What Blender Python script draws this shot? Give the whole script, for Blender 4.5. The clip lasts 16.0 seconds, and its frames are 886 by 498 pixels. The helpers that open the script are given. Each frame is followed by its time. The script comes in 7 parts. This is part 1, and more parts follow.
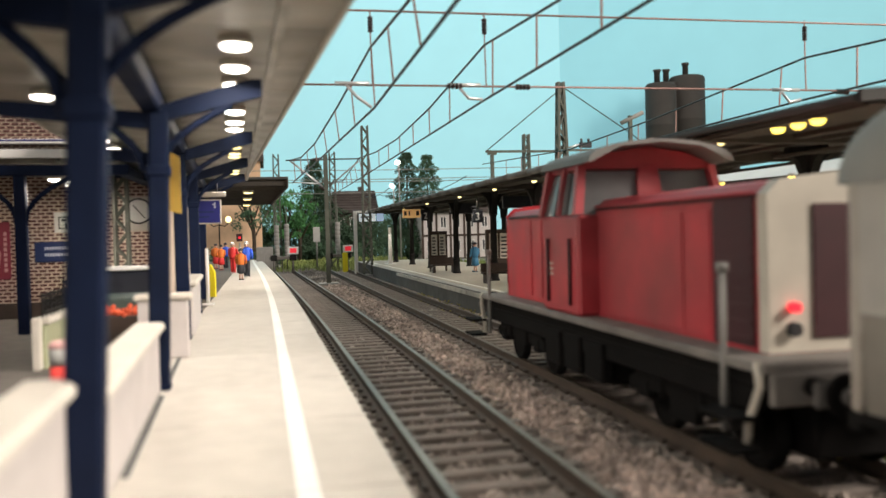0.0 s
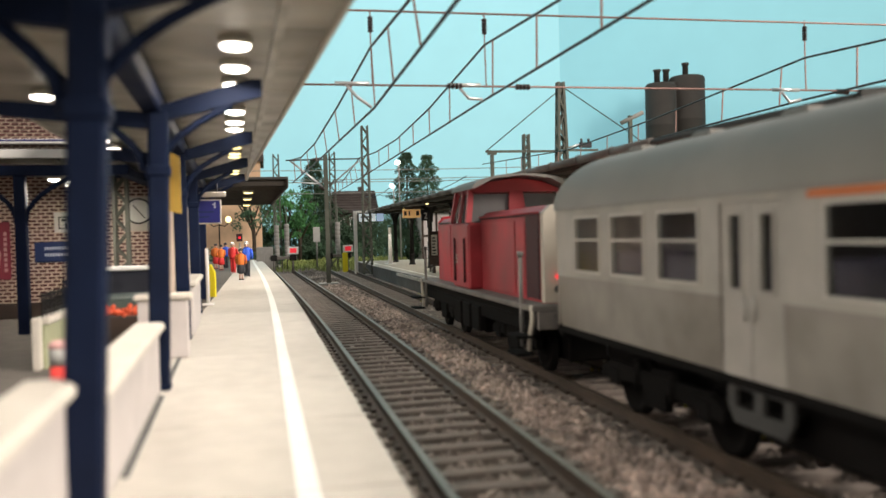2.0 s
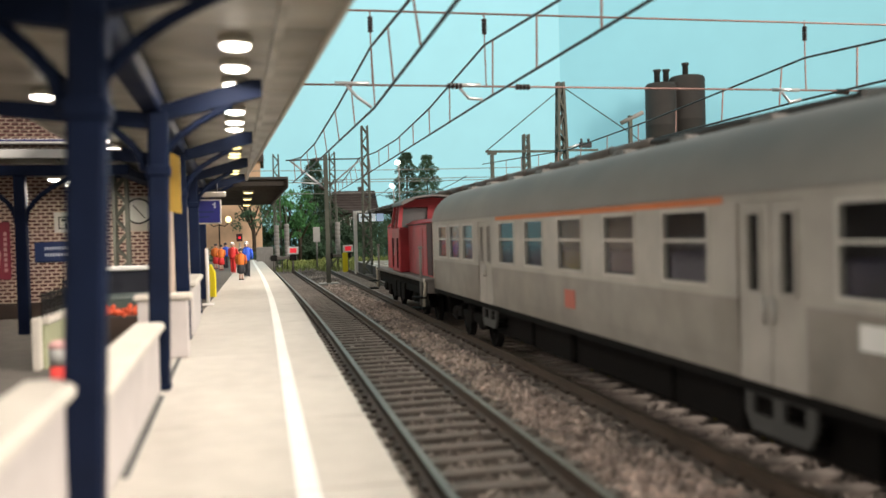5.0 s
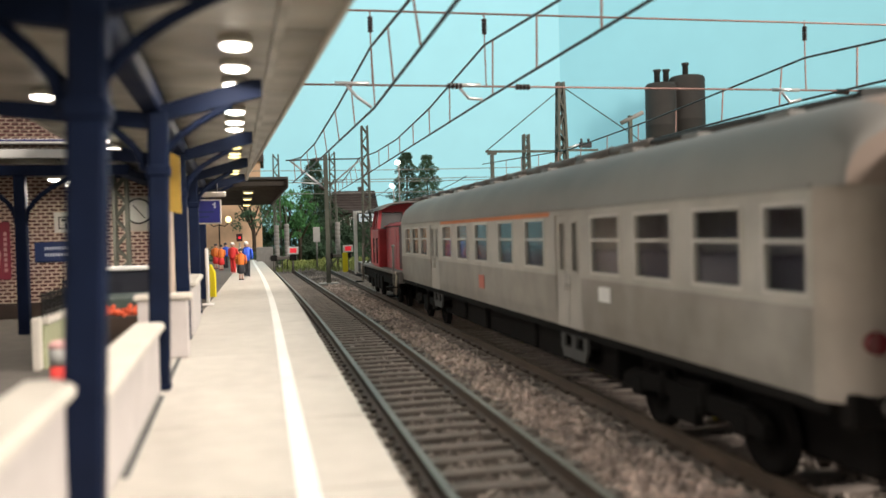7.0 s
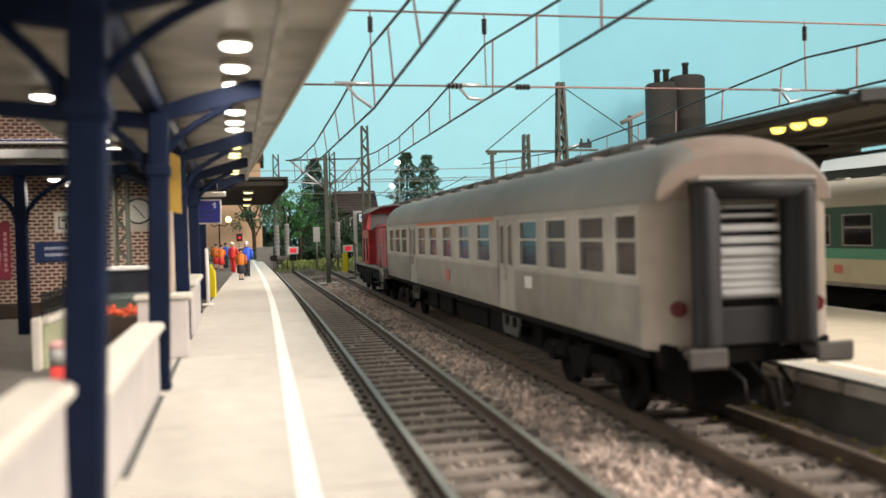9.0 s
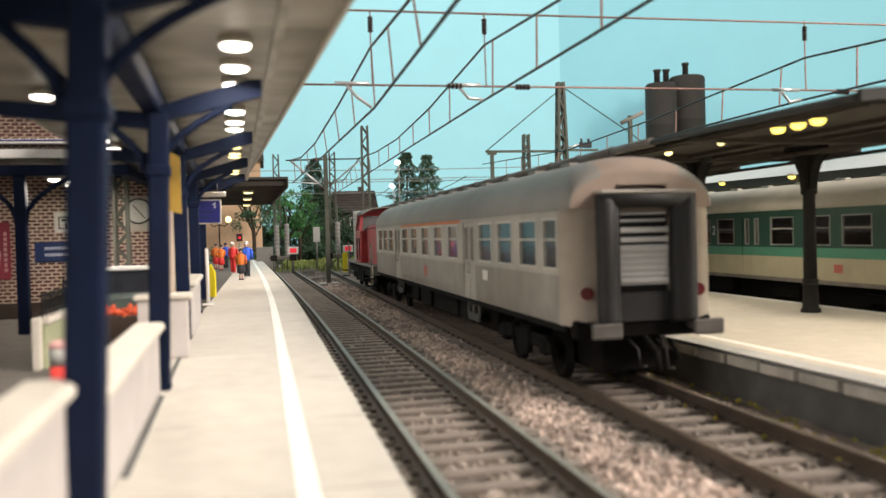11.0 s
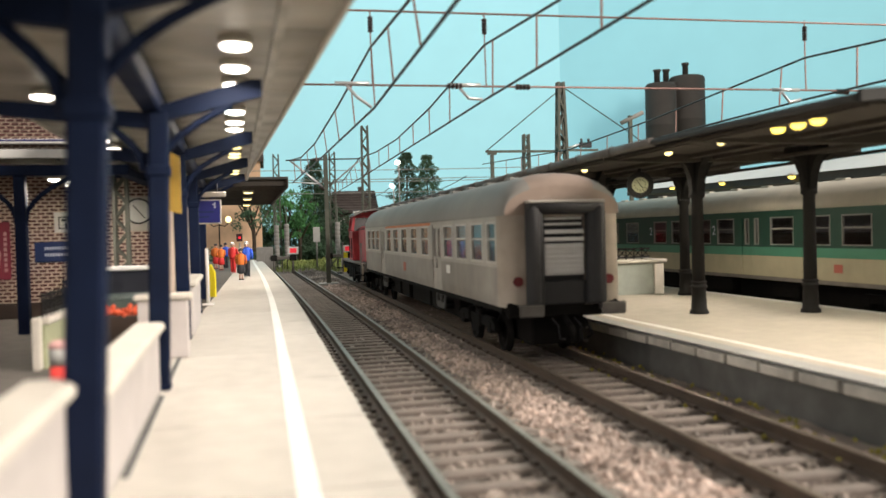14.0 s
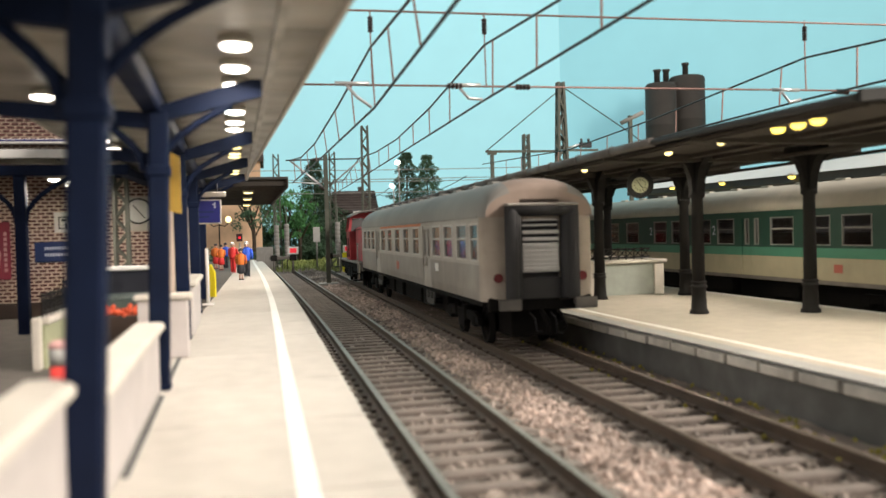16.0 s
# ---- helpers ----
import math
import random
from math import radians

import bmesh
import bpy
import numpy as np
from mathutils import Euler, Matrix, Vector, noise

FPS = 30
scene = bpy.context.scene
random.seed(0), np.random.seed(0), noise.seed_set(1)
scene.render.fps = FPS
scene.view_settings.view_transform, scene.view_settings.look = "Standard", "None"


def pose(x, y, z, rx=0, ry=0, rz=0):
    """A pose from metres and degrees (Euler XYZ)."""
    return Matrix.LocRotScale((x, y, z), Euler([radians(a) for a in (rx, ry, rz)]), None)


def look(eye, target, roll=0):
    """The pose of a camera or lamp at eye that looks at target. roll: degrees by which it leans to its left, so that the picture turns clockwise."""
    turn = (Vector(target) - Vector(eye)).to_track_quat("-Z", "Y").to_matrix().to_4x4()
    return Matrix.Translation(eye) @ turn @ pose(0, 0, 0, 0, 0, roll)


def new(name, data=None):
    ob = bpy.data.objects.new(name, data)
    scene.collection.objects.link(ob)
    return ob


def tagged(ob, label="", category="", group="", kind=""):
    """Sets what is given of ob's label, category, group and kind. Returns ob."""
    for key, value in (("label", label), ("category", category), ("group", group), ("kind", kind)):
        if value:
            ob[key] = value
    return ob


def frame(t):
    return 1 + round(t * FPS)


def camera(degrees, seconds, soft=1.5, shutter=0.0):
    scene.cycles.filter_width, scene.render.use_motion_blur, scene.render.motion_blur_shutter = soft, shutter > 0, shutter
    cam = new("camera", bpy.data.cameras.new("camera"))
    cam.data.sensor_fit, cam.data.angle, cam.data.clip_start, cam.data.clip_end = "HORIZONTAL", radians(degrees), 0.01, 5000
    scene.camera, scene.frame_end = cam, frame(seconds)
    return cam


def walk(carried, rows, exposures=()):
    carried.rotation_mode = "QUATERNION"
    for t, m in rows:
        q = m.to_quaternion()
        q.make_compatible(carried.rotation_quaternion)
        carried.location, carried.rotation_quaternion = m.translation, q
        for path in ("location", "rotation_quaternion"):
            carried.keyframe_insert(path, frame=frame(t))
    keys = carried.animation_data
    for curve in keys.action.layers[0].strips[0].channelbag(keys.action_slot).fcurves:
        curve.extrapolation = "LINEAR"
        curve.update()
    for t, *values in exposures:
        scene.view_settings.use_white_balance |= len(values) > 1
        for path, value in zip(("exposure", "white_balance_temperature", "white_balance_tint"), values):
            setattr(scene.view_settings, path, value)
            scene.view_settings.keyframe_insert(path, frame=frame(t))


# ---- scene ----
# All lengths below are metres of the full-size prototype; S brings them to the 1:87 model.
# X runs across the tracks, Y along them, Z up from the rail tops of the near track.
S = 1 / 87
FOV = 57.45
YAW, PITCH, ROLL = 12.69, -1.137, -1.5
cam = camera(FOV, 16.0, shutter=0.5)
cam.data.dof.use_dof = True
cam.data.dof.focus_distance = 46 * S
cam.data.dof.aperture_fstop = 36
EYE = Vector((0, 0, 2.70)) * S
AIM = EYE + Vector((math.sin(radians(YAW)) * math.cos(radians(PITCH)), math.cos(radians(YAW)) * math.cos(radians(PITCH)), math.sin(radians(PITCH))))
walk(cam, [(0.0, look(EYE, AIM, ROLL)), (16.0, look(EYE, AIM, ROLL))])

# ---- light: an unseen room key light, two added fills and a dim ambient ----
world = bpy.data.worlds.new("room")
scene.world = world
world.use_nodes = True
world.node_tree.nodes["Background"].inputs[0].default_value = (0.97, 0.95, 0.93, 1)
world.node_tree.nodes["Background"].inputs[1].default_value = 0.19
scene.view_settings.exposure = 0.0


def panel_lamp(x, y, z, tx, ty, tz, w, h, watts, colour):
    d = bpy.data.lights.new("unseen_room_light", "AREA")
    d.shape, d.size, d.size_y, d.energy, d.color = "RECTANGLE", w * S, h * S, watts, colour
    ob = new("unseen_room_light", d)
    ob.matrix_world = look(Vector((x, y, z)) * S, Vector((tx, ty, tz)) * S)
    return ob


panel_lamp(92, -38, 66, 6, 15, 0, 34, 34, 29, (1.0, 0.88, 0.78))
# Added low fill from the left, in place of bounce off the near platform.
panel_lamp(-80, -20, 25, 12, 22, 3, 50, 30, 1.8, (1.0, 0.93, 0.86))
# Added fill that brightens the backdrop and the far scenery.
panel_lamp(0, 76, 70, 12, 112, 4, 120, 30, 4.5, (1.0, 0.95, 0.88))


def glow_lamp(x, y, z, r, watts, colour):
    """The light of one canopy lamp, just under its lens."""
    d = bpy.data.lights.new("canopy_lamp", "AREA")
    d.shape, d.size, d.energy, d.color = "DISK", 2 * r * S, watts, colour
    ob = new("canopy_lamp", d)
    ob.matrix_world = look(Vector((x, y, z)) * S, Vector((x, y, z - 1)) * S)
    return ob


for y in (-2.5, 3.0, 6.5, 10.7, 15.6, 21.0, 27.0):
    glow_lamp(-0.16 - 0.031 * (y - 8), y, 4.80, 0.5, 0.0085, (1.0, 0.90, 0.78))
for y in (35.2, 41.1, 48.6):
    glow_lamp(-0.6, y, 4.55, 0.4, 0.020, (1.0, 0.88, 0.72))
for x, y in ((-3.1, 8.5), (-3.2, 13.2), (-4.6, 20.8)):
    glow_lamp(x, y, 4.10 if y > 20 else 4.75, 0.4, 0.022 if y > 20 else 0.012, (1.0, 0.88, 0.76))
for x, y in ((9.4, 11.5), (9.4, 15.5), (9.4, 20.0), (9.4, 27.5), (9.6, 37.0), (9.6, 48.0), (9.6, 58.0), (13.2, 14.0), (13.2, 22.0)):
    glow_lamp(x, y, 4.24, 0.4, 0.013, (1.0, 0.89, 0.72))

# ---- materials ----


def mat(name, colour, rough=0.6, metal=0.0, vary=0.25, scale=1.5, fine=14.0, bump=0.15, alt=None, spec=0.4, glow=0.0, island=0.0):
    """A node material: two scales of variation (sizes in prototype metres), fine relief."""
    m = bpy.data.materials.new(name)
    m.use_nodes = True
    t = m.node_tree
    n, l = t.nodes, t.links
    b = n["Principled BSDF"]
    b.inputs["Roughness"].default_value, b.inputs["Metallic"].default_value = rough, metal
    b.inputs["Specular IOR Level"].default_value = spec
    co = n.new("ShaderNodeTexCoord")
    big, small = n.new("ShaderNodeTexNoise"), n.new("ShaderNodeTexNoise")
    for tex, sc, det in ((big, scale / S * 0.35, 4), (small, fine / S * 0.35, 5)):
        tex.inputs["Scale"].default_value, tex.inputs["Detail"].default_value = sc, det
        l.new(co.outputs["Object"], tex.inputs["Vector"])
    mix = n.new("ShaderNodeMix")
    mix.data_type = "RGBA"
    second = alt or tuple(c * (1 - vary) for c in colour)
    mix.inputs[6].default_value, mix.inputs[7].default_value = (*colour, 1), (*second, 1)
    ramp = n.new("ShaderNodeMapRange")
    ramp.inputs[1].default_value, ramp.inputs[2].default_value = 0.35, 0.68
    l.new(big.outputs["Fac"], ramp.inputs[0])
    l.new(ramp.outputs[0], mix.inputs[0])
    grain = n.new("ShaderNodeMix")
    grain.data_type, grain.blend_type = "RGBA", "MULTIPLY"
    grain.inputs[0].default_value = min(1.0, vary * 1.6)
    l.new(mix.outputs[2], grain.inputs[6])
    gr = n.new("ShaderNodeMapRange")
    gr.inputs[1].default_value, gr.inputs[2].default_value, gr.inputs[3].default_value, gr.inputs[4].default_value = 0.3, 0.7, 0.55, 1.25
    l.new(small.outputs["Fac"], gr.inputs[0])
    l.new(gr.outputs[0], grain.inputs[7])
    out = grain.outputs[2]
    if island:
        ge, oi = n.new("ShaderNodeNewGeometry"), n.new("ShaderNodeObjectInfo")
        add = n.new("ShaderNodeMath")
        add.operation = "ADD"
        l.new(ge.outputs["Random Per Island"], add.inputs[0])
        l.new(oi.outputs["Random"], add.inputs[1])
        ir = n.new("ShaderNodeMapRange")
        ir.inputs[2].default_value, ir.inputs[3].default_value, ir.inputs[4].default_value = 2.0, 1 - island, 1 + island
        l.new(add.outputs[0], ir.inputs[0])
        im = n.new("ShaderNodeMix")
        im.data_type, im.blend_type = "RGBA", "MULTIPLY"
        im.inputs[0].default_value = 1.0
        l.new(out, im.inputs[6])
        l.new(ir.outputs[0], im.inputs[7])
        out = im.outputs[2]
    l.new(out, b.inputs["Base Color"])
    rr = n.new("ShaderNodeMapRange")
    rr.inputs[3].default_value, rr.inputs[4].default_value = max(0.03, rough - 0.12), min(1, rough + 0.12)
    l.new(small.outputs["Fac"], rr.inputs[0])
    l.new(rr.outputs[0], b.inputs["Roughness"])
    if bump:
        bp = n.new("ShaderNodeBump")
        bp.inputs["Strength"].default_value, bp.inputs["Distance"].default_value = bump, 0.03 * S
        l.new(small.outputs["Fac"], bp.inputs["Height"])
        l.new(bp.outputs[0], b.inputs["Normal"])
    if glow:
        b.inputs["Emission Color"].default_value, b.inputs["Emission Strength"].default_value = (*colour, 1), glow
    return m


def lit(name, colour, strength):
    m = bpy.data.materials.new(name)
    m.use_nodes = True
    b = m.node_tree.nodes["Principled BSDF"]
    b.inputs["Base Color"].default_value = (*colour, 1)
    b.inputs["Emission Color"].default_value, b.inputs["Emission Strength"].default_value = (*colour, 1), strength
    return m


def pane(name, tint, rough=0.10, ior=1.22):
    m = bpy.data.materials.new(name)
    m.use_nodes = True
    b = m.node_tree.nodes["Principled BSDF"]
    b.inputs["Base Color"].default_value = (*tint, 1)
    b.inputs["Roughness"].default_value, b.inputs["IOR"].default_value = rough, ior
    b.inputs["Transmission Weight"].default_value = 1.0
    return m


def sky_glow_paint(name, colour):
    """Matt wall paint with faint brush clouding, given a glow that brightens the wall."""
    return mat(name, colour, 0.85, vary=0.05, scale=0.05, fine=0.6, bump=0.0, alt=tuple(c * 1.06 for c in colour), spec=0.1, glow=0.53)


M = {}
M["platform"] = mat("platform_concrete", (0.57, 0.54, 0.485), 0.8, vary=0.12, scale=0.6, fine=9, bump=0.12, alt=(0.50, 0.47, 0.42), island=0.04)
M["stripe"] = mat("white_line_paint", (0.86, 0.85, 0.81), 0.7, vary=0.08, scale=1.2, fine=10, bump=0.05)
M["kerb"] = mat("edge_stone", (0.66, 0.63, 0.57), 0.85, vary=0.3, scale=1.2, fine=9, bump=0.3, island=0.12)
M["platform2"] = mat("sandy_platform", (0.50, 0.455, 0.375), 0.85, vary=0.14, scale=0.35, fine=9, bump=0.12, alt=(0.42, 0.38, 0.31))
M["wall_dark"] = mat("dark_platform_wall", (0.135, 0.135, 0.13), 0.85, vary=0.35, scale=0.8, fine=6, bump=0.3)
M["asphalt"] = mat("worn_asphalt", (0.13, 0.115, 0.10), 0.9, vary=0.35, scale=0.5, fine=9, bump=0.3, alt=(0.08, 0.07, 0.06))
M["ballast"] = mat("ballast_bed", (0.36, 0.29, 0.25), 0.95, vary=0.5, scale=0.5, fine=5, bump=0.6, alt=(0.14, 0.118, 0.10))
M["stone"] = mat("ballast_stone", (0.56, 0.45, 0.39), 0.9, vary=0.4, scale=0.6, fine=8, bump=0.3, alt=(0.30, 0.25, 0.22), island=0.75)
M["ballast_grime"] = mat("oily_ballast_bed", (0.21, 0.18, 0.155), 0.95, vary=0.5, scale=0.5, fine=5, bump=0.6, alt=(0.075, 0.066, 0.058))
M["stone_grime"] = mat("oily_ballast_stone", (0.36, 0.31, 0.27), 0.9, vary=0.45, scale=0.6, fine=8, bump=0.3, alt=(0.12, 0.105, 0.095), island=0.7)
M["sleeper"] = mat("weathered_sleeper", (0.34, 0.30, 0.265), 0.9, vary=0.4, scale=1.2, fine=9, bump=0.3, alt=(0.17, 0.14, 0.12), island=0.15)
M["rail"] = mat("rusty_rail", (0.08, 0.056, 0.04), 0.7, vary=0.4, scale=0.5, fine=6, bump=0.2, alt=(0.07, 0.055, 0.045))
M["railtop"] = mat("worn_rail_head", (0.27, 0.27, 0.235), 0.55, metal=0.35, vary=0.3, scale=0.6, fine=5, bump=0.05)
M["railtop_rust"] = mat("rusty_rail_head", (0.15, 0.115, 0.085), 0.5, metal=0.4, vary=0.35, scale=0.6, fine=5, bump=0.05)
M["lichen"] = mat("yellow_lichen", (0.42, 0.36, 0.06), 0.9, vary=0.35, scale=1.5, fine=9, bump=0.2, alt=(0.22, 0.20, 0.05), island=0.4)
M["buffer"] = mat("grimy_buffer_plate", (0.13, 0.12, 0.11), 0.7, vary=0.35, scale=1, fine=7, bump=0.1)
M["earth"] = mat("layout_ground", (0.24, 0.24, 0.15), 0.95, vary=0.4, scale=0.15, fine=3, bump=0.5, alt=(0.15, 0.20, 0.09))
M["blue"] = mat("dark_blue_paint", (0.006, 0.012, 0.036), 0.65, spec=0.12, vary=0.3, scale=0.8, fine=7, bump=0.05)
M["black"] = mat("black_iron_paint", (0.018, 0.017, 0.016), 0.7, spec=0.2, vary=0.3, scale=1, fine=8, bump=0.1)
M["soffit"] = mat("stained_soffit", (0.52, 0.50, 0.44), 0.36, vary=0.5, scale=3.5, fine=7, bump=0.25, alt=(0.24, 0.21, 0.165), island=0.15)
M["fascia"] = mat("pale_fascia", (0.70, 0.66, 0.58), 0.7, vary=0.15, scale=0.8, fine=6, bump=0.05)
M["parapet"] = mat("white_render", (0.56, 0.52, 0.50), 0.8, vary=0.12, scale=0.9, fine=8, bump=0.1)
M["cap"] = mat("cream_coping", (0.63, 0.59, 0.52), 0.75, vary=0.12, scale=1, fine=8, bump=0.1)
M["cream"] = mat("cream_green_panel", (0.40, 0.42, 0.27), 0.8, vary=0.15, scale=0.9, fine=8, bump=0.1)
M["greypanel"] = mat("grey_green_panel", (0.33, 0.36, 0.32), 0.8, vary=0.15, scale=0.9, fine=8, bump=0.1)
M["brick"] = mat("dark_red_brick", (0.115, 0.045, 0.04), 0.8, vary=0.3, scale=2, fine=12, bump=0.2, island=0.3)
M["mortar"] = mat("pale_mortar", (0.68, 0.55, 0.44), 0.9, vary=0.15, scale=2, fine=12, bump=0.2)
M["brown"] = mat("dark_brown_timber", (0.055, 0.035, 0.025), 0.7, vary=0.35, scale=1, fine=9, bump=0.2)
M["roofdark"] = mat("grey_roof_felt", (0.075, 0.075, 0.072), 0.85, vary=0.3, scale=0.6, fine=6, bump=0.2)
M["underroof"] = mat("dark_timber_underside", (0.065, 0.056, 0.047), 0.8, vary=0.35, scale=0.8, fine=6, bump=0.2)
M["silver"] = mat("dusty_silver_panel", (0.45, 0.425, 0.385), 0.5, metal=0.15, vary=0.24, scale=0.7, fine=5, bump=0.05, alt=(0.35, 0.325, 0.29))
M["end_dust"] = mat("dusty_end_panel", (0.40, 0.36, 0.31), 0.55, vary=0.25, scale=0.9, fine=5, bump=0.05, alt=(0.32, 0.265, 0.215))
M["greyglass"] = mat("grey_cab_glass", (0.15, 0.15, 0.15), 0.18, vary=0.25, scale=1, fine=5, bump=0, spec=0.6)
M["silver_low"] = mat("brushed_lower_panel", (0.32, 0.30, 0.27), 0.5, metal=0.15, vary=0.32, scale=0.8, fine=5, bump=0.06, alt=(0.235, 0.21, 0.18))
M["coachroof"] = mat("grey_coach_roof", (0.31, 0.30, 0.275), 0.7, vary=0.16, scale=0.35, fine=3, bump=0.05, alt=(0.21, 0.20, 0.185))
M["rust_dust"] = mat("rust_dusted_roof_end", (0.32, 0.255, 0.215), 0.75, vary=0.2, scale=0.8, fine=5, bump=0.05, alt=(0.31, 0.235, 0.19))
M["rubber"] = mat("dark_rubber", (0.028, 0.028, 0.03), 0.65, vary=0.25, scale=1, fine=7, bump=0.1)
M["under"] = mat("sooty_running_gear", (0.010, 0.009, 0.0085), 0.92, spec=0.1, vary=0.4, scale=1, fine=7, bump=0.2)
M["interior"] = mat("dim_interior", (0.24, 0.22, 0.23), 0.8, vary=0.3, scale=1, fine=6, bump=0)
M["seat"] = mat("violet_seat_cloth", (0.20, 0.18, 0.25), 0.85, vary=0.25, scale=1.5, fine=9, bump=0.1)
M["frame_alu"] = mat("aluminium_frame", (0.55, 0.53, 0.49), 0.4, metal=0.5, vary=0.15, scale=1.5, fine=9, bump=0)
M["orange"] = mat("orange_class_stripe", (0.62, 0.19, 0.07), 0.6, vary=0.15, scale=1, fine=8, bump=0)
M["logo"] = mat("red_logo_paint", (0.50, 0.15, 0.11), 0.6, vary=0.15, scale=1, fine=8, bump=0)
M["white"] = mat("white_paint", (0.78, 0.77, 0.74), 0.6, vary=0.08, scale=1, fine=8, bump=0.03)
M["shutter"] = mat("pale_roller_shutter", (0.52, 0.52, 0.52), 0.5, metal=0.2, vary=0.12, scale=1, fine=7, bump=0.05)
M["red"] = mat("traffic_red_paint", (0.58, 0.038, 0.055), 0.46, vary=0.36, scale=0.8, fine=4, bump=0.05, alt=(0.31, 0.045, 0.052))
M["maroon"] = mat("maroon_grille", (0.065, 0.018, 0.022), 0.6, vary=0.3, scale=1, fine=8, bump=0.1)
M["warmwhite"] = mat("warm_white_paint", (0.62, 0.57, 0.48), 0.55, vary=0.15, scale=1, fine=7, bump=0.04)
M["locoroof"] = mat("grey_cab_roof", (0.24, 0.24, 0.225), 0.65, vary=0.2, scale=0.8, fine=6, bump=0.05)
M["grey"] = mat("grey_metal_paint", (0.30, 0.29, 0.27), 0.6, vary=0.25, scale=1, fine=8, bump=0.08)
M["walkgrey"] = mat("grimy_walkway", (0.22, 0.20, 0.18), 0.7, vary=0.35, scale=1, fine=7, bump=0.1)
M["mast"] = mat("olive_grey_steel", (0.105, 0.112, 0.088), 0.6, vary=0.3, scale=1, fine=8, bump=0.1)
M["concrete"] = mat("weight_concrete", (0.42, 0.42, 0.40), 0.8, vary=0.2, scale=1, fine=8, bump=0.15)
M["wire"] = mat("copper_wire", (0.34, 0.20, 0.17), 0.45, metal=0.5, vary=0.2, scale=1, fine=6, bump=0)
M["wire_dark"] = mat("tarnished_wire", (0.055, 0.06, 0.06), 0.5, metal=0.4, vary=0.2, scale=1, fine=6, bump=0)
M["alu"] = mat("bright_aluminium", (0.72, 0.72, 0.72), 0.35, metal=0.7, vary=0.1, scale=1, fine=6, bump=0)
M["insul"] = mat("brown_insulator", (0.045, 0.025, 0.022), 0.35, vary=0.2, scale=2, fine=9, bump=0)
M["green"] = mat("bottle_green_paint", (0.016, 0.060, 0.040), 0.5, vary=0.15, scale=0.6, fine=5, bump=0.03)
M["mint"] = mat("mint_stripe_paint", (0.075, 0.25, 0.165), 0.5, vary=0.12, scale=0.6, fine=5, bump=0.03)
M["ivory"] = mat("ivory_paint", (0.46, 0.41, 0.28), 0.5, vary=0.14, scale=0.6, fine=5, bump=0.03)
M["ivoryroof"] = mat("pale_grey_coach_roof", (0.52, 0.49, 0.41), 0.65, vary=0.14, scale=0.5, fine=4, bump=0.04)
M["silo"] = mat("dark_silo_metal", (0.045, 0.040, 0.036), 0.8, vary=0.25, scale=0.15, fine=2, bump=0.1)
M["ochre"] = mat("apricot_render", (0.74, 0.50, 0.32), 0.85, vary=0.12, scale=0.4, fine=5, bump=0.1)
M["tile"] = mat("brown_roof_tiles", (0.070, 0.055, 0.050), 0.85, vary=0.3, scale=0.8, fine=5, bump=0.3, island=0.2)
M["bark"] = mat("bark", (0.07, 0.05, 0.035), 0.9, vary=0.3, scale=1, fine=6, bump=0.4)
M["leaf"] = mat("dark_conifer_leaf", (0.080, 0.145, 0.082), 0.8, vary=0.3, scale=0.3, fine=3, bump=0, alt=(0.042, 0.09, 0.048), island=0.5)
M["leaf2"] = mat("fresh_leaf", (0.09, 0.27, 0.085), 0.8, vary=0.3, scale=0.3, fine=3, bump=0, alt=(0.06, 0.18, 0.055), island=0.5)
M["grass"] = mat("dry_grass", (0.30, 0.34, 0.12), 0.95, vary=0.3, scale=0.5, fine=5, bump=0, alt=(0.20, 0.27, 0.08), island=0.4)
M["yellow"] = mat("yellow_paint", (0.85, 0.72, 0.02), 0.55, vary=0.06, scale=1, fine=8, bump=0.02)
M["gold"] = mat("gold_sign", (0.62, 0.40, 0.08), 0.45, metal=0.3, vary=0.3, scale=2, fine=6, bump=0.1)
M["signblue"] = mat("sign_blue", (0.025, 0.03, 0.20), 0.5, vary=0.12, scale=1, fine=8, bump=0.02)
M["signnavy"] = mat("navy_nameboard", (0.012, 0.030, 0.115), 0.5, vary=0.12, scale=1, fine=8, bump=0.02)
M["signdark"] = mat("dark_display", (0.012, 0.014, 0.022), 0.5, vary=0.2, scale=1, fine=8, bump=0.02)
M["bar"] = mat("pale_lettering", (0.55, 0.58, 0.66), 0.6, vary=0.05, scale=1, fine=8, bump=0)
M["poster"] = mat("crimson_poster", (0.26, 0.035, 0.06), 0.5, vary=0.2, scale=1, fine=5, bump=0)
M["pink"] = mat("pale_pink_print", (0.60, 0.36, 0.34), 0.6, vary=0.1, scale=1, fine=8, bump=0)
M["sigred"] = mat("signal_red", (0.75, 0.05, 0.04), 0.5, vary=0.05, scale=1, fine=8, bump=0)
M["skin"] = mat("painted_skin_tone", (0.60, 0.36, 0.26), 0.6, vary=0.1, scale=2, fine=9, bump=0)
M["dkcloth"] = mat("painted_dark_cloth", (0.04, 0.04, 0.05), 0.7, vary=0.2, scale=2, fine=9, bump=0)
M["orcloth"] = mat("painted_orange_cloth", (0.85, 0.22, 0.04), 0.6, vary=0.1, scale=2, fine=9, bump=0)
M["rdcloth"] = mat("painted_red_cloth", (0.72, 0.04, 0.04), 0.6, vary=0.1, scale=2, fine=9, bump=0)
M["blcloth"] = mat("painted_blue_cloth", (0.03, 0.10, 0.60), 0.6, vary=0.1, scale=2, fine=9, bump=0)
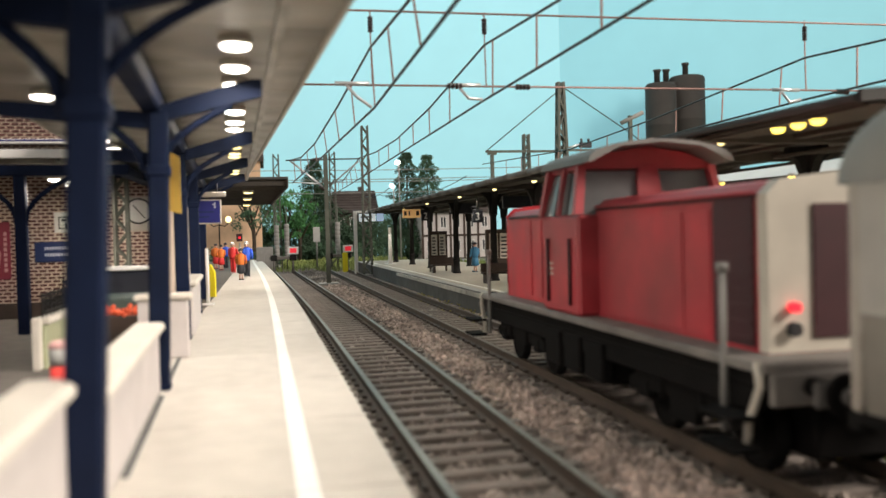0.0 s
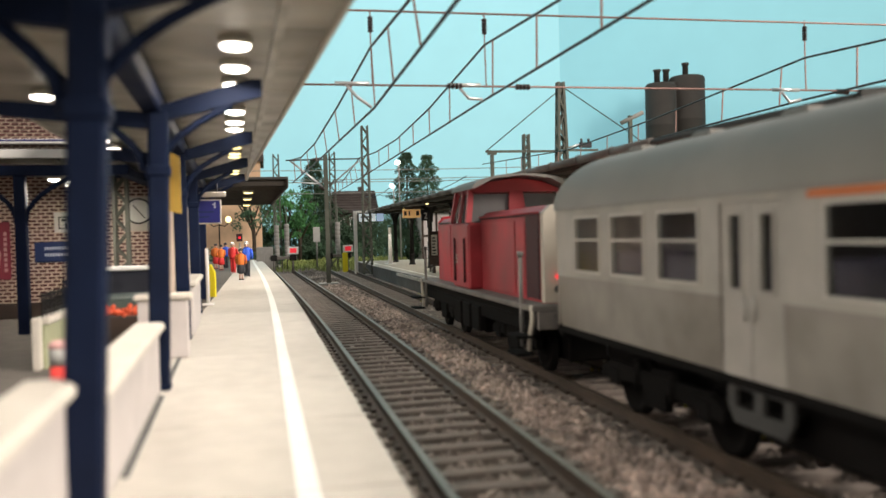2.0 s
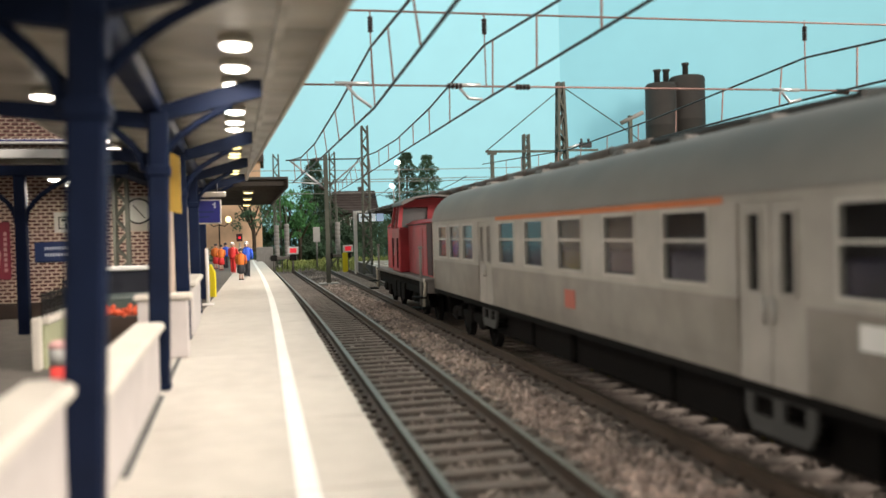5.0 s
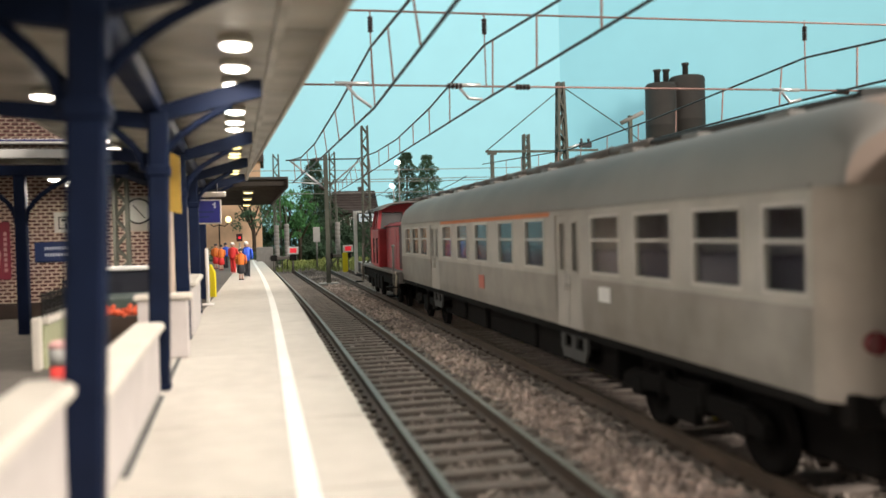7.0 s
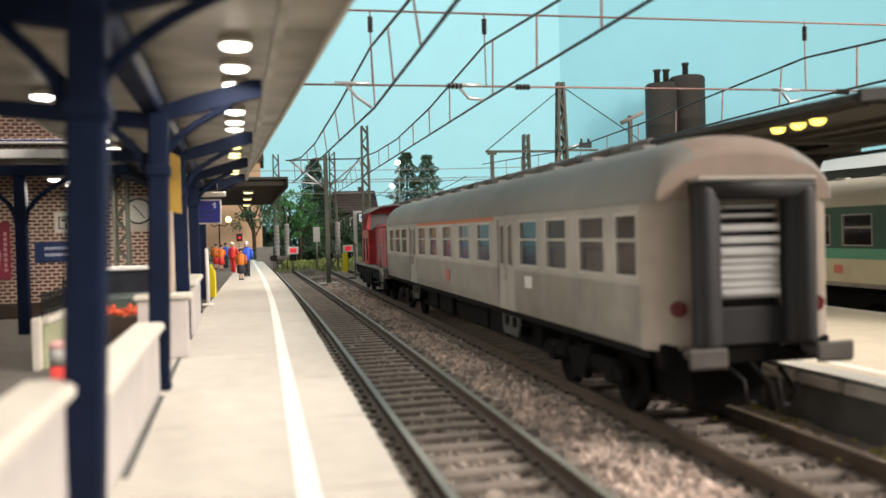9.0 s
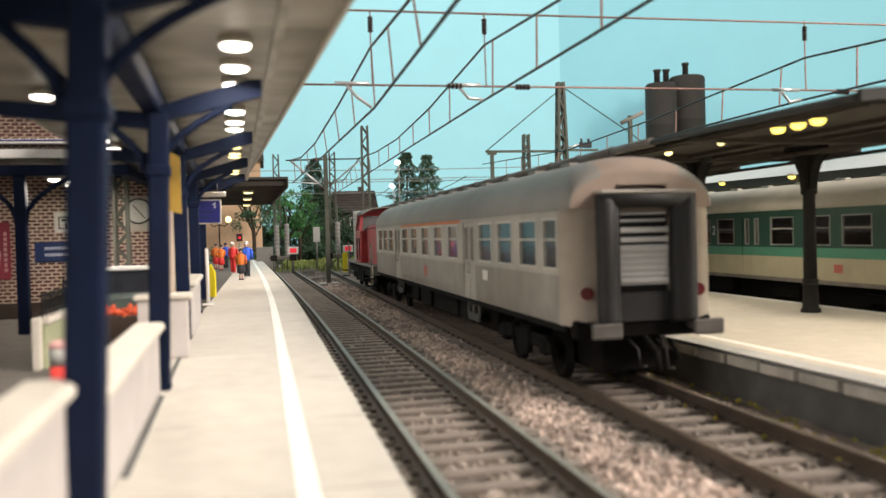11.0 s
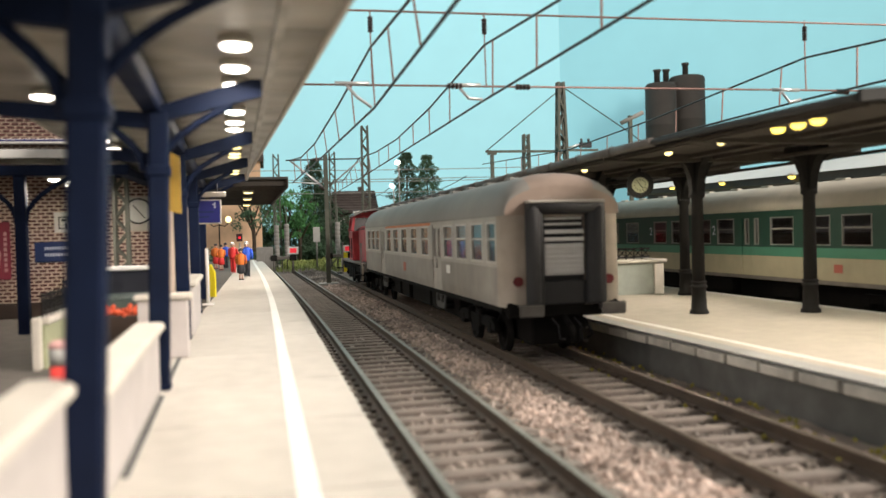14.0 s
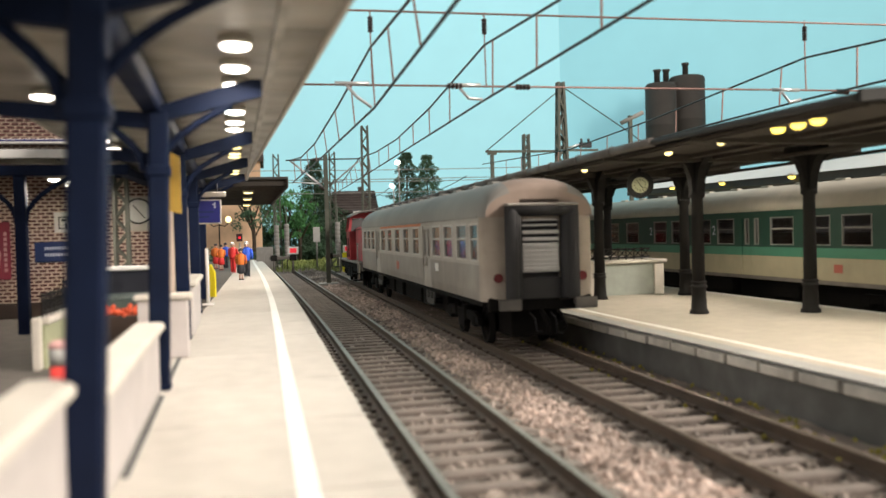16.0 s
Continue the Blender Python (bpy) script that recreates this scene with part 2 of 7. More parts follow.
M["ltblue"] = mat("painted_pale_blue_cloth", (0.06, 0.22, 0.38), 0.6, vary=0.1, scale=2, fine=9, bump=0)
M["flower"] = mat("red_flowers", (0.70, 0.12, 0.05), 0.7, vary=0.2, scale=2, fine=9, bump=0, island=0.3)
M["tablegreen"] = mat("grey_green_bench_paint", (0.10, 0.135, 0.125), 0.6, vary=0.2, scale=2, fine=9, bump=0.05)
M["glass"] = pane("window_glass", (0.75, 0.78, 0.80))
M["lamp_white"] = lit("lamp_white", (1.0, 0.95, 0.84), 12)
M["lamp_yellow"] = lit("lamp_yellow", (1.0, 0.74, 0.12), 3.2)
M["lamp_warm"] = lit("lamp_warm", (1.0, 0.80, 0.34), 3.0)
M["lamp_red"] = lit("lamp_red", (1.0, 0.015, 0.03), 1.6)
M["lens_dark"] = mat("unlit_red_lens", (0.13, 0.015, 0.02), 0.25, vary=0.1, scale=2, fine=9, bump=0)
M["lens_white"] = mat("clear_lens", (0.65, 0.63, 0.58), 0.2, vary=0.1, scale=2, fine=9, bump=0)
M["sky"] = sky_glow_paint("sky_glow_paint", (0.29, 0.56, 0.63))
# Same wall colour, darkened for the weaker light on the second wall.
M["sky2"] = sky_glow_paint("shaded_sky_paint", (0.24, 0.50, 0.57))

# ---- mesh helpers (prototype metres) ----


def link_mesh(name, bm, material):
    bm.transform(Matrix.Scale(S, 4))
    me = bpy.data.meshes.new(name)
    bm.to_mesh(me)
    bm.free()
    for mm in (material if isinstance(material, (list, tuple)) else (material,)):
        me.materials.append(mm)
    return me


def part(name, bm, material, parent, label="", at=None):
    ob = new(name, link_mesh(name, bm, material) if isinstance(bm, bmesh.types.BMesh) else bm)
    ob.parent = parent
    if at is not None:
        ob.matrix_basis = at
    if label:
        tagged(ob, label)
    return ob


def thing(name, x, y, z, label, category, group="", kind="", rz=0.0):
    ob = new(name)
    ob.empty_display_size = 0.01
    ob.matrix_basis = pose(x * S, y * S, z * S, 0, 0, rz)
    return tagged(ob, label, category, group, kind)


def solo(name, bm, material, x, y, z, label, category, group="", kind="", rz=0.0):
    ob = new(name, link_mesh(name, bm, material))
    ob.matrix_basis = pose(x * S, y * S, z * S, 0, 0, rz)
    return tagged(ob, label, category, group, kind)


def P(x, y, z, rx=0, ry=0, rz=0):
    return pose(x * S, y * S, z * S, rx, ry, rz)


def B():
    return bmesh.new()


def box(bm, x0, x1, y0, y1, z0, z1, bevel=0.0, mi=0, m=None):
    r = bmesh.ops.create_cube(bm, size=1.0)
    mm = Matrix.LocRotScale(((x0 + x1) / 2, (y0 + y1) / 2, (z0 + z1) / 2), None, (abs(x1 - x0), abs(y1 - y0), abs(z1 - z0)))
    bmesh.ops.transform(bm, matrix=(m @ mm) if m else mm, verts=r["verts"])
    fs = list({f for v in r["verts"] for f in v.link_faces})
    for f in fs:
        f.material_index = mi
    if bevel:
        es = list({e for v in r["verts"] for e in v.link_edges})
        bmesh.ops.bevel(bm, geom=es, offset=bevel, segments=1, affect="EDGES")
    return bm


def cyl(bm, p0, p1, r0, r1=None, n=10, mi=0, caps=True):
    p0, p1 = Vector(p0), Vector(p1)
    r1 = r0 if r1 is None else r1
    r = bmesh.ops.create_cone(bm, cap_ends=caps, segments=n, radius1=r0, radius2=r1, depth=(p1 - p0).length)
    rot = (p1 - p0).to_track_quat("Z", "Y").to_matrix().to_4x4()
    bmesh.ops.transform(bm, matrix=Matrix.Translation((p0 + p1) / 2) @ rot, verts=r["verts"])
    for f in {f for v in r["verts"] for f in v.link_faces}:
        f.material_index = mi
        f.smooth = len(f.verts) == 4 and n > 5
    return bm


def lathe(bm, prof, n=12, mi=0, c=(0, 0)):
    rings = []
    for r, z in prof:
        rings.append([bm.verts.new((c[0] + r * math.cos(2 * math.pi * i / n), c[1] + r * math.sin(2 * math.pi * i / n), z)) for i in range(n)])
    for a, b in zip(rings, rings[1:]):
        for i in range(n):
            f = bm.faces.new((a[i], a[(i + 1) % n], b[(i + 1) % n], b[i]))
            f.material_index, f.smooth = mi, True
    bm.faces.new(rings[0][::-1]).material_index = mi
    bm.faces.new(rings[-1]).material_index = mi
    return bm


def tube(bm, pts, r, n=5, mi=0):
    q = [Vector(p) for i, p in enumerate(pts) if i == 0 or (Vector(p) - Vector(pts[i - 1])).length > 1e-4]
    rings, last = [], None
    for i, p in enumerate(q):
        d = ((q[i + 1] - p).normalized() if i + 1 < len(q) else Vector()) + ((p - q[i - 1]).normalized() if i else Vector())
        d.normalize()
        if last is None:
            last = d.orthogonal().normalized()
        side = (last - d * last.dot(d)).normalized()
        last, up = side, d.cross(side)
        rings.append([bm.verts.new(p + r * (side * math.cos(2 * math.pi * k / n) + up * math.sin(2 * math.pi * k / n))) for k in range(n)])
    for a, b in zip(rings, rings[1:]):
        for k in range(n):
            f = bm.faces.new((a[k], a[(k + 1) % n], b[(k + 1) % n], b[k]))
            f.material_index, f.smooth = mi, n > 4
    bm.faces.new(rings[0][::-1]).material_index = mi
    bm.faces.new(rings[-1]).material_index = mi
    return bm


def prism(bm, poly, axis, a, b, mi=0):
    """A polygon of (p, q) pushed along an axis from a to b. axis x: (y, z); y: (x, z); z: (x, y)."""
    put = {"x": lambda p, q, d: (d, p, q), "y": lambda p, q, d: (p, d, q), "z": lambda p, q, d: (p, q, d)}[axis]
    va = [bm.verts.new(put(p, q, a)) for p, q in poly]
    vb = [bm.verts.new(put(p, q, b)) for p, q in poly]
    fs = [bm.faces.new(va), bm.faces.new(vb[::-1])]
    for i in range(len(poly)):
        j = (i + 1) % len(poly)
        fs.append(bm.faces.new((va[j], va[i], vb[i], vb[j])))
    for f in fs:
        f.material_index = mi
    bmesh.ops.recalc_face_normals(bm, faces=fs)
    return bm


def panel_with_holes(bm, us, zs, holes, place, thick, mi=0):
    """A sheet over the grid lines us x zs with the cells in holes left open, given a thickness."""
    verts = {}

    def v(i, j, d):
        if (i, j, d) not in verts:
            verts[i, j, d] = bm.verts.new(place(us[i], zs[j], d))
        return verts[i, j, d]
    solid = {(i, j) for i in range(len(us) - 1) for j in range(len(zs) - 1) if not any(h[0] - 1e-4 <= us[i] and us[i + 1] <= h[1] + 1e-4 and h[2] - 1e-4 <= zs[j] and zs[j + 1] <= h[3] + 1e-4 for h in holes)}
    fs = []
    for i, j in solid:
        for d in (0.0, thick):
            fs.append(bm.faces.new((v(i, j, d), v(i + 1, j, d), v(i + 1, j + 1, d), v(i, j + 1, d))))
        for di, dj, e in ((-1, 0, ((i, j), (i, j + 1))), (1, 0, ((i + 1, j), (i + 1, j + 1))), (0, -1, ((i, j), (i + 1, j))), (0, 1, ((i, j + 1), (i + 1, j + 1)))):
            if (i + di, j + dj) not in solid:
                fs.append(bm.faces.new((v(*e[0], 0.0), v(*e[1], 0.0), v(*e[1], thick), v(*e[0], thick))))
    for f in fs:
        f.material_index = mi
    bmesh.ops.recalc_face_normals(bm, faces=fs)
    return bm


def smooth01(t):
    t = min(1.0, max(0.0, t))
    return t * t * (3 - 2 * t)

# ---- the setting ----
PLAT1, PLAT2 = 0.70, 0.46
T2X, T2Z = 6.27, -0.10


def track1_x(y):
    return 2.60 - 0.80 * smooth01((y - 20) / 60) * 1.1


def edge1_x(y):
    return 1.08 - 1.3 * smooth01((y - 20) / 75) ** 1.0


def build_ground():
    b = B()
    n = 40
    grid = [[b.verts.new((-160 + 360 * i / n, -120 + 262 * j / n, -0.45 + 0.08 * noise.noise((i * 0.7, j * 0.7, 0)))) for j in range(n + 1)] for i in range(n + 1)]
    for i in range(n):
        for j in range(n):
            b.faces.new((grid[i][j], grid[i + 1][j], grid[i + 1][j + 1], grid[i][j + 1]))
    solo("ground", b, M["earth"], 0, 0, 0, "brown and mossy green model landscape base", "ground", kind="structure")


def build_room():
    b = B()
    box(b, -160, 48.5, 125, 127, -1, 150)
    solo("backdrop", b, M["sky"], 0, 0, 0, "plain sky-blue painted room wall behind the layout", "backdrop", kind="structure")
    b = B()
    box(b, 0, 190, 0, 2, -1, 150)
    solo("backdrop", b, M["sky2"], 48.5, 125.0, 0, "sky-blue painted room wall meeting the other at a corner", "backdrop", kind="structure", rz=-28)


def ballast_height(x, y):
    return 0.05 * noise.noise((x * 2.1, y * 2.1, 3)) + 0.03 * noise.noise((x * 6, y * 6, 7))


def in_track(x, y):
    """Whether a place takes the darker ballast: the soiled bed of a track, with a ragged edge, and everything past
    about 46 m.
    """
    edge = 1.22 + 0.3 * noise.noise((x * 1.1, y * 0.9, 5))
    return abs(x - track1_x(y)) < edge or abs(x - T2X) < edge or y > 46 + 6 * noise.noise((x, y * 0.2, 1))


def build_ballast():
    """One uneven sheet of ballast under and between the two tracks."""
    b = B()
    y, rows = -6.0, []
    while y < 78:
        x0, x1 = edge1_x(y) - 0.1, 8.2
        n = 46
        rows.append([b.verts.new((x0 + (x1 - x0) * i / n, y, -0.30 + (T2Z * smooth01((x0 + (x1 - x0) * i / n - 4.0) / 1.4)) + ballast_height(x0 + (x1 - x0) * i / n, y) + 0.07 * math.exp(-((x0 + (x1 - x0) * i / n - 4.4) / 0.7) ** 2))) for i in range(n + 1)])
        y += 0.14 if y < 22 else 0.3
    for a, c in zip(rows, rows[1:]):
        for i in range(len(a) - 1):
            f = b.faces.new((a[i], a[i + 1], c[i + 1], c[i]))
            m = f.calc_center_median()
            f.smooth, f.material_index = True, int(in_track(m.x, m.y))
    solo("ballast_bed", b, [M["ballast"], M["ballast_grime"]], 0, 0, 0, "grey-brown ballast bed under the two tracks", "ballast", kind="structure")
    rnd = random.Random(4)
    verts, faces, slots = [], [], []
    base = [(1, 0, 0), (-1, 0, 0), (0, 1, 0), (0, -1, 0), (0, 0, 1), (0, 0, -1)]
    tri = [(0, 2, 4), (2, 1, 4), (1, 3, 4), (3, 0, 4), (2, 0, 5), (1, 2, 5), (3, 1, 5), (0, 3, 5)]

    def stone(x, y, z, r):
        k = len(verts)
        rot = Euler((rnd.random() * 6, rnd.random() * 6, rnd.random() * 6)).to_matrix()
        sx, sy, sz = r * rnd.uniform(0.7, 1.3), r * rnd.uniform(0.7, 1.2), r * rnd.uniform(0.5, 0.9)
        for p in base:
            q = rot @ Vector((p[0] * sx, p[1] * sy, p[2] * sz))
            verts.append(((x + q.x) * S, (y + q.y) * S, (z + q.z) * S))
        faces.extend((a + k, b2 + k, c + k) for a, b2, c in tri)
        slots.extend([int(in_track(x, y))] * len(tri))
    for _ in range(36000):
        y = 4.5 + 70 * rnd.random() ** 1.9
        x = rnd.uniform(edge1_x(y) + 0.02, 7.75)
        t1 = abs(x - track1_x(y))
        t2 = abs(x - T2X)
        if (abs(t1 - 0.76) < 0.12) or abs(t2 - 0.76) < 0.12:
            continue
        if (t1 < 0.66 or t2 < 0.66) and rnd.random() < 0.5:
            continue
        z = -0.29 + T2Z * smooth01((x - 4.0) / 1.4) + ballast_height(x, y) + 0.07 * math.exp(-((x - 4.4) / 0.7) ** 2)
        stone(x, y, z, rnd.uniform(0.035, 0.075) if rnd.random() < 0.75 else rnd.uniform(0.08, 0.125))
    me = bpy.data.meshes.new("ballast_stones")
    me.from_pydata(verts, [], faces)
    me.materials.append(M["stone"])
    me.materials.append(M["stone_grime"])
    me.polygons.foreach_set("material_index", slots)
    tagged(new("ballast_stones", me), "loose grey-brown and pinkish ballast stones", "gravel", kind="stuff")


def build_track(xf, z, y0, y1, name, label, head, sleeper_x=1.25):
    t = thing(name, 0, 0, z, label, "railway track", kind="structure")
    for side in (-1, 1):
        b = B()
        prof = [(-0.10, -0.22), (0.10, -0.22), (0.10, -0.19), (0.025, -0.16), (0.025, -0.06), (0.05, -0.04), (0.05, 0.0), (-0.05, 0.0), (-0.05, -0.04), (-0.025, -0.06), (-0.025, -0.16), (-0.10, -0.19)]
        ys = [y0 + (y1 - y0) * i / 40 for i in range(41)]
        rings = [[b.verts.new((xf(y) + side * 0.755 + p[0], y, p[1])) for p in prof] for y in ys]
        for a, c in zip(rings, rings[1:]):
            for i in range(len(prof)):
                j = (i + 1) % len(prof)
                f = b.faces.new((a[i], c[i], c[j], a[j]))
                f.material_index = 1 if i == 6 else 0
        b.faces.new(rings[0])
        b.faces.new(rings[-1][::-1])
        bmesh.ops.recalc_face_normals(b, faces=b.faces[:])
        part("rail", b, [M["rail"], head], t)
    sm = link_mesh("sleeper", box(B(), -sleeper_x, sleeper_x, -0.115, 0.115, -0.36, -0.205, 0.02), M["sleeper"])
    chair = B()
    for sx in (-0.755, 0.755):
        for dx in (-0.13, 0.13):
            box(chair, sx + dx - 0.04, sx + dx + 0.04, -0.07, 0.07, -0.21, -0.15, 0.0)
    cm = link_mesh("rail_chair", chair, M["rail"])
    y = y0 + 0.3
    rnd = random.Random(8)
    while y < y1 - 0.2:
        ob = part("sleeper", sm, None, t, at=P(xf(y), y, 0, 0, 0, rnd.uniform(-1.6, 1.6)))
        part("rail_chair", cm, None, ob)
        y += 0.60
    return t


def build_platform1():
    p = thing("platform", 0, 0, 0, "pale concrete side platform with a white safety line", "platform", kind="structure")
    y = -4.0
    while y < 76:
        step = 2.6 if y < 40 else 5.2
        y2 = min(76, y + step)
        b = B()
        n = 4
        top = []
        for i in range(n + 1):
            yy = y + 0.012 + (y2 - y - 0.024) * i / n
            top.append((yy, edge1_x(yy)))
        poly = [(-1.62, top[0][0])] + [(e, yy) for yy, e in top] + [(-1.62, top[-1][0])]
        prism(b, poly, "z", PLAT1 - 0.18, PLAT1)
        part("slab", b, M["platform"], p)
        b = B()
        w0, w1 = -0.86, -0.68
        prism(b, [(top[0][1] + w0, top[0][0])] + [(e + w1, yy) for yy, e in top] + [(top[-1][1] + w0, top[-1][0])] + [(e + w0, yy) for yy, e in reversed(top[1:-1])], "z", PLAT1, PLAT1 + 0.006)
        part("safety_line", b, M["stripe"], p)
        y = y2
    b = B()
    ys = [-4 + 80 * i / 30 for i in range(31)]
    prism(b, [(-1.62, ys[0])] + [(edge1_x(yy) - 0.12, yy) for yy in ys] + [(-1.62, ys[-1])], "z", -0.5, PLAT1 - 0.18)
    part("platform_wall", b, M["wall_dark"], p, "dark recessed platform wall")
    # thin dark strips paint the shadow line of the gap at the parapet foot
    for y0, y1 in ((7.2, 10.9), (11.8, 16.4)):
        b = B()
        xa, xb = -1.24 - 0.031 * (y0 - 8), -1.24 - 0.031 * (y1 - 8)
        prism(b, [(xa, y0), (xa + 0.07, y0), (xb + 0.07, y1), (xb, y1)], "z", PLAT1 + 0.002, PLAT1 + 0.008)
        part("drain_channel", b, M["wall_dark"], p, "narrow dark strip for the shadowed gap along the wall foot")
    b = B()
    prism(b, [(-40, -6), (-1.62, -6), (-1.62, 76), (-40, 76)], "z", -0.5, PLAT1 - 0.03)
    solo("forecourt", b, M["asphalt"], 0, 0, 0, "dark worn asphalt forecourt behind the platform", "pavement", kind="structure")


def build_platform2():
    p = thing("island_platform", 0, 0, 0, "sandy island platform with pale edge stones over a dark wall", "platform", kind="structure")
    ys = [-4.0 + 0.95 * i for i in range(78)]
    front = lambda y: 7.93 + 0.03 * max(0.0, 18 - y)
    strip = lambda x0, x1, z0, z1: prism(B(), [(front(y) + x0, y) for y in ys] + [(front(y) + x1, y) for y in reversed(ys)], "z", z0, z1)
    deck = prism(B(), [(front(y) + 0.424, y) for y in ys] + [(14.55, ys[-1]), (14.55, ys[0])], "z", -0.5, PLAT2)
    part("deck", deck, M["platform2"], p)
    part("edge_slab", strip(0.02, 0.42, PLAT2 - 0.035, PLAT2 - 0.003), M["concrete"], p, "pale grey edge slab")
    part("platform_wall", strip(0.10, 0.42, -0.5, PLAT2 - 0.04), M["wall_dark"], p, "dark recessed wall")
    for n, (ya, yb) in enumerate(zip(ys, ys[1:])):
        if ya > 48:
            break
        d = 0.012 * math.sin(n * 2.3)
        b = prism(B(), [(front(ya) + d, ya), (front(yb) + d, yb - 0.11), (front(yb) + 0.4, yb - 0.11), (front(ya) + 0.4, ya)], "z", PLAT2 - 0.25, PLAT2 - 0.075 + 0.5 * d)
        bmesh.ops.bevel(b, geom=b.edges[:], offset=0.015, segments=1, affect="EDGES")
        part("edge_stone", b, M["kerb"], p)
    part("edge_stone", box(B(), 14.556, 14.95, -4, 70, PLAT2 - 0.17, PLAT2 - 0.004, 0.012), M["kerb"], p)
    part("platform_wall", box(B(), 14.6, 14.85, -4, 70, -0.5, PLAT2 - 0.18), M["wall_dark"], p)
    part("safety_line", strip(0.68, 0.83, PLAT2 + 0.001, PLAT2 + 0.006), M["stripe"], p, "worn white safety line")
    rnd = random.Random(17)
    b = B()
    for _ in range(900):
        y = 6 + 34 * rnd.random() ** 1.6
        x = 7.03 + (rnd.gauss(0.12, 0.14) if rnd.random() < 0.6 else rnd.uniform(0, 0.95))
        r = bmesh.ops.create_icosphere(b, subdivisions=1, radius=rnd.uniform(0.02, 0.05))
        bmesh.ops.translate(b, vec=(x, y, -0.34 + rnd.uniform(0, 0.06)), verts=r["verts"])
    solo("lichen", b, M["lichen"], 0, 0, 0, "yellow lichen and moss along the rail foot", "moss", kind="stuff")


build_ground()
build_room()
build_ballast()
build_track(track1_x, 0.0, -4, 66, "railway_track", "siding track with weathered sleepers and dull rails", M["railtop"])
build_track(lambda y: T2X, T2Z, -26, 68, "railway_track", "main track with rusty brown rails", M["railtop_rust"])
build_track(lambda y: 17.6, -0.1, -4, 62, "railway_track", "far track beyond the island platform", M["railtop_rust"])
build_platform1()
build_platform2()

# ---- the silver coach ----
COACH_L = 22.65
WINDOWS = [(20.59, 21.56), (19.16, 20.2), (17.8, 18.8), (14.63, 15.69), (12.97, 13.98), (11.16, 12.22), (9.32, 10.34), (7.49, 8.56), (4.4, 5.42), (2.94, 3.94), (1.45, 2.44), (0.4, 1.09)]
DOORS = [16.83, 6.4]


def body_half(z):
    """Half width of the coach at height z."""
    if z < 1.5:
        return 1.33 + 0.04 * smooth01((z - 1.05) / 0.45)
    if z < 2.98:
        return 1.37
    t = (z - 2.98) / 0.96
    return 1.37 * math.sqrt(max(0.0, 1 - t ** 2.15)) * (1 - 0.02 * t)


def build_bogie(coach, u, wheelbase, zc, frame_mat, length):
    bg = part("bogie", box(B(), -1.05, 1.05, u - 0.25, u + 0.25, zc - 0.05, zc + 0.25, 0.03), frame_mat, coach)
    b = B()
    for sx in (-1, 1):
        prism(b, [(u - length / 2, zc + 0.05), (u - length / 2 + 0.3, zc + 0.18), (u + length / 2 - 0.3, zc + 0.18), (u + length / 2, zc + 0.05), (u + length / 2, zc - 0.12), (u + 0.35, zc - 0.02), (u + 0.3, zc - 0.28), (u - 0.3, zc - 0.28), (u - 0.35, zc - 0.02), (u - length / 2, zc - 0.12)], "x", sx * 1.0, sx * 1.12)
        for d in (-1, 1):
            box(b, sx * 1.0 - 0.14, sx * 1.0 + 0.14, u + d * wheelbase / 2 - 0.16, u + d * wheelbase / 2 + 0.16, zc - 0.18, zc + 0.1, 0.03)
            cyl(b, (sx * 1.08, u + d * 0.5, zc - 0.1), (sx * 1.08, u + d * 0.5, zc + 0.3), 0.09, n=8)
    part("side_frame", b, frame_mat, bg)
    for d in (-1, 1):
        uu = u + d * wheelbase / 2
        for sx in (-1, 1):
            b = B()
            rot = Matrix.Translation((0, uu, 0.45)) @ Matrix.Rotation(math.pi / 2 * sx, 4, "Y")
            lathe(b, [(0.10, 0.60), (0.48, 0.66), (0.48, 0.70), (0.45, 0.71), (0.45, 0.79), (0.38, 0.80), (0.36, 0.76), (0.14, 0.77), (0.12, 0.83)], 20)
            bmesh.ops.transform(b, matrix=rot, verts=b.verts[:])
            part("wheel", b, M["under"], bg)
        part("axle", cyl(B(), (-0.6, uu, 0.45), (0.6, uu, 0.45), 0.09, n=8), M["under"], bg)


def window_unit(parent, x, u0, u1, z0, z1, sgn, frame_mat=None, bar=True, f=0.05):
    fm = frame_mat or M["silver"]
    b = B()
    xo, xi = x + sgn * 0.012, x - sgn * 0.06
    a, c = min(xo, xi), max(xo, xi)
    box(b, a, c, u0 - 0.01, u0 + f, z0 - 0.01, z1 + 0.01)
    box(b, a, c, u1 - f, u1 + 0.01, z0 - 0.01, z1 + 0.01)
    box(b, a, c, u0 + f, u1 - f, z0 - 0.01, z0 + f)
    box(b, a, c, u0 + f, u1 - f, z1 - f, z1 + 0.01)
    if bar:
        box(b, a, c, u0 + f, u1 - f, z0 + 0.56 * (z1 - z0), z0 + 0.56 * (z1 - z0) + 0.04)
    w = part("window", b, fm, parent)
    xg = x - sgn * 0.035
    p = part("pane", box(B(), xg - 0.006, xg + 0.006, u0 + 0.03, u1 - 0.03, z0 + 0.03, z1 - 0.03), M["glass"], w)
    p.visible_shadow = False
    return w


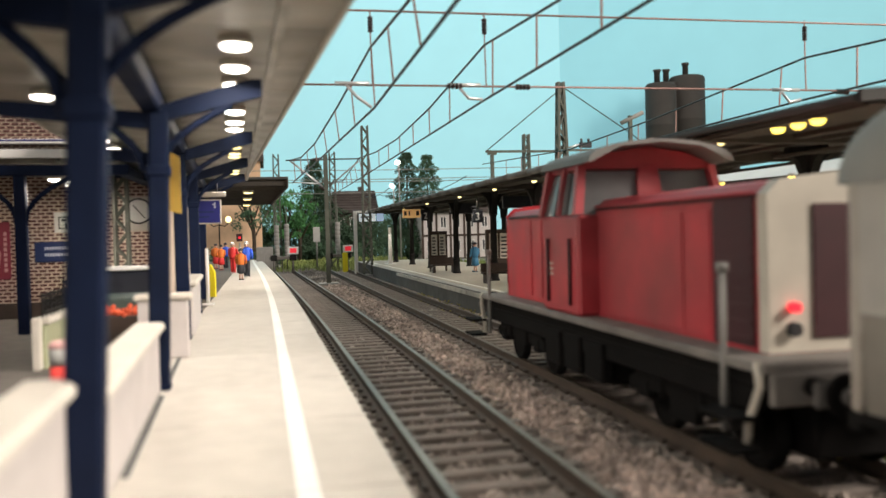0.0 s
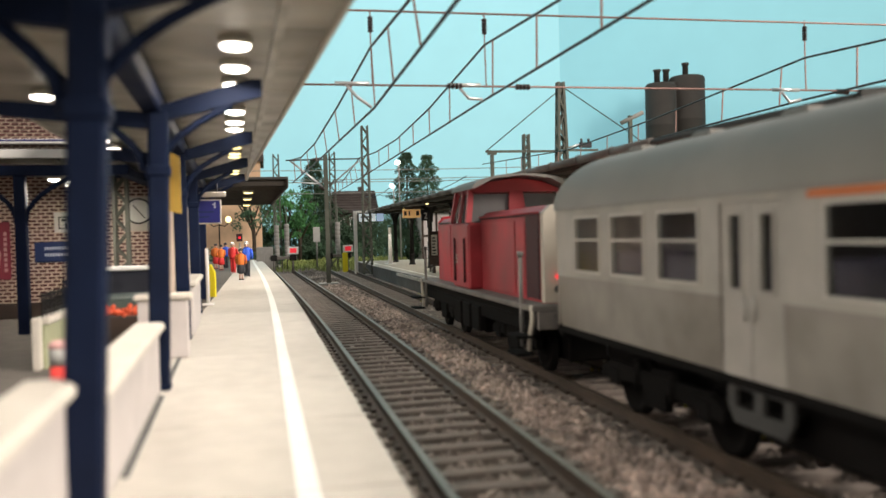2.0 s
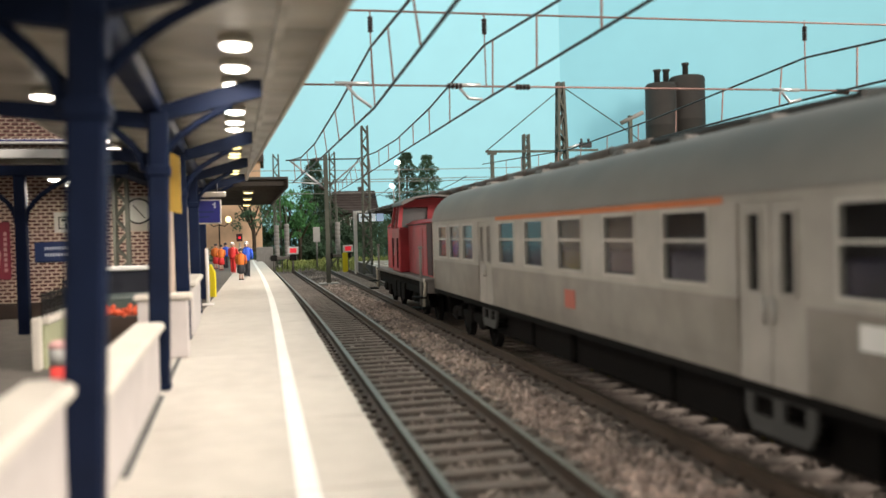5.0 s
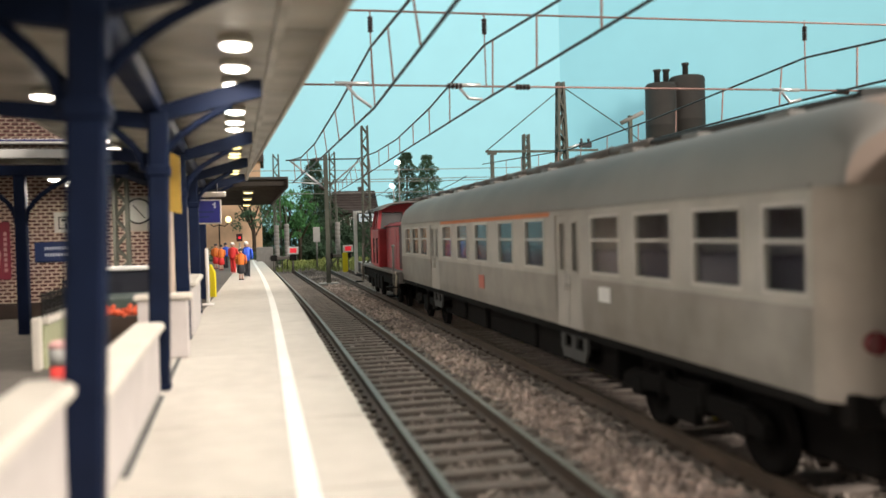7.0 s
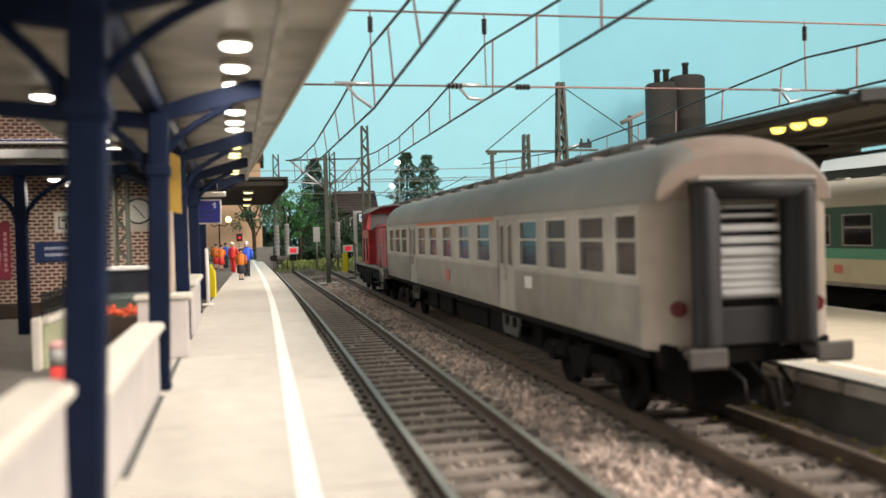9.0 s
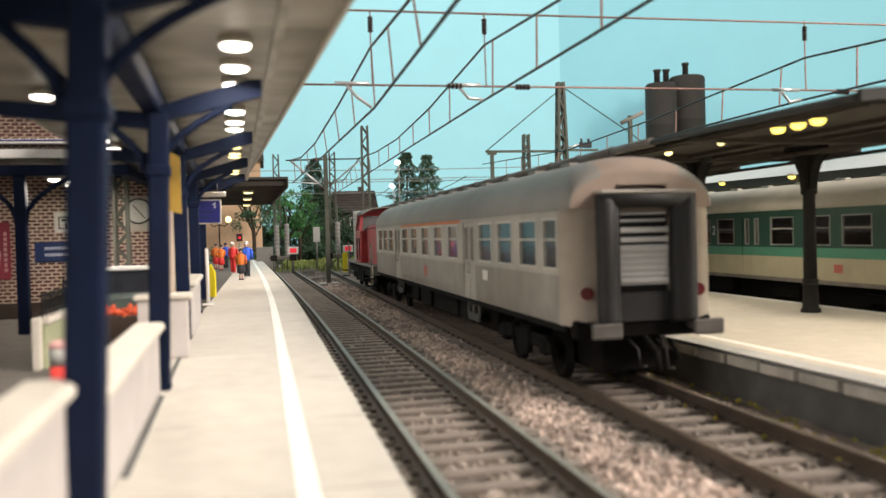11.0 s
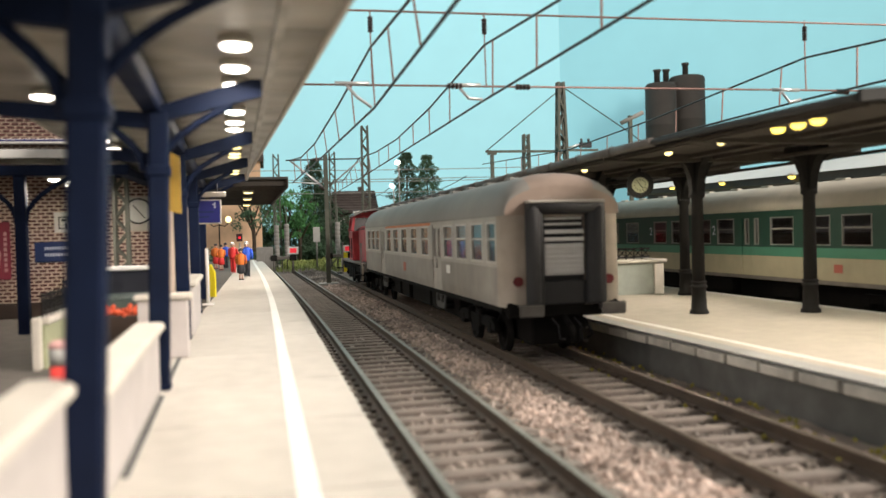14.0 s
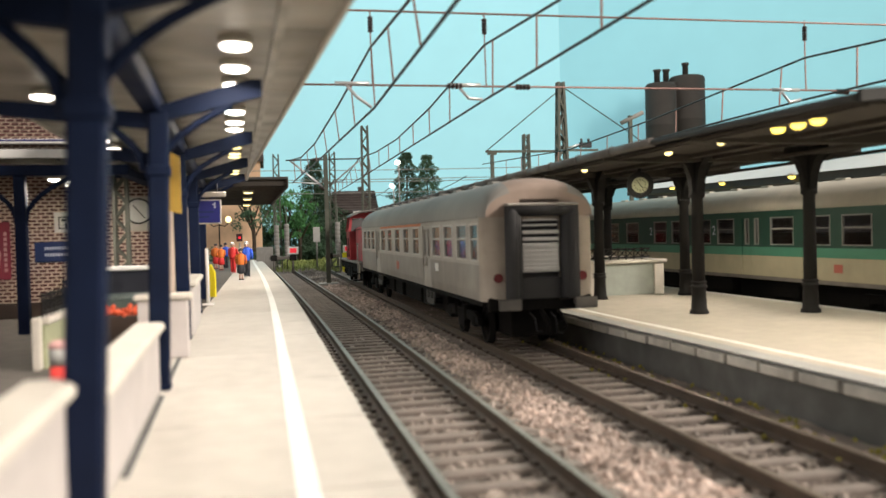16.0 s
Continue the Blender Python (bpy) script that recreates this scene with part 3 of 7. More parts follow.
def build_coach():
    c = thing("passenger_coach", T2X, 0, T2Z, "dusty silver-grey passenger coach with a grey roof on the track", "railway coach")
    zo = 0.10
    wz0, wz1 = 2.02 + zo, 2.90 + zo
    band = 1.93 + zo
    low, top = 1.09 + zo, 3.03 + zo
    L = COACH_L
    door_holes = []
    for d in DOORS:
        door_holes.append((d - 0.55, d + 0.55, low, 2.94 + zo))
    us = sorted({0.35, L - 0.35, *[q for w in WINDOWS for q in w], *[q for d in door_holes for q in d[:2]]})
    for sgn in (-1, 1):
        zs = [low, 1.3 + zo, band]
        b = B()
        panel_with_holes(b, us, zs, door_holes, lambda u, z, d: (sgn * (body_half(z - zo) - d), u, z), 0.06)
        part("lower_side_panel", b, M["silver_low"], c, "dull darker lower side panel")
        zs = [band, wz0, wz1, 2.94 + zo, top]
        b = B()
        panel_with_holes(b, us, zs, [(*w, wz0, wz1) for w in WINDOWS] + door_holes, lambda u, z, d: (sgn * (1.37 - d), u, z), 0.06)
        part("upper_side_panel", b, M["silver"], c)
        for w in WINDOWS:
            window_unit(c, sgn * 1.37, *w, wz0, wz1, sgn, M["frame_alu"], f=0.035)
        for d in DOORS:
            for k in (-1, 1):
                b = B()
                u0, u1 = (d - 0.54, d - 0.01) if k < 0 else (d + 0.01, d + 0.54)
                panel_with_holes(b, [u0, u0 + 0.14, u1 - 0.14, u1], [low, wz0 - 0.02, 2.84 + zo, 2.935 + zo], [(u0 + 0.14, u1 - 0.14, wz0 - 0.02, 2.84 + zo)], lambda u, z, dd: (sgn * (1.345 - dd), u, z), 0.05)
                dl = part("door", b, M["silver"], c, "folding entrance door leaf with a narrow window")
                window_unit(dl, sgn * 1.35, u0 + 0.14, u1 - 0.14, wz0 - 0.02, 2.84 + zo, sgn, bar=False, f=0.03)
                part("handle", cyl(B(), (sgn * 1.385, (u0 if k > 0 else u1) + k * 0.07, 1.7 + zo), (sgn * 1.385, (u0 if k > 0 else u1) + k * 0.07, 1.98 + zo), 0.016, n=6), M["frame_alu"], dl)
            b = B()
            us2, zs2 = [d - 0.56, d - 0.42, d - 0.08, d + 0.08, d + 0.42, d + 0.56], [0.56 + zo, 0.74 + zo, 0.94 + zo, low]
            gaps = [(d - 0.42, d - 0.08, 0.74 + zo, 0.94 + zo), (d + 0.08, d + 0.42, 0.74 + zo, 0.94 + zo)]
            panel_with_holes(b, us2, zs2, gaps, lambda u, z, dd: (sgn * (1.29 - dd), d + (u - d) * (0.8 if z < 0.65 + zo else 1.0), z), 0.05)
            sb = part("step_box", b, M["roofdark"], c, "grimy grey step box under the door")
            for z in (0.58, 0.72):
                part("step", box(B(), *sorted((sgn * 1.0, sgn * 1.28)), d - 0.4, d + 0.4, z + zo, z + 0.04 + zo), M["under"], sb)
        part("gutter", box(B(), sgn * 1.375 - 0.02, sgn * 1.375 + 0.02, 0.35, L - 0.35, top - 0.01, top + 0.03), M["coachroof"], c)
        part("sole_bar", box(B(), sgn * 1.30 - 0.04, sgn * 1.30 + 0.02, 0.2, L - 0.2, 0.98 + zo, low), M["under"], c)
    # first-class stripe over the middle windows, logo and white panel
    for sgn in (-1, 1):
        part("class_stripe", box(B(), sgn * 1.373 - 0.006, sgn * 1.373 + 0.006, 7.2, 15.9, 2.935 + zo, 3.012 + zo), M["orange"], c, "orange stripe along the top of the side")
        part("logo_patch", box(B(), sgn * 1.373 - 0.006, sgn * 1.373 + 0.006, 11.5, 11.93, 1.42 + zo, 1.72 + zo, 0.0), M["logo"], c, "faded red rectangular emblem")
        part("notice_patch", box(B(), sgn * 1.373 - 0.006, sgn * 1.373 + 0.006, 4.75, 5.15, 1.62 + zo, 1.84 + zo), M["white"], c, "small white notice panel")
    # roof, rounded down at both ends
    b = B()
    nu, nz = 44, 18
    rows = []
    for i in range(nu + 1):
        if i <= 8:
            u = 0.6 * (1 - math.cos(i / 8 * math.pi / 2))
            k = math.sin(math.acos(1 - u / 0.6)) if u < 0.6 else 1
        elif i >= nu - 8:
            w = 0.6 * (1 - math.cos((nu - i) / 8 * math.pi / 2))
            u, k = L - w, (math.sin(math.acos(1 - w / 0.6)) if w < 0.6 else 1)
        else:
            u, k = 0.6 + (L - 1.2) * (i - 8) / (nu - 16), 1
        row = []
        for j in range(nz + 1):
            ang = math.pi * j / nz
            e = 2 / 2.3
            xx = -1.385 * math.copysign(abs(math.cos(ang)) ** e, math.cos(ang))
            zz = 0.92 * (abs(math.sin(ang)) ** e)
            kk = 0.66 + 0.34 * k
            row.append(b.verts.new((xx * (0.93 + 0.07 * k), u, top + zz * kk)))
        rows.append(row)
    for ri, (a, d) in enumerate(zip(rows, rows[1:])):
        for j in range(nz):
            f = b.faces.new((a[j], a[j + 1], d[j + 1], d[j]))
            f.smooth = True
            f.material_index = 1 if (ri < 7) and 6 <= j < nz - 6 else 0
    b.faces.new(rows[0]).material_index = 1
    b.faces.new(rows[-1][::-1])
    bmesh.ops.recalc_face_normals(b, faces=b.faces[:])
    part("roof", b, [M["coachroof"], M["rust_dust"]], c, "matt grey roof with rust dust at the end")
    for u in [1.9 + 1.9 * i for i in range(11)]:
        for sx in (-0.5, 0.5):
            bb = B()
            box(bb, sx - 0.13, sx + 0.13, u - 0.22, u + 0.22, top + 0.79, top + 0.92, 0.03)
            part("roof_vent", bb, M["coachroof"], c)
    # rounded end walls with a doorway, gangway and lamps
    for end, d in ((0.0, 1), (L, -1)):
        b = B()
        n = 6
        for sgn in (-1, 1):
            prev = None
            for i in range(n + 1):
                t = i / n * math.pi / 2
                xx, uu = sgn * (1.02 + 0.35 * math.cos(t)), end + d * (0.35 - 0.35 * math.sin(t))
                cur = (b.verts.new((xx, uu, low)), b.verts.new((xx, uu, top)))
                if prev:
                    b.faces.new((prev[0], cur[0], cur[1], prev[1])).smooth = True
                prev = cur
            inner = (b.verts.new((sgn * 0.47, end, low)), b.verts.new((sgn * 0.47, end, top)))
            b.faces.new((prev[0], inner[0], inner[1], prev[1]))
        lo = [b.verts.new((x, end, z)) for x, z in ((-0.47, 2.98 + zo), (0.47, 2.98 + zo), (0.47, top + 0.4), (-0.47, top + 0.4))]
        b.faces.new(lo)
        bmesh.ops.recalc_face_normals(b, faces=b.faces[:])
        ew = part("end_wall", b, M["end_dust"], c, "pinkish dusty end wall")
        part("end_shutter", box(B(), -0.47, 0.47, min(end + d * 0.10, end + d * 0.16), max(end + d * 0.10, end + d * 0.16), 1.15 + zo, 3.05 + zo), M["rubber"], ew, "dark gangway door")
        part("lower_shutter", box(B(), -0.45, 0.43, min(end - d * 0.08, end - d * 0.02), max(end - d * 0.08, end - d * 0.02), 1.74 + zo, 2.42 + zo, 0.01), M["shutter"], ew, "pale roller shutter in the gangway")
        for i in (0, 5, 6, 7):
            z = (1.78 + zo + i * 0.105) if i < 6 else (2.46 + zo + (i - 6) * 0.16)
            sl = part("slat", box(B(), -0.45, 0.43, min(end - d * 0.12, end - d * 0.08), max(end - d * 0.12, end - d * 0.08), z, z + (0.08 if i < 6 else 0.09), 0.01), M["shutter"], ew)
        for i in range(1, 5):
            z = 1.78 + zo + i * 0.105
            part("slat", box(B(), -0.45, 0.43, min(end - d * 0.10, end - d * 0.08), max(end - d * 0.10, end - d * 0.08), z, z + 0.05, 0.008), M["shutter"], ew)
        for z in (2.80, 2.92):
            part("slat", box(B(), -0.43, 0.41, min(end - d * 0.06, end - d * 0.02), max(end - d * 0.06, end - d * 0.02), z + zo, z + 0.05 + zo, 0.01), M["shutter"], ew)
        part("lower_hatch", box(B(), -0.5, 0.5, min(end - d * 0.05, end + d * 0.05), max(end - d * 0.05, end + d * 0.05), 1.12 + zo, 1.62 + zo, 0.02), M["rubber"], ew)
        for sgn in (-1, 1):
            for q in range(2):
                gw = B()
                lathe(gw, [(0.155, 1.12 + zo), (0.16, 1.2 + zo), (0.16, 3.12 + zo), (0.13, 3.2 + zo)], 12, c=(sgn * (0.63 + 0.10 * q), end - d * (0.10 + 0.07 * q)))
                part("bellows_fold", gw, M["rubber"], c, "dark rubber gangway bellows")
        lat = B()
        cyl(lat, (-0.84, end - d * 0.15, 3.18 + zo), (0.84, end - d * 0.15, 3.18 + zo), 0.15, n=12)
        part("bellows_top", lat, M["rubber"], c, "dark rubber gangway bellows")
        part("bellows_hood", box(B(), -0.86, 0.86, min(end - d * 0.30, end), max(end - d * 0.30, end), 3.27 + zo, 3.33 + zo, 0.02), M["silver"], c, "pale dusty ledge over the bellows")
        for sgn in (-1, 1):
            b = B()
            cyl(b, (sgn * 1.02, end - d * 0.06, 1.63 + zo), (sgn * 1.02, end + d * 0.02, 1.63 + zo), 0.105, n=16)
            part("tail_lamp", b, M["lens_dark"], c, "unlit dark red tail lamp")
            b = B()
            cyl(b, (sgn * 0.875, end - d * 0.5, 1.05 + zo), (sgn * 0.875, end + d * 0.1, 1.05 + zo), 0.09, n=10)
            box(b, sgn * 0.90 - 0.27, sgn * 0.90 + 0.27, min(end - d * 0.5, end - d * 0.55), max(end - d * 0.5, end - d * 0.55), 0.92 + zo, 1.18 + zo, 0.03)
            part("buffer", b, M["buffer"], c)
        part("buffer_beam", box(B(), -1.25, 1.25, min(end, end + d * 0.2), max(end, end + d * 0.2), 0.86 + zo, 1.18 + zo, 0.03), M["under"], c)
        b = B()
        tube(b, [(0, end, 0.95), (0, end - d * 0.45, 0.75), (0, end - d * 0.5, 0.45)], 0.06, 6)
        tube(b, [(0.45, end, 0.9), (0.5, end - d * 0.3, 0.6), (0.4, end - d * 0.25, 0.5)], 0.035, 6)
        part("coupling", b, M["under"], c)
        for x, z in ((-0.28, 0.52), (0.22, 0.46)):
            part("brake_hose", tube(B(), [(x, end, 0.92), (x + 0.03, end - d * 0.28, 0.80), (x + 0.06, end - d * 0.30, z), (x + 0.20, end - d * 0.24, z - 0.02)], 0.018, 6), M["rubber"], c, "dark rubber brake hose")
    # floor, seats and inner partitions
    part("floor", box(B(), -1.29, 1.29, 0.2, L - 0.2, 1.12 + zo, 1.22 + zo), M["interior"], c)
    for u in (0.3, 5.75, 7.2, 16.4, 17.95, L - 0.3):
        part("partition", box(B(), -1.28, 1.28, u - 0.03, u + 0.03, 1.22 + zo, 3.2 + zo), M["interior"], c)
    for w0, w1 in WINDOWS[1:-1]:
        uc = (w0 + w1) / 2
        for k in (-0.62, 0.62):
            b = B()
            for sgn in (-1, 1):
                x0, x1 = sorted((sgn * 0.3, sgn * 1.25))
                box(b, x0, x1, uc + k - 0.09, uc + k + 0.09, 1.3 + zo, 2.38 + zo, 0.04)
            part("seat_back", b, M["seat"], c)
    part("corridor_wall", box(B(), -0.03, 0.03, 0.4, L - 0.4, 1.22 + zo, 3.3 + zo), M["interior"], c)
    # running gear and boxes under the floor
    # solid underframe masses added to stop light passing beneath the coach
    part("underframe", box(B(), -0.56, 0.56, 0.5, L - 0.5, 0.30, 1.16 + zo, 0.03), M["under"], c, "black underframe")
    part("underframe", box(B(), -0.98, 0.98, 5.4, L - 5.4, 0.46, 1.14 + zo, 0.03), M["under"], c)
    for u in (3.2, L - 3.2):
        build_bogie(c, u, 2.5, 0.62, M["under"], 3.4)
    for u0, u1, x0, x1 in ((7.3, 8.4, -1.1, 1.1), (9.0, 11.4, -1.05, 0.2), (12.4, 13.8, -1.1, 1.1), (14.6, 15.9, -1.05, 1.05)):
        part("underfloor_box", box(B(), x0, x1, u0, u1, 0.5, 1.06, 0.04), M["under"], c)
    return c


# ---- the red diesel locomotive ----


def build_loco():
    c = thing("diesel_locomotive", T2X, 0, T2Z, "red centre-cab diesel locomotive with a grey roof and white end stripes", "locomotive")
    zo = 0.10
    LL = 11.2
    zw = 1.24 + zo
    part("frame", box(B(), -1.22, 1.22, 0.25, LL - 0.25, 0.98 + zo, zw - 0.06, 0.03), M["under"], c, "grimy underframe")
    part("walkway", box(B(), -1.38, 1.38, 0.2, LL - 0.2, zw - 0.06, zw + 0.05, 0.02), M["walkgrey"], c, "grey walkway edge")
    hx = 0.95

    def hood(name, u0, u1, ztop, dz):
        b = B()
        prof = [(-hx, zw + 0.05), (-hx, ztop - 0.18), (-hx + 0.16, ztop - 0.03), (0, ztop + dz), (hx - 0.16, ztop - 0.03), (hx, ztop - 0.18), (hx, zw + 0.05)]
        prism(b, prof, "y", u0, u1)
        return part(name, b, M["red"], c)
    h1 = hood("long_hood", 0.72, 5.3, 3.20 + zo, 0.06)
    h2 = hood("short_hood", 6.8, 10.1, 3.15 + zo, 0.06)
    for sgn in (-1, 1):
        part("hood_lip", box(B(), *sorted((sgn * hx, sgn * (hx + 0.035))), 0.9, 5.2, 2.99 + zo, 3.05 + zo, 0.008), M["maroon"], h1)
        part("hood_lip", box(B(), *sorted((sgn * hx, sgn * (hx + 0.035))), 6.9, 9.9, 2.95 + zo, 3.01 + zo, 0.008), M["maroon"], h2)
    # white wrap and dark grilles at both ends
    for u, d, h in ((0.72, 1, h1), (10.1, -1, h2)):
        b = B()
        prof = [(-hx - 0.012, zw + 0.06), (-hx - 0.012, 3.03 + zo), (-hx + 0.15, 3.19 + zo), (0, 3.28 + zo), (hx - 0.15, 3.19 + zo), (hx + 0.012, 3.03 + zo), (hx + 0.012, zw + 0.06)]
        prism(b, prof, "y", *sorted((u - d * 0.02, u + d * (0.16 if d > 0 else 0.01))))
        part("end_stripe", b, M["warmwhite"] if d > 0 else M["red"], h, "dirty white painted hood end" if d > 0 else "")
        for sgn in ((-1, 1) if d > 0 else ()):
            b = B()
            x0, x1 = sorted((sgn * (hx + 0.002), sgn * (hx + 0.03)))
            y0, y1 = sorted((u + d * 0.22, u + d * 1.0))
            box(b, x0, x1, y0, y1, zw + 0.1, 3.0 + zo, 0.006)
            g = part("grille", b, M["maroon"], h, "dark maroon ventilation grille")
            for i in range(9):
                z = zw + 0.16 + i * 0.18
                xa, xb = sorted((sgn * (hx + 0.03), sgn * (hx + 0.045)))
                part("slat", box(B(), xa, xb, y0 + 0.03, y1 - 0.03, z, z + 0.05), M["maroon"], g)
        y0, y1 = sorted((u - d * 0.05, u - d * 0.021))
        part("end_grille", box(B(), -0.42, 0.42, y0, y1, 1.45 + zo, 2.92 + zo, 0.01), M["maroon"], h, "dark maroon end grille")
        for sgn in (-1, 1):
            b = B()
            y0, y1 = sorted((u - d * 0.10, u - d * 0.02))
            cyl(b, (sgn * 0.68, u - d * 0.12, 1.80 + zo), (sgn * 0.68, u - d * 0.02, 1.80 + zo), 0.055, n=14)
            part("tail_light", b, M["lamp_red"] if d > 0 else M["lens_white"], h, "small glowing red tail light" if d > 0 else "")
            b = B()
            cyl(b, (sgn * 0.68, u - d * 0.10, 1.56 + zo), (sgn * 0.68, u - d * 0.02, 1.56 + zo), 0.08, n=14)
            part("headlight", b, M["rubber"], h)
    part("door_seam", box(B(), -hx - 0.004, hx + 0.004, 1.70, 1.80, zw + 0.06, 2.97 + zo), M["maroon"], c)
    for u in (7.45, 8.1, 8.75):
        for sgn in (-1, 1):
            x0, x1 = sorted((sgn * (hx + 0.001), sgn * (hx + 0.02)))
            part("hood_door", box(B(), x0, x1, u - 0.25, u + 0.25, zw + 0.15, 2.90 + zo, 0.008), M["red"], c)
    for sgn in (-1, 1):
        x0, x1 = sorted((sgn * (hx + 0.001), sgn * (hx + 0.02)))
        part("hood_door", box(B(), x0, x1, 1.84, 2.42, zw + 0.12, 2.90 + zo, 0.01), M["red"], c)
        part("hood_door", box(B(), x0, x1, 2.50, 5.05, zw + 0.12, 2.90 + zo, 0.01), M["red"], c)
        for i in range(3):
            part("lettering_bar", box(B(), sgn * 1.302 - 0.004, sgn * 1.302 + 0.004, 6.35, 6.55, 2.10 + zo - i * 0.09, 2.14 + zo - i * 0.09), M["warmwhite"], c)
    # cab: lower sides, raked window band, overhanging roof
    c0, c1 = 5.2, 6.88
    b = B()
    box(b, -1.30, 1.30, c0, c1, zw + 0.05, 2.93 + zo, 0.05)
    cab = part("cab_body", b, M["red"], c)

    def ring(z, inset, rake):
        return [(-1.30 + inset, c0 + rake), (1.30 - inset, c0 + rake), (1.30 - inset, c1 - rake), (-1.30 + inset, c1 - rake)]
    lo, hi = ring(0, 0.02, 0.02), ring(0, 0.14, 0.16)
    zl, zh = 2.94 + zo, 3.74 + zo
    for p, q in zip(lo, hi):
        b = B()
        pv = [b.verts.new((p[0] + dx, p[1] + dy, zl)) for dx, dy in ((-0.07, -0.07), (0.07, -0.07), (0.07, 0.07), (-0.07, 0.07))]
        qv = [b.verts.new((q[0] + dx, q[1] + dy, zh)) for dx, dy in ((-0.07, -0.07), (0.07, -0.07), (0.07, 0.07), (-0.07, 0.07))]
        for i in range(4):
            b.faces.new((pv[i], pv[(i + 1) % 4], qv[(i + 1) % 4], qv[i]))
        bmesh.ops.recalc_face_normals(b, faces=b.faces[:])
        part("cab_pillar", b, M["red"], cab)
    for ya, yb in ((c0 + 0.02, c0 + 0.14), (c1 - 0.02, c1 - 0.16)):
        b = B()
        pv = [b.verts.new((x, ya + dy, zl)) for x, dy in ((-0.24, -0.04), (0.24, -0.04), (0.24, 0.04), (-0.24, 0.04))]
        qv = [b.verts.new((x, yb + dy, zh)) for x, dy in ((-0.17, -0.04), (0.17, -0.04), (0.17, 0.04), (-0.17, 0.04))]
        for i in range(4):
            b.faces.new((pv[i], pv[(i + 1) % 4], qv[(i + 1) % 4], qv[i]))
        bmesh.ops.recalc_face_normals(b, faces=b.faces[:])
        part("centre_pillar", b, M["red"], cab)
    for sgn in (-1, 1):
        part("side_pillar", tube(B(), [(sgn * 1.28, c0 + 0.84, zl), (sgn * 1.15, c0 + 0.84, zh)], 0.07, 4), M["red"], cab)
    part("cab_head", prism(B(), [(-1.16, zh - 0.06), (1.16, zh - 0.06), (1.16, zh + 0.02), (0.68, zh + 0.21), (0, zh + 0.30), (-0.68, zh + 0.21), (-1.16, zh + 0.02)], "y", c0 + 0.12, c1 - 0.12), M["red"], cab)
    for sgn in (-1, 1):
        b = B()
        vs = [b.verts.new(p) for p in ((sgn * 1.275, c0 + 0.08, zl), (sgn * 1.275, c1 - 0.05, zl), (sgn * 1.145, c1 - 0.3, zh - 0.1), (sgn * 1.145, c0 + 0.3, zh - 0.1))]
        b.faces.new(vs)
        part("cab_side_glass", b, M["greyglass"], cab).visible_shadow = False
    for yy0, yy1 in ((c0 + 0.05, c0 + 0.17), (c1 - 0.05, c1 - 0.17)):
        b = B()
        b.faces.new([b.verts.new(p) for p in ((-1.2, yy0, zl), (1.2, yy0, zl), (1.08, yy1, zh - 0.1), (-1.08, yy1, zh - 0.1))])
        part("cab_end_glass", b, M["greyglass"], cab).visible_shadow = False
    for sgn in (-1, 1):
        for u in (c0 + 0.04, c1 - 0.62):
            part("grab_rail", tube(B(), [(sgn * 1.325, u + 0.28, 1.45 + zo), (sgn * 1.325, u + 0.28, 2.55 + zo)], 0.03, 6), M["maroon"], cab, "dark recessed grab rail")
        for k in (0.32, 0.62):
            yy = c0 + (c1 - c0) * k
            part("mullion", tube(B(), [(sgn * 1.285, yy, zl), (sgn * 1.155, yy, zh - 0.1)], 0.022, 4), M["rubber"], cab)
    part("control_desk", box(B(), -0.9, 0.9, c0 + 0.5, c1 - 0.5, zw, 3.1 + zo, 0.05), M["interior"], cab)
    b = B()
    prof = []
    for i in range(13):
        a = math.pi * i / 12
        prof.append((-1.27 * math.cos(a), zh + 0.01 + 0.36 * math.sin(a) ** 0.9))
    prof += [(1.20, zh + 0.02), (0.7, zh + 0.26), (0, zh + 0.325), (-0.7, zh + 0.26), (-1.20, zh + 0.02)]
    prism(b, prof, "y", c0 - 0.42, c1 + 0.08)
    part("cab_roof", b, M["locoroof"], c, "matt grey overhanging cab roof")
    # corner handrails and steps
    for u, d in ((0.45, 1), (LL - 0.45, -1)):
        for sgn in (-1, 1):
            b = B()
            x = sgn * 1.36
            tube(b, [(x, u + d * 0.5, 0.45 + zo), (x, u + d * 0.5, 2.24 + zo)], 0.042, 8)
            cyl(b, (x, u + d * 0.5, 2.20 + zo), (x, u + d * 0.5, 2.30 + zo), 0.07, n=8)
            part("handrail", b, M["grey"], c, "pale corner handrail")
            part("step_rail", tube(B(), [(x, u - d * 0.12, 1.30 + zo), (x, u - d * 0.16, 1.05 + zo), (x, u + d * 0.06, 0.62 + zo), (x, u + d * 0.08, 0.42 + zo)], 0.045, 6), M["warmwhite"], c)
            b = B()
            for z in (0.35, 0.68):
                box(b, x - 0.30, x + 0.04, u - 0.1, u + 0.55, z + zo, z + 0.05 + zo)
            part("step", b, M["under"], c)
        for sgn in (-1, 1):
            e = 0.0 if d > 0 else LL
            b = B()
            cyl(b, (sgn * 0.875, e - d * 0.35, 1.05 + zo), (sgn * 0.875, e + d * 0.3, 1.05 + zo), 0.10, n=10)
            cyl(b, (sgn * 0.875, e - d * 0.40, 1.05 + zo), (sgn * 0.875, e - d * 0.34, 1.05 + zo), 0.22, n=16)
            part("buffer", b, M["under"], c)
        e = 0.2 if d > 0 else LL - 0.2
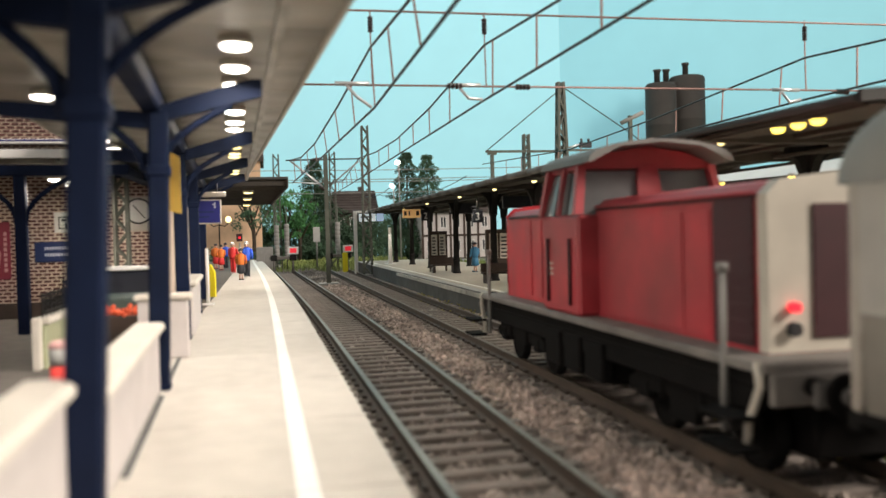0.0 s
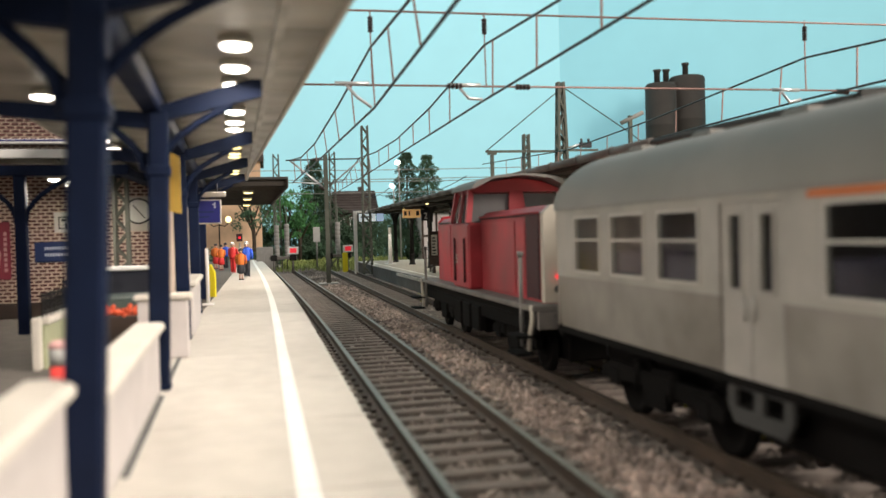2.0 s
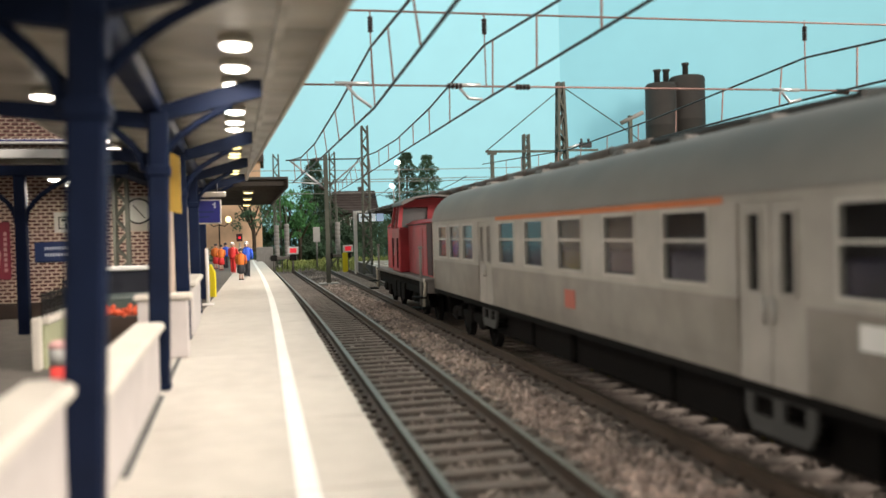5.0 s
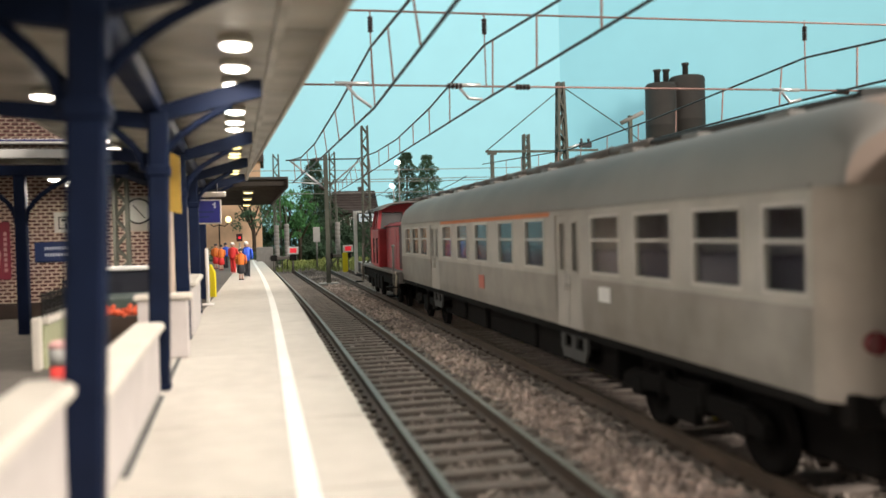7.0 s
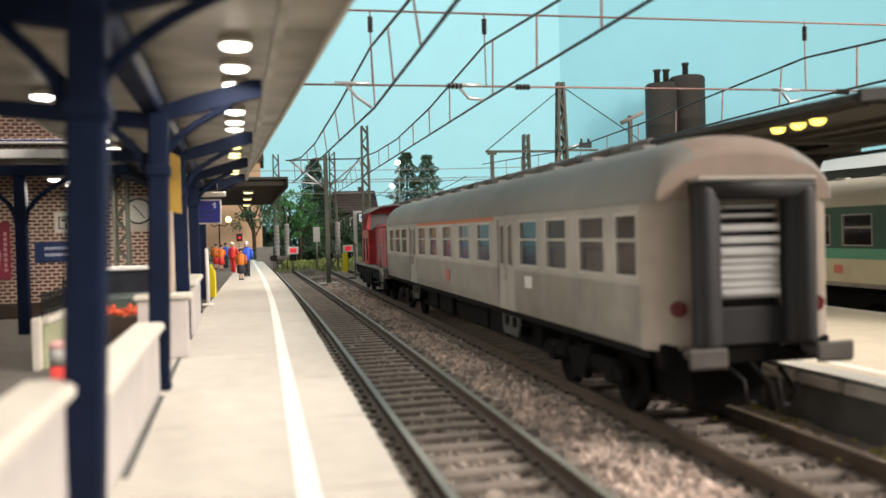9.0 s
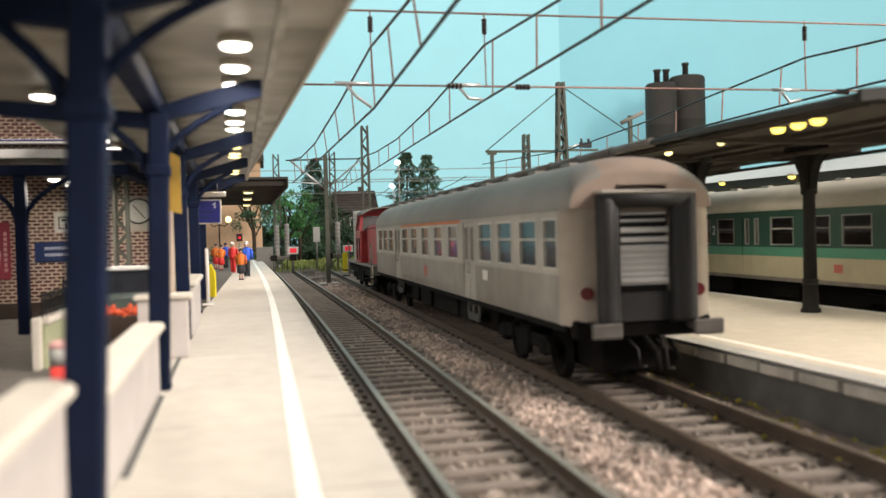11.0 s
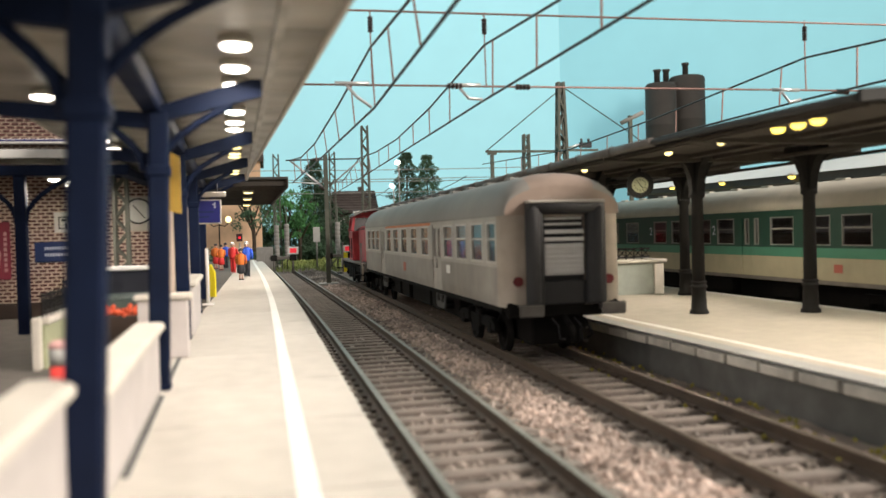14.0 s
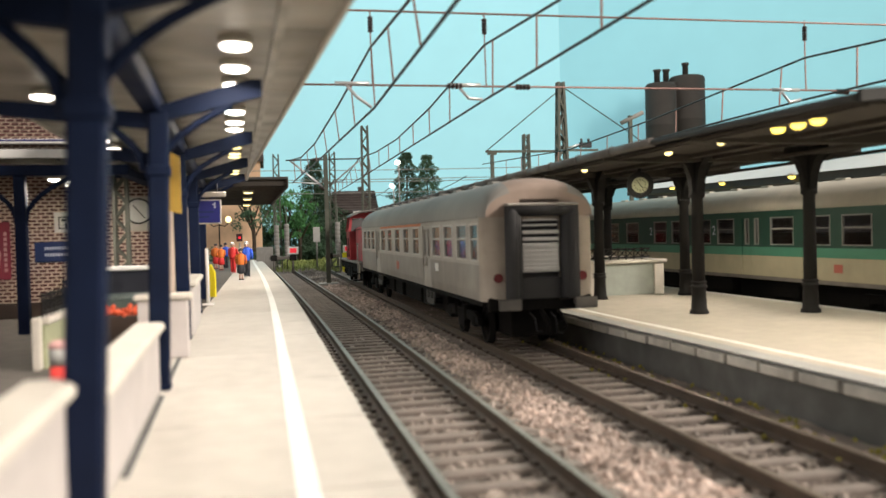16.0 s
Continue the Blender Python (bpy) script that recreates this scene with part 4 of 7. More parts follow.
        part("buffer_beam", box(B(), -1.3, 1.3, e - 0.05, e + 0.05, 0.85 + zo, zw - 0.05, 0.02), M["walkgrey"], c)
        b = B()
        tube(b, [(0, e, 0.95), (0, e - d * 0.5, 0.7), (0, e - d * 0.55, 0.45)], 0.06, 6)
        part("coupling", b, M["under"], c)
    for sgn in (-1, 1):
        b = B()
        x = sgn * (hx + 0.08)
        tube(b, [(x, 0.8, 3.05 + zo), (x, 5.1, 3.05 + zo)], 0.02, 5)
        part("hood_rail", b, M["red"], c)
    for u in (2.3, LL - 2.3):
        build_bogie(c, u, 2.1, 0.62, M["under"], 3.0)
    for sgn in (-1, 1):
        part("valance", box(B(), *sorted((sgn * 1.16, sgn * 1.24)), 0.5, LL - 0.5, 0.72 + zo, 1.0 + zo, 0.02), M["under"], c)
        for u in (4.7, 5.6, 6.5):
            part("equipment_box", box(B(), *sorted((sgn * 1.1, sgn * 1.3)), u - 0.35, u + 0.35, 0.35 + zo, 0.95 + zo, 0.03), M["under"], c)
    # added block between the wheels, keeps light from leaking under the locomotive
    part("drive_block", box(B(), -0.56, 0.56, 0.5, LL - 0.5, 0.26, 1.1, 0.03), M["under"], c, "black block between the wheels that stops light passing under")
    part("fuel_tank", box(B(), -1.15, 1.15, 4.4, 6.9, 0.4, 1.05, 0.08), M["under"], c)
    return c


coach = build_coach()
loco = build_loco()

# ---- the station side: canopies, posts, parapets, building ----
CX, CY, CR = -1.27, 8.0, 1.8


def canopy_xy(lx, ly):
    a = radians(CR)
    return CX + lx * math.cos(a) - ly * math.sin(a), CY + lx * math.sin(a) + ly * math.cos(a)


def disc_lamp(parent, x, y, z, r, material):
    d = r * (0.25 if r > 0.155 else 0.75)
    ring = part("lamp_rim", lathe(B(), [(r * 1.12, z + 0.0), (r * 1.12, z + 0.09), (r * 0.7, z + 0.12)], 18, c=(x, y)), M["cap"], parent)
    part("lamp_lens", lathe(B(), [(r * 0.3, z - d), (r * 0.65, z - d * 0.85), (r * 0.9, z - d * 0.5), (r, z - 0.002)], 18, c=(x, y)), material, ring, "glowing round lamp lens")


def build_near_canopy():
    c = thing("platform_canopy", CX, CY, 0, "long beige-soffited platform canopy on dark blue steel brackets", "station canopy", rz=CR)
    y0, y1, xl, xr, zs = -14.0, 23.4, -2.45, 2.14, 5.0
    b = B()
    prism(b, [(xl, zs + 0.02), (xr, zs + 0.02), (xr, zs + 0.30), (0, zs + 0.55), (xl, zs + 0.30)], "y", y0, y1)

    def narrowed(bm):
        """The outer edge draws in towards the far end."""
        for v in bm.verts:
            if v.co.x > 1.7:
                v.co.x = max(1.62, v.co.x - 0.0265 * v.co.y)
        return bm
    for v in b.verts:
        if v.co.x > 1.7:
            v.co.x -= 0.0265 * v.co.y
    part("roof", b, M["roofdark"], c, "grey felted roof")
    y = y0
    while y < y1 - 0.1:
        for x0, x1 in ((xl + 0.02, -0.02), (0.02, 1.52), (1.56, xr - 0.02)):
            part("soffit_panel", narrowed(box(B(), x0, x1, y + 0.012, min(y1, y + 1.86) - 0.012, zs - 0.03, zs + 0.018, 0.008)), M["soffit"], c)
        y += 1.87
    fb = box(B(), xr, xr + 0.06, y0, y1, zs - 0.06, zs + 0.34, 0.01)
    for v in fb.verts:
        v.co.x -= 0.0265 * v.co.y
    part("fascia", fb, M["fascia"], c, "pale fascia board")
    part("fascia", box(B(), xl - 0.06, xl, y0, y1, zs - 0.06, zs + 0.34, 0.01), M["fascia"], c)
    part("end_fascia", box(B(), xl, xr - 0.56, y1, y1 + 0.06, zs - 0.04, zs + 0.36, 0.01), M["fascia"], c)
    part("ridge_beam", box(B(), -0.13, 0.13, y0, y1, 4.42, 4.72, 0.03), M["blue"], c, "dark blue riveted beam")
    part("purlin", box(B(), 1.50, 1.60, y0, y1, 4.86, 4.965, 0.01), M["soffit"], c)
    part("purlin", box(B(), -1.25, -1.15, y0, y1, 4.86, 4.965, 0.01), M["blue"], c)
    for ly in (-7.4, -1.9, 3.4, 9.0, 14.6, 20.2):
        b = B()
        box(b, -0.13, 0.13, ly - 0.13, ly + 0.13, PLAT1, 4.42, 0.03)
        box(b, -0.15, 0.15, ly - 0.16, ly + 0.16, PLAT1, PLAT1 + 0.08, 0.02)
        box(b, -0.155, 0.155, ly - 0.155, ly + 0.155, 3.55, 3.70, 0.02)
        # two of the posts lean a little
        lean, foot = {3.4: (0.026, PLAT1), -1.9: (0.04, 2.2)}.get(ly, (0.0, 0.0))
        for v in b.verts:
            v.co.x += lean * (v.co.z - foot)
        post = part("post", b, M["blue"], c, "dark blue steel post")
        for sg, ext in ((1, 1.45), (-1, 2.0)):
            b = B()
            if sg > 0:
                prism(b, [(0, 4.24), (ext, 4.64), (ext, 4.87), (ext * 0.9, 4.87), (0, 4.46)], "y", ly - 0.07, ly + 0.07)
            else:
                prism(b, [(0, 4.18), (-ext, 4.36), (-ext, 4.87), (-ext * 0.94, 4.87), (-ext * 0.94, 4.54), (0, 4.40)], "y", ly - 0.07, ly + 0.07)
            part("bracket_arm", b, M["blue"], post)
            b = B()
            pts = []
            for i in range(7):
                t = i / 6
                pts.append((sg * (0.10 + 0.95 * t ** 1.5), ly, 3.62 + 0.90 * t ** 0.75))
            tube(b, pts, 0.055, 6)
            part("curved_brace", b, M["blue"], post)
    for trio in ((-4.2, -3.0, -1.9), (1.45, 2.7, 3.86), (6.4, 7.7, 8.7), (12.0, 13.5, 14.3), (18.9, 20.0), (22.0,)):
        for ly in trio:
            disc_lamp(c, 1.10, ly, 4.88, 0.17, M["lamp_white"] if ly < 11 else M["lamp_warm"])
    for ly in (4.9, 10.4, 11.9, 17.5):
        disc_lamp(c, -1.62, ly, 4.84, 0.17, M["lamp_white"])


def build_far_canopy():
    c = thing("platform_canopy", -1.4, 31.6, 0, "dark ribbed lower canopy continuing along the platform", "station canopy", rz=1.2)
    part("roof", box(B(), -2.4, 2.5, 0, 19, 4.92, 5.02, 0.01), M["roofdark"], c)
    part("fascia", box(B(), 2.44, 2.50, 0, 19, 4.60, 4.92, 0.01), M["brown"], c)
    y = 0.1
    while y < 18.9:
        part("rib", box(B(), -2.4, 2.44, y, y + 0.16, 4.68, 4.92, 0.01), M["underroof"], c)
        y += 0.95
    for y in (2.4, 8.0, 13.6):
        part("post", box(B(), -1.45, -1.21, y - 0.12, y + 0.12, PLAT1, 4.68, 0.02), M["blue"], c)
    for y in (3.6, 9.5, 17.0):
        disc_lamp(c, 1.02, y, 4.62, 0.20, M["lamp_warm"])


def parapet(x0, x1, y0, y1, ztop, label, rz=0.0):
    t = thing("parapet_wall", x0, y0, PLAT1, label, "low wall", "platform parapet walls", rz=rz)
    dx, dy, h = x1 - x0, y1 - y0, ztop - PLAT1
    part("wall", box(B(), 0, dx, 0, dy, 0, h - 0.12, 0.02), M["parapet"], t)
    part("coping", box(B(), -0.06, dx + 0.08, -0.04, dy + 0.04, h - 0.12, h, 0.035), M["cap"], t, "rounded cream coping")
    return t


def lattice_rail(parent, axis, a0, a1, c, z0, z1):
    """Dark iron rail: two bars and a row of crossed struts."""
    b = B()
    pt = (lambda u, z: (u, c, z)) if axis == "x" else (lambda u, z: (c, u, z))
    tube(b, [pt(a0, z0), pt(a1, z0)], 0.03, 5)
    tube(b, [pt(a0, z1), pt(a1, z1)], 0.03, 5)
    n = max(3, int(abs(a1 - a0) / 0.26))
    for i in range(n):
        u0, u1 = a0 + (a1 - a0) * i / n, a0 + (a1 - a0) * (i + 1) / n
        tube(b, [pt(u0, z0), pt(u1, z1)], 0.018, 4)
        tube(b, [pt(u1, z0), pt(u0, z1)], 0.018, 4)
        tube(b, [pt(u0, z0 - 0.1), pt(u0, z1 + 0.05)], 0.02, 4)
    part("iron_rail", b, M["black"], parent, "black lattice railing")


def build_stair_surround(x0, x1, y0, y1, base, h, panel, label):
    t = thing("stair_surround", x0, y0, base, label, "stair parapet")
    dx, dy = x1 - x0, y1 - y0
    for nm, q in (("wall", (dx - 0.14, dx, 0.1, dy)), ("wall", (0.14, dx - 0.14, dy - 0.14, dy))):
        part(nm, box(B(), *q, 0, h - 0.14, 0.01), panel, t)
    for px in (dx - 0.26,):
        part("pillar", box(B(), px + 0.08, px + 0.21, -0.06, 0.1, 0, h, 0.02), M["cap"], t, "white rendered end pillar")
    for q in ((dx - 0.2, dx + 0.04, 0.2, dy + 0.04), (0.2, dx - 0.2, dy - 0.2, dy + 0.04)):
        part("coping", box(B(), *q, h - 0.13, h - 0.02, 0.02), M["cap"], t)
    lattice_rail(t, "y", 0.25, dy, dx - 0.08, h + 0.06, h + 0.34)
    lattice_rail(t, "x", 0.1, dx - 0.1, dy - 0.08, h + 0.06, h + 0.34)


def build_brick_building():
    t = thing("wall_station", 0, 24.0, PLAT1 - 0.03, "patterned dark red brick station building with pale joints", "station building", kind="structure")
    part("wall", box(B(), -14, -2.6, 0.02, 9, 0, 8.5), M["mortar"], t, "pale mortar wall core")
    part("plinth", box(B(), -14, -2.56, -0.10, 0.02, 0, 0.42, 0.02), M["brown"], t, "dark plinth")
    verts, faces = [], []
    z, row = 0.46, 0
    while z < 7.6:
        x = -8.4 + (0.11 if row % 2 else 0.0)
        while x < -2.62:
            k = len(verts)
            x1, z1 = min(x + 0.168, -2.6), z + 0.056
            for yy in (-0.012, 0.03):
                verts += [(x * S, yy * S, z * S), (x1 * S, yy * S, z * S), (x1 * S, yy * S, z1 * S), (x * S, yy * S, z1 * S)]
            faces += [(k, k + 1, k + 2, k + 3), (k + 1, k + 5, k + 6, k + 2), (k + 4, k, k + 3, k + 7), (k + 3, k + 2, k + 6, k + 7), (k + 4, k + 5, k + 1, k)]
            x += 0.225
        z += 0.098
        row += 1
    me = bpy.data.meshes.new("bricks")
    me.from_pydata(verts, [], faces)
    me.materials.append(M["brick"])
    ob = part("bricks", me, None, t)
    tagged(ob, "dark red bricks with wide pale joints", kind="stuff")
    part("ledge", box(B(), -14, -2.5, -0.25, 0.02, 4.72, 4.86, 0.02), M["white"], t, "white ledge with a blue line")
    part("ledge_line", box(B(), -14, -2.5, -0.262, -0.25, 4.80, 4.84), M["signblue"], t)
    # canopy in front of the building
    c = thing("house_canopy", -9, 19.6, 0, "blue-beamed canopy in front of the brick station building", "station canopy")
    part("roof", box(B(), -3, 6.1, 0, 4.3, 4.62, 4.74, 0.01), M["roofdark"], c)
    part("fascia", box(B(), -3, 6.16, -0.06, 0, 4.60, 4.80, 0.01), M["white"], c)
    part("fascia", box(B(), 6.10, 6.16, 0, 4.3, 4.60, 4.80, 0.01), M["white"], c)
    part("front_beam", box(B(), -3, 6.1, 0.05, 0.25, 4.22, 4.46, 0.02), M["blue"], c)
    part("side_beam", box(B(), 5.85, 6.05, 0.25, 4.3, 4.22, 4.46, 0.02), M["blue"], c)
    for x0 in (-2.9, -0.4, 2.1):
        part("soffit_panel", box(B(), x0, x0 + 2.4, 0.26, 4.28, 4.50, 4.61, 0.01), M["soffit"], c)
    part("soffit_panel", box(B(), 4.6, 5.8, 0.26, 4.28, 4.50, 4.61, 0.01), M["soffit"], c)
    for x in (-0.4, 3.78):
        b = B()
        box(b, x - 0.12, x + 0.12, 0.05, 0.29, PLAT1 - 0.03, 4.22, 0.02)
        post = part("post", b, M["blue"], c)
        for sg in (-1, 1):
            b = B()
            tube(b, [(x + sg * (0.08 + 1.05 * (i / 6) ** 1.6), 0.16, 3.1 + 1.12 * (i / 6) ** 0.7) for i in range(7)], 0.06, 6)
            part("curved_brace", b, M["blue"], post)
    for x, y in ((4.42, 0.6), (4.62, 1.0), (4.80, 1.5), (4.35, 2.6), (1.5, 0.8)):
        disc_lamp(c, x, y, 4.16, 0.17, M["lamp_white"])
        part("lamp_stem", cyl(B(), (x, y, 4.26), (x, y, 4.50), 0.03, n=6), M["cap"], c)
    # things hung on the brick wall
    w = thing("poster", -6.95, 23.985, 1.75, "crimson wall poster with pale printing", "poster")
    part("sheet", box(B(), -0.45, 0.33, -0.05, 0, 0, 1.55, 0.01), M["poster"], w)
    part("print_shape", prism(B(), [(-0.4, 0.3), (0.05, 0.3), (0.1, 0.7), (-0.05, 1.2), (-0.4, 1.3)], "y", -0.056, -0.05), M["pink"], w)
    b = B()
    for i in range(8):
        box(b, 0.17, 0.25, -0.056, -0.05, 0.2 + i * 0.14, 0.30 + i * 0.14)
    part("lettering_bar", b, M["pink"], w)
    w = thing("platform_number_sign", -5.23, 23.985, 2.98, "white square sign with a black framed figure one", "sign")
    part("board", box(B(), -0.27, 0.27, -0.05, 0, 0, 0.56, 0.01), M["white"], w)
    b = B()
    for q in ((-0.16, -0.13, 0.1, 0.44), (0.13, 0.16, 0.1, 0.44), (-0.16, 0.16, 0.41, 0.44), (-0.16, -0.02, 0.1, 0.13)):
        box(b, q[0], q[1], -0.056, -0.05, q[2], q[3])
    box(b, -0.09, 0.10, -0.056, -0.05, 0.31, 0.37)
    box(b, 0.0, 0.05, -0.056, -0.05, 0.10, 0.26)
    part("figure", b, M["black"], w)
    w = thing("station_nameboard", -5.4, 23.985, 2.18, "navy nameboard with two lines of pale lettering", "sign")
    part("board", box(B(), -0.62, 0.62, -0.06, 0, 0, 0.56, 0.015), M["signnavy"], w)
    rnd = random.Random(3)
    for line in range(2):
        x = -0.36
        while x < 0.5:
            wd = rnd.uniform(0.03, 0.06)
            part("lettering_bar", box(B(), x, x + wd, -0.066, -0.06, 0.34 - line * 0.18, 0.42 - line * 0.18), M["bar"], w)
            x += wd + 0.02
    w = thing("wall_clock", -3.3, 23.985, 2.98, "round white wall clock on a pale panel", "clock")
    part("board", box(B(), -0.42, 0.40, -0.04, 0, 0, 0.95, 0.01), M["cap"], w)
    b = B()
    cyl(b, (0, -0.10, 0.55), (0, -0.04, 0.55), 0.34, n=28)
    part("dial", b, M["white"], w)
    b = B()
    for i in range(28):
        a0, a1 = 2 * math.pi * i / 28, 2 * math.pi * (i + 1) / 28
        tube(b, [(0.34 * math.cos(a0), -0.09, 0.55 + 0.34 * math.sin(a0)), (0.34 * math.cos(a1), -0.09, 0.55 + 0.34 * math.sin(a1))], 0.025, 5)
    part("rim", b, M["black"], w)
    b = B()
    tube(b, [(0, -0.11, 0.55), (-0.14, -0.11, 0.72)], 0.02, 4)
    tube(b, [(0, -0.11, 0.55), (0.17, -0.11, 0.35)], 0.014, 4)
    part("hand_pair", b, M["black"], w)


def lattice_mast(x, y, z0, h, wb, wt, label, rz=0.0, cat="catenary mast", bays=0):
    t = thing("lattice_mast", x, y, z0, label, cat, "lattice masts", rz=rz)
    n = bays or max(6, int(h / (wb * 1.05)))
    wid = lambda k: (wb + (wt - wb) * k) / 2
    for sx, sy in ((-1, -1), (1, -1), (1, 1), (-1, 1)):
        part("leg", tube(B(), [(sx * wid(0), sy * wid(0), 0), (sx * wid(1), sy * wid(1), h)], max(0.05, wb * 0.125), 4), M["mast"], t)
    b = B()
    for i in range(n):
        k0, k1 = i / n, (i + 1) / n
        w0, w1 = wid(k0), wid(k1)
        for s in (1, -1):
            a, c = (-1, 1) if i % 2 else (1, -1)
            tube(b, [(a * w0, s * w0, k0 * h), (c * w1, s * w1, k1 * h)], max(0.034, wb * 0.09), 4)
            tube(b, [(s * w0, a * w0, k0 * h), (s * w1, c * w1, k1 * h)], max(0.034, wb * 0.09), 4)
    part("lacing", b, M["mast"], t)
    part("footing", box(B(), -wb * 0.8, wb * 0.8, -wb * 0.8, wb * 0.8, -0.3, 0.08, 0.02), M["concrete"], t)
    return t



def figurine(x, y, z, rz, kinds, h, label, sack=None):
    """One plain moulded doll: legs or skirt, coat, arms and head in one mesh."""
    lower, upper, top = kinds
    k = h / 1.75
    b = B()
    if sack == "skirt":
        lathe(b, [(0.10 * k, 0.35 * k), (0.24 * k, 0.42 * k), (0.20 * k, 0.75 * k), (0.15 * k, 0.98 * k)], 9, 0)
        for sx in (-0.07, 0.07):
            cyl(b, (sx * k, 0, 0.02), (sx * k, 0, 0.40 * k), 0.045 * k, 0.055 * k, 7, 2)
    else:
        for sx in (-0.085, 0.085):
            cyl(b, (sx * k, 0, 0.0), (sx * k, 0, 0.86 * k), 0.075 * k, 0.10 * k, 7, 0)
    for sx in (-0.08, 0.08):
        box(b, (sx - 0.05) * k, (sx + 0.05) * k, -0.16 * k, 0.07 * k, 0, 0.07 * k, 0.01, 3)
    lathe(b, [(0.17 * k, 0.80 * k), (0.20 * k, 1.0 * k), (0.23 * k, 1.38 * k), (0.10 * k, 1.50 * k)], 9, 1)
    for sx in (-1, 1):
        tube(b, [(sx * 0.24 * k, 0, 1.40 * k), (sx * 0.29 * k, -0.03 * k, 1.12 * k), (sx * 0.24 * k, -0.14 * k, 0.92 * k)], 0.062 * k, 6, 1)
    lathe(b, [(0.05 * k, 1.48 * k), (0.095 * k, 1.55 * k), (0.115 * k, 1.64 * k), (0.08 * k, 1.73 * k), (0.02 * k, 1.76 * k)], 9, 2)
    lathe(b, [(0.118 * k, 1.63 * k), (0.12 * k, 1.70 * k), (0.07 * k, 1.78 * k), (0.02 * k, 1.79 * k)], 9, 3)
    return solo("toy_figurine", b, [M[lower], M[upper], M["skin"], M[top]], x, y, z, label, "figurine", "figurines on the platforms", rz=rz)


def build_platform_things():
    # parapets along the post line
    for y0, y1, lx in ((-3.0, 6.15, -0.14), (6.30, 11.24, 0.02)):
        x, z = canopy_xy(lx, y0 - CY)[0], (1.74 if lx < 0 else 1.62)
        parapet(x - 0.26, x, y0, y1, z, "white rendered parapet with a rounded cream coping", rz=CR)
    parapet(-2.05, -1.24, 14.3, 14.55, 1.80, "grey-white cross wall with a rounded coping")
    x = canopy_xy(0.17, 17.3 - CY)[0]
    parapet(x - 0.25, x, 17.4, 21.0, 1.84, "white rendered parapet beside the blue posts", rz=CR)
    build_stair_surround(-4.4, -3.42, 14.0, 19.4, PLAT1 - 0.03, 0.84, M["cream"], "cream stair enclosure with a black lattice railing")
    # litter bin
    t = thing("litter_bin", -2.34, 10.2, PLAT1 - 0.03, "red and white round litter bin", "bin")
    part("body", lathe(B(), [(0.09, 0), (0.10, 0.1), (0.105, 0.60)], 14), M["sigred"], t)
    part("band", lathe(B(), [(0.109, 0.60), (0.112, 0.80)], 14), M["concrete"], t)
    part("lid", lathe(B(), [(0.115, 0.80), (0.115, 0.85), (0.06, 0.89)], 14), M["pink"], t)
    # planter with red flowers
    t = thing("flower_planter", -2.42, 15.3, PLAT1 - 0.03, "dark trough planter filled with red flowers", "planter")
    part("trough", box(B(), -0.5, 0.5, -0.2, 0.2, 0, 0.72, 0.03), M["brown"], t)
    rnd = random.Random(9)
    b = B()
    for _ in range(90):
        c0 = Vector((rnd.uniform(-0.47, 0.47), rnd.uniform(-0.18, 0.18), rnd.uniform(0.72, 0.86)))
        r = bmesh.ops.create_icosphere(b, subdivisions=1, radius=rnd.uniform(0.03, 0.055))
        bmesh.ops.translate(b, vec=c0, verts=r["verts"])
    part("flowers", b, M["flower"], t, "dense small red blossoms")
    # parked car in the forecourt
    t = thing("parked_car", -3.05, 19.6, PLAT1 - 0.03, "grey-green parked car with a white roof", "car", rz=8)
    b = B()
    prism(b, [(-1.9, 0.32), (1.9, 0.32), (1.92, 0.72), (1.75, 0.86), (0.75, 0.92), (-1.2, 0.92), (-1.85, 0.84)], "x", -0.82, 0.82)
    bmesh.ops.bevel(b, geom=b.edges[:], offset=0.04, segments=2, affect="EDGES")
    body = part("body", b, M["tablegreen"], t)
    b = B()
    prism(b, [(-1.15, 0.92), (0.75, 0.92), (0.25, 1.38), (-0.75, 1.38)], "x", -0.70, 0.70)
    part("cabin", b, M["signdark"], body, "dark glazed cabin")
    part("roof", box(B(), -0.72, 0.72, -0.85, 0.35, 1.38, 1.46, 0.03), M["white"], body, "white roof")
    for sx in (-0.70, 0.70):
        for p0, p1 in (((-1.15, 0.92), (-0.75, 1.38)), ((0.75, 0.92), (0.25, 1.38)), ((-0.25, 0.92), (-0.25, 1.38))):
            part("pillar", tube(B(), [(sx, p0[0], p0[1]), (sx, p1[0], p1[1])], 0.035, 5), M["tablegreen"], body)
    part("bumper", box(B(), -0.8, 0.8, -1.98, -1.90, 0.42, 0.54, 0.02), M["alu"], t)
    for sx in (-0.6, 0.6):
        part("headlamp", cyl(B(), (sx, -1.95, 0.68), (sx, -1.88, 0.68), 0.1, n=12), M["lens_white"], t)
    for sx in (-0.74, 0.74):
        for yy in (-1.2, 1.2):
            w = part("wheel", cyl(B(), (sx - 0.09, yy, 0.3), (sx + 0.09, yy, 0.3), 0.3, n=18), M["rubber"], t)
            part("hub_cap", cyl(B(), (sx - 0.1, yy, 0.3), (sx + 0.1, yy, 0.3), 0.14, n=12), M["alu"], w)
    # lattice signal mast standing in the forecourt
    lattice_mast(-3.55, 22.6, PLAT1 - 0.03, 4.9, 0.34, 0.28, "olive-grey lattice mast beside the brick wall")
    # hanging golden sign
    t = thing("hanging_sign", *canopy_xy(-0.02, 7.3), 3.17, "narrow gold-coloured sign hanging under the canopy", "sign", rz=CR)
    b = B()
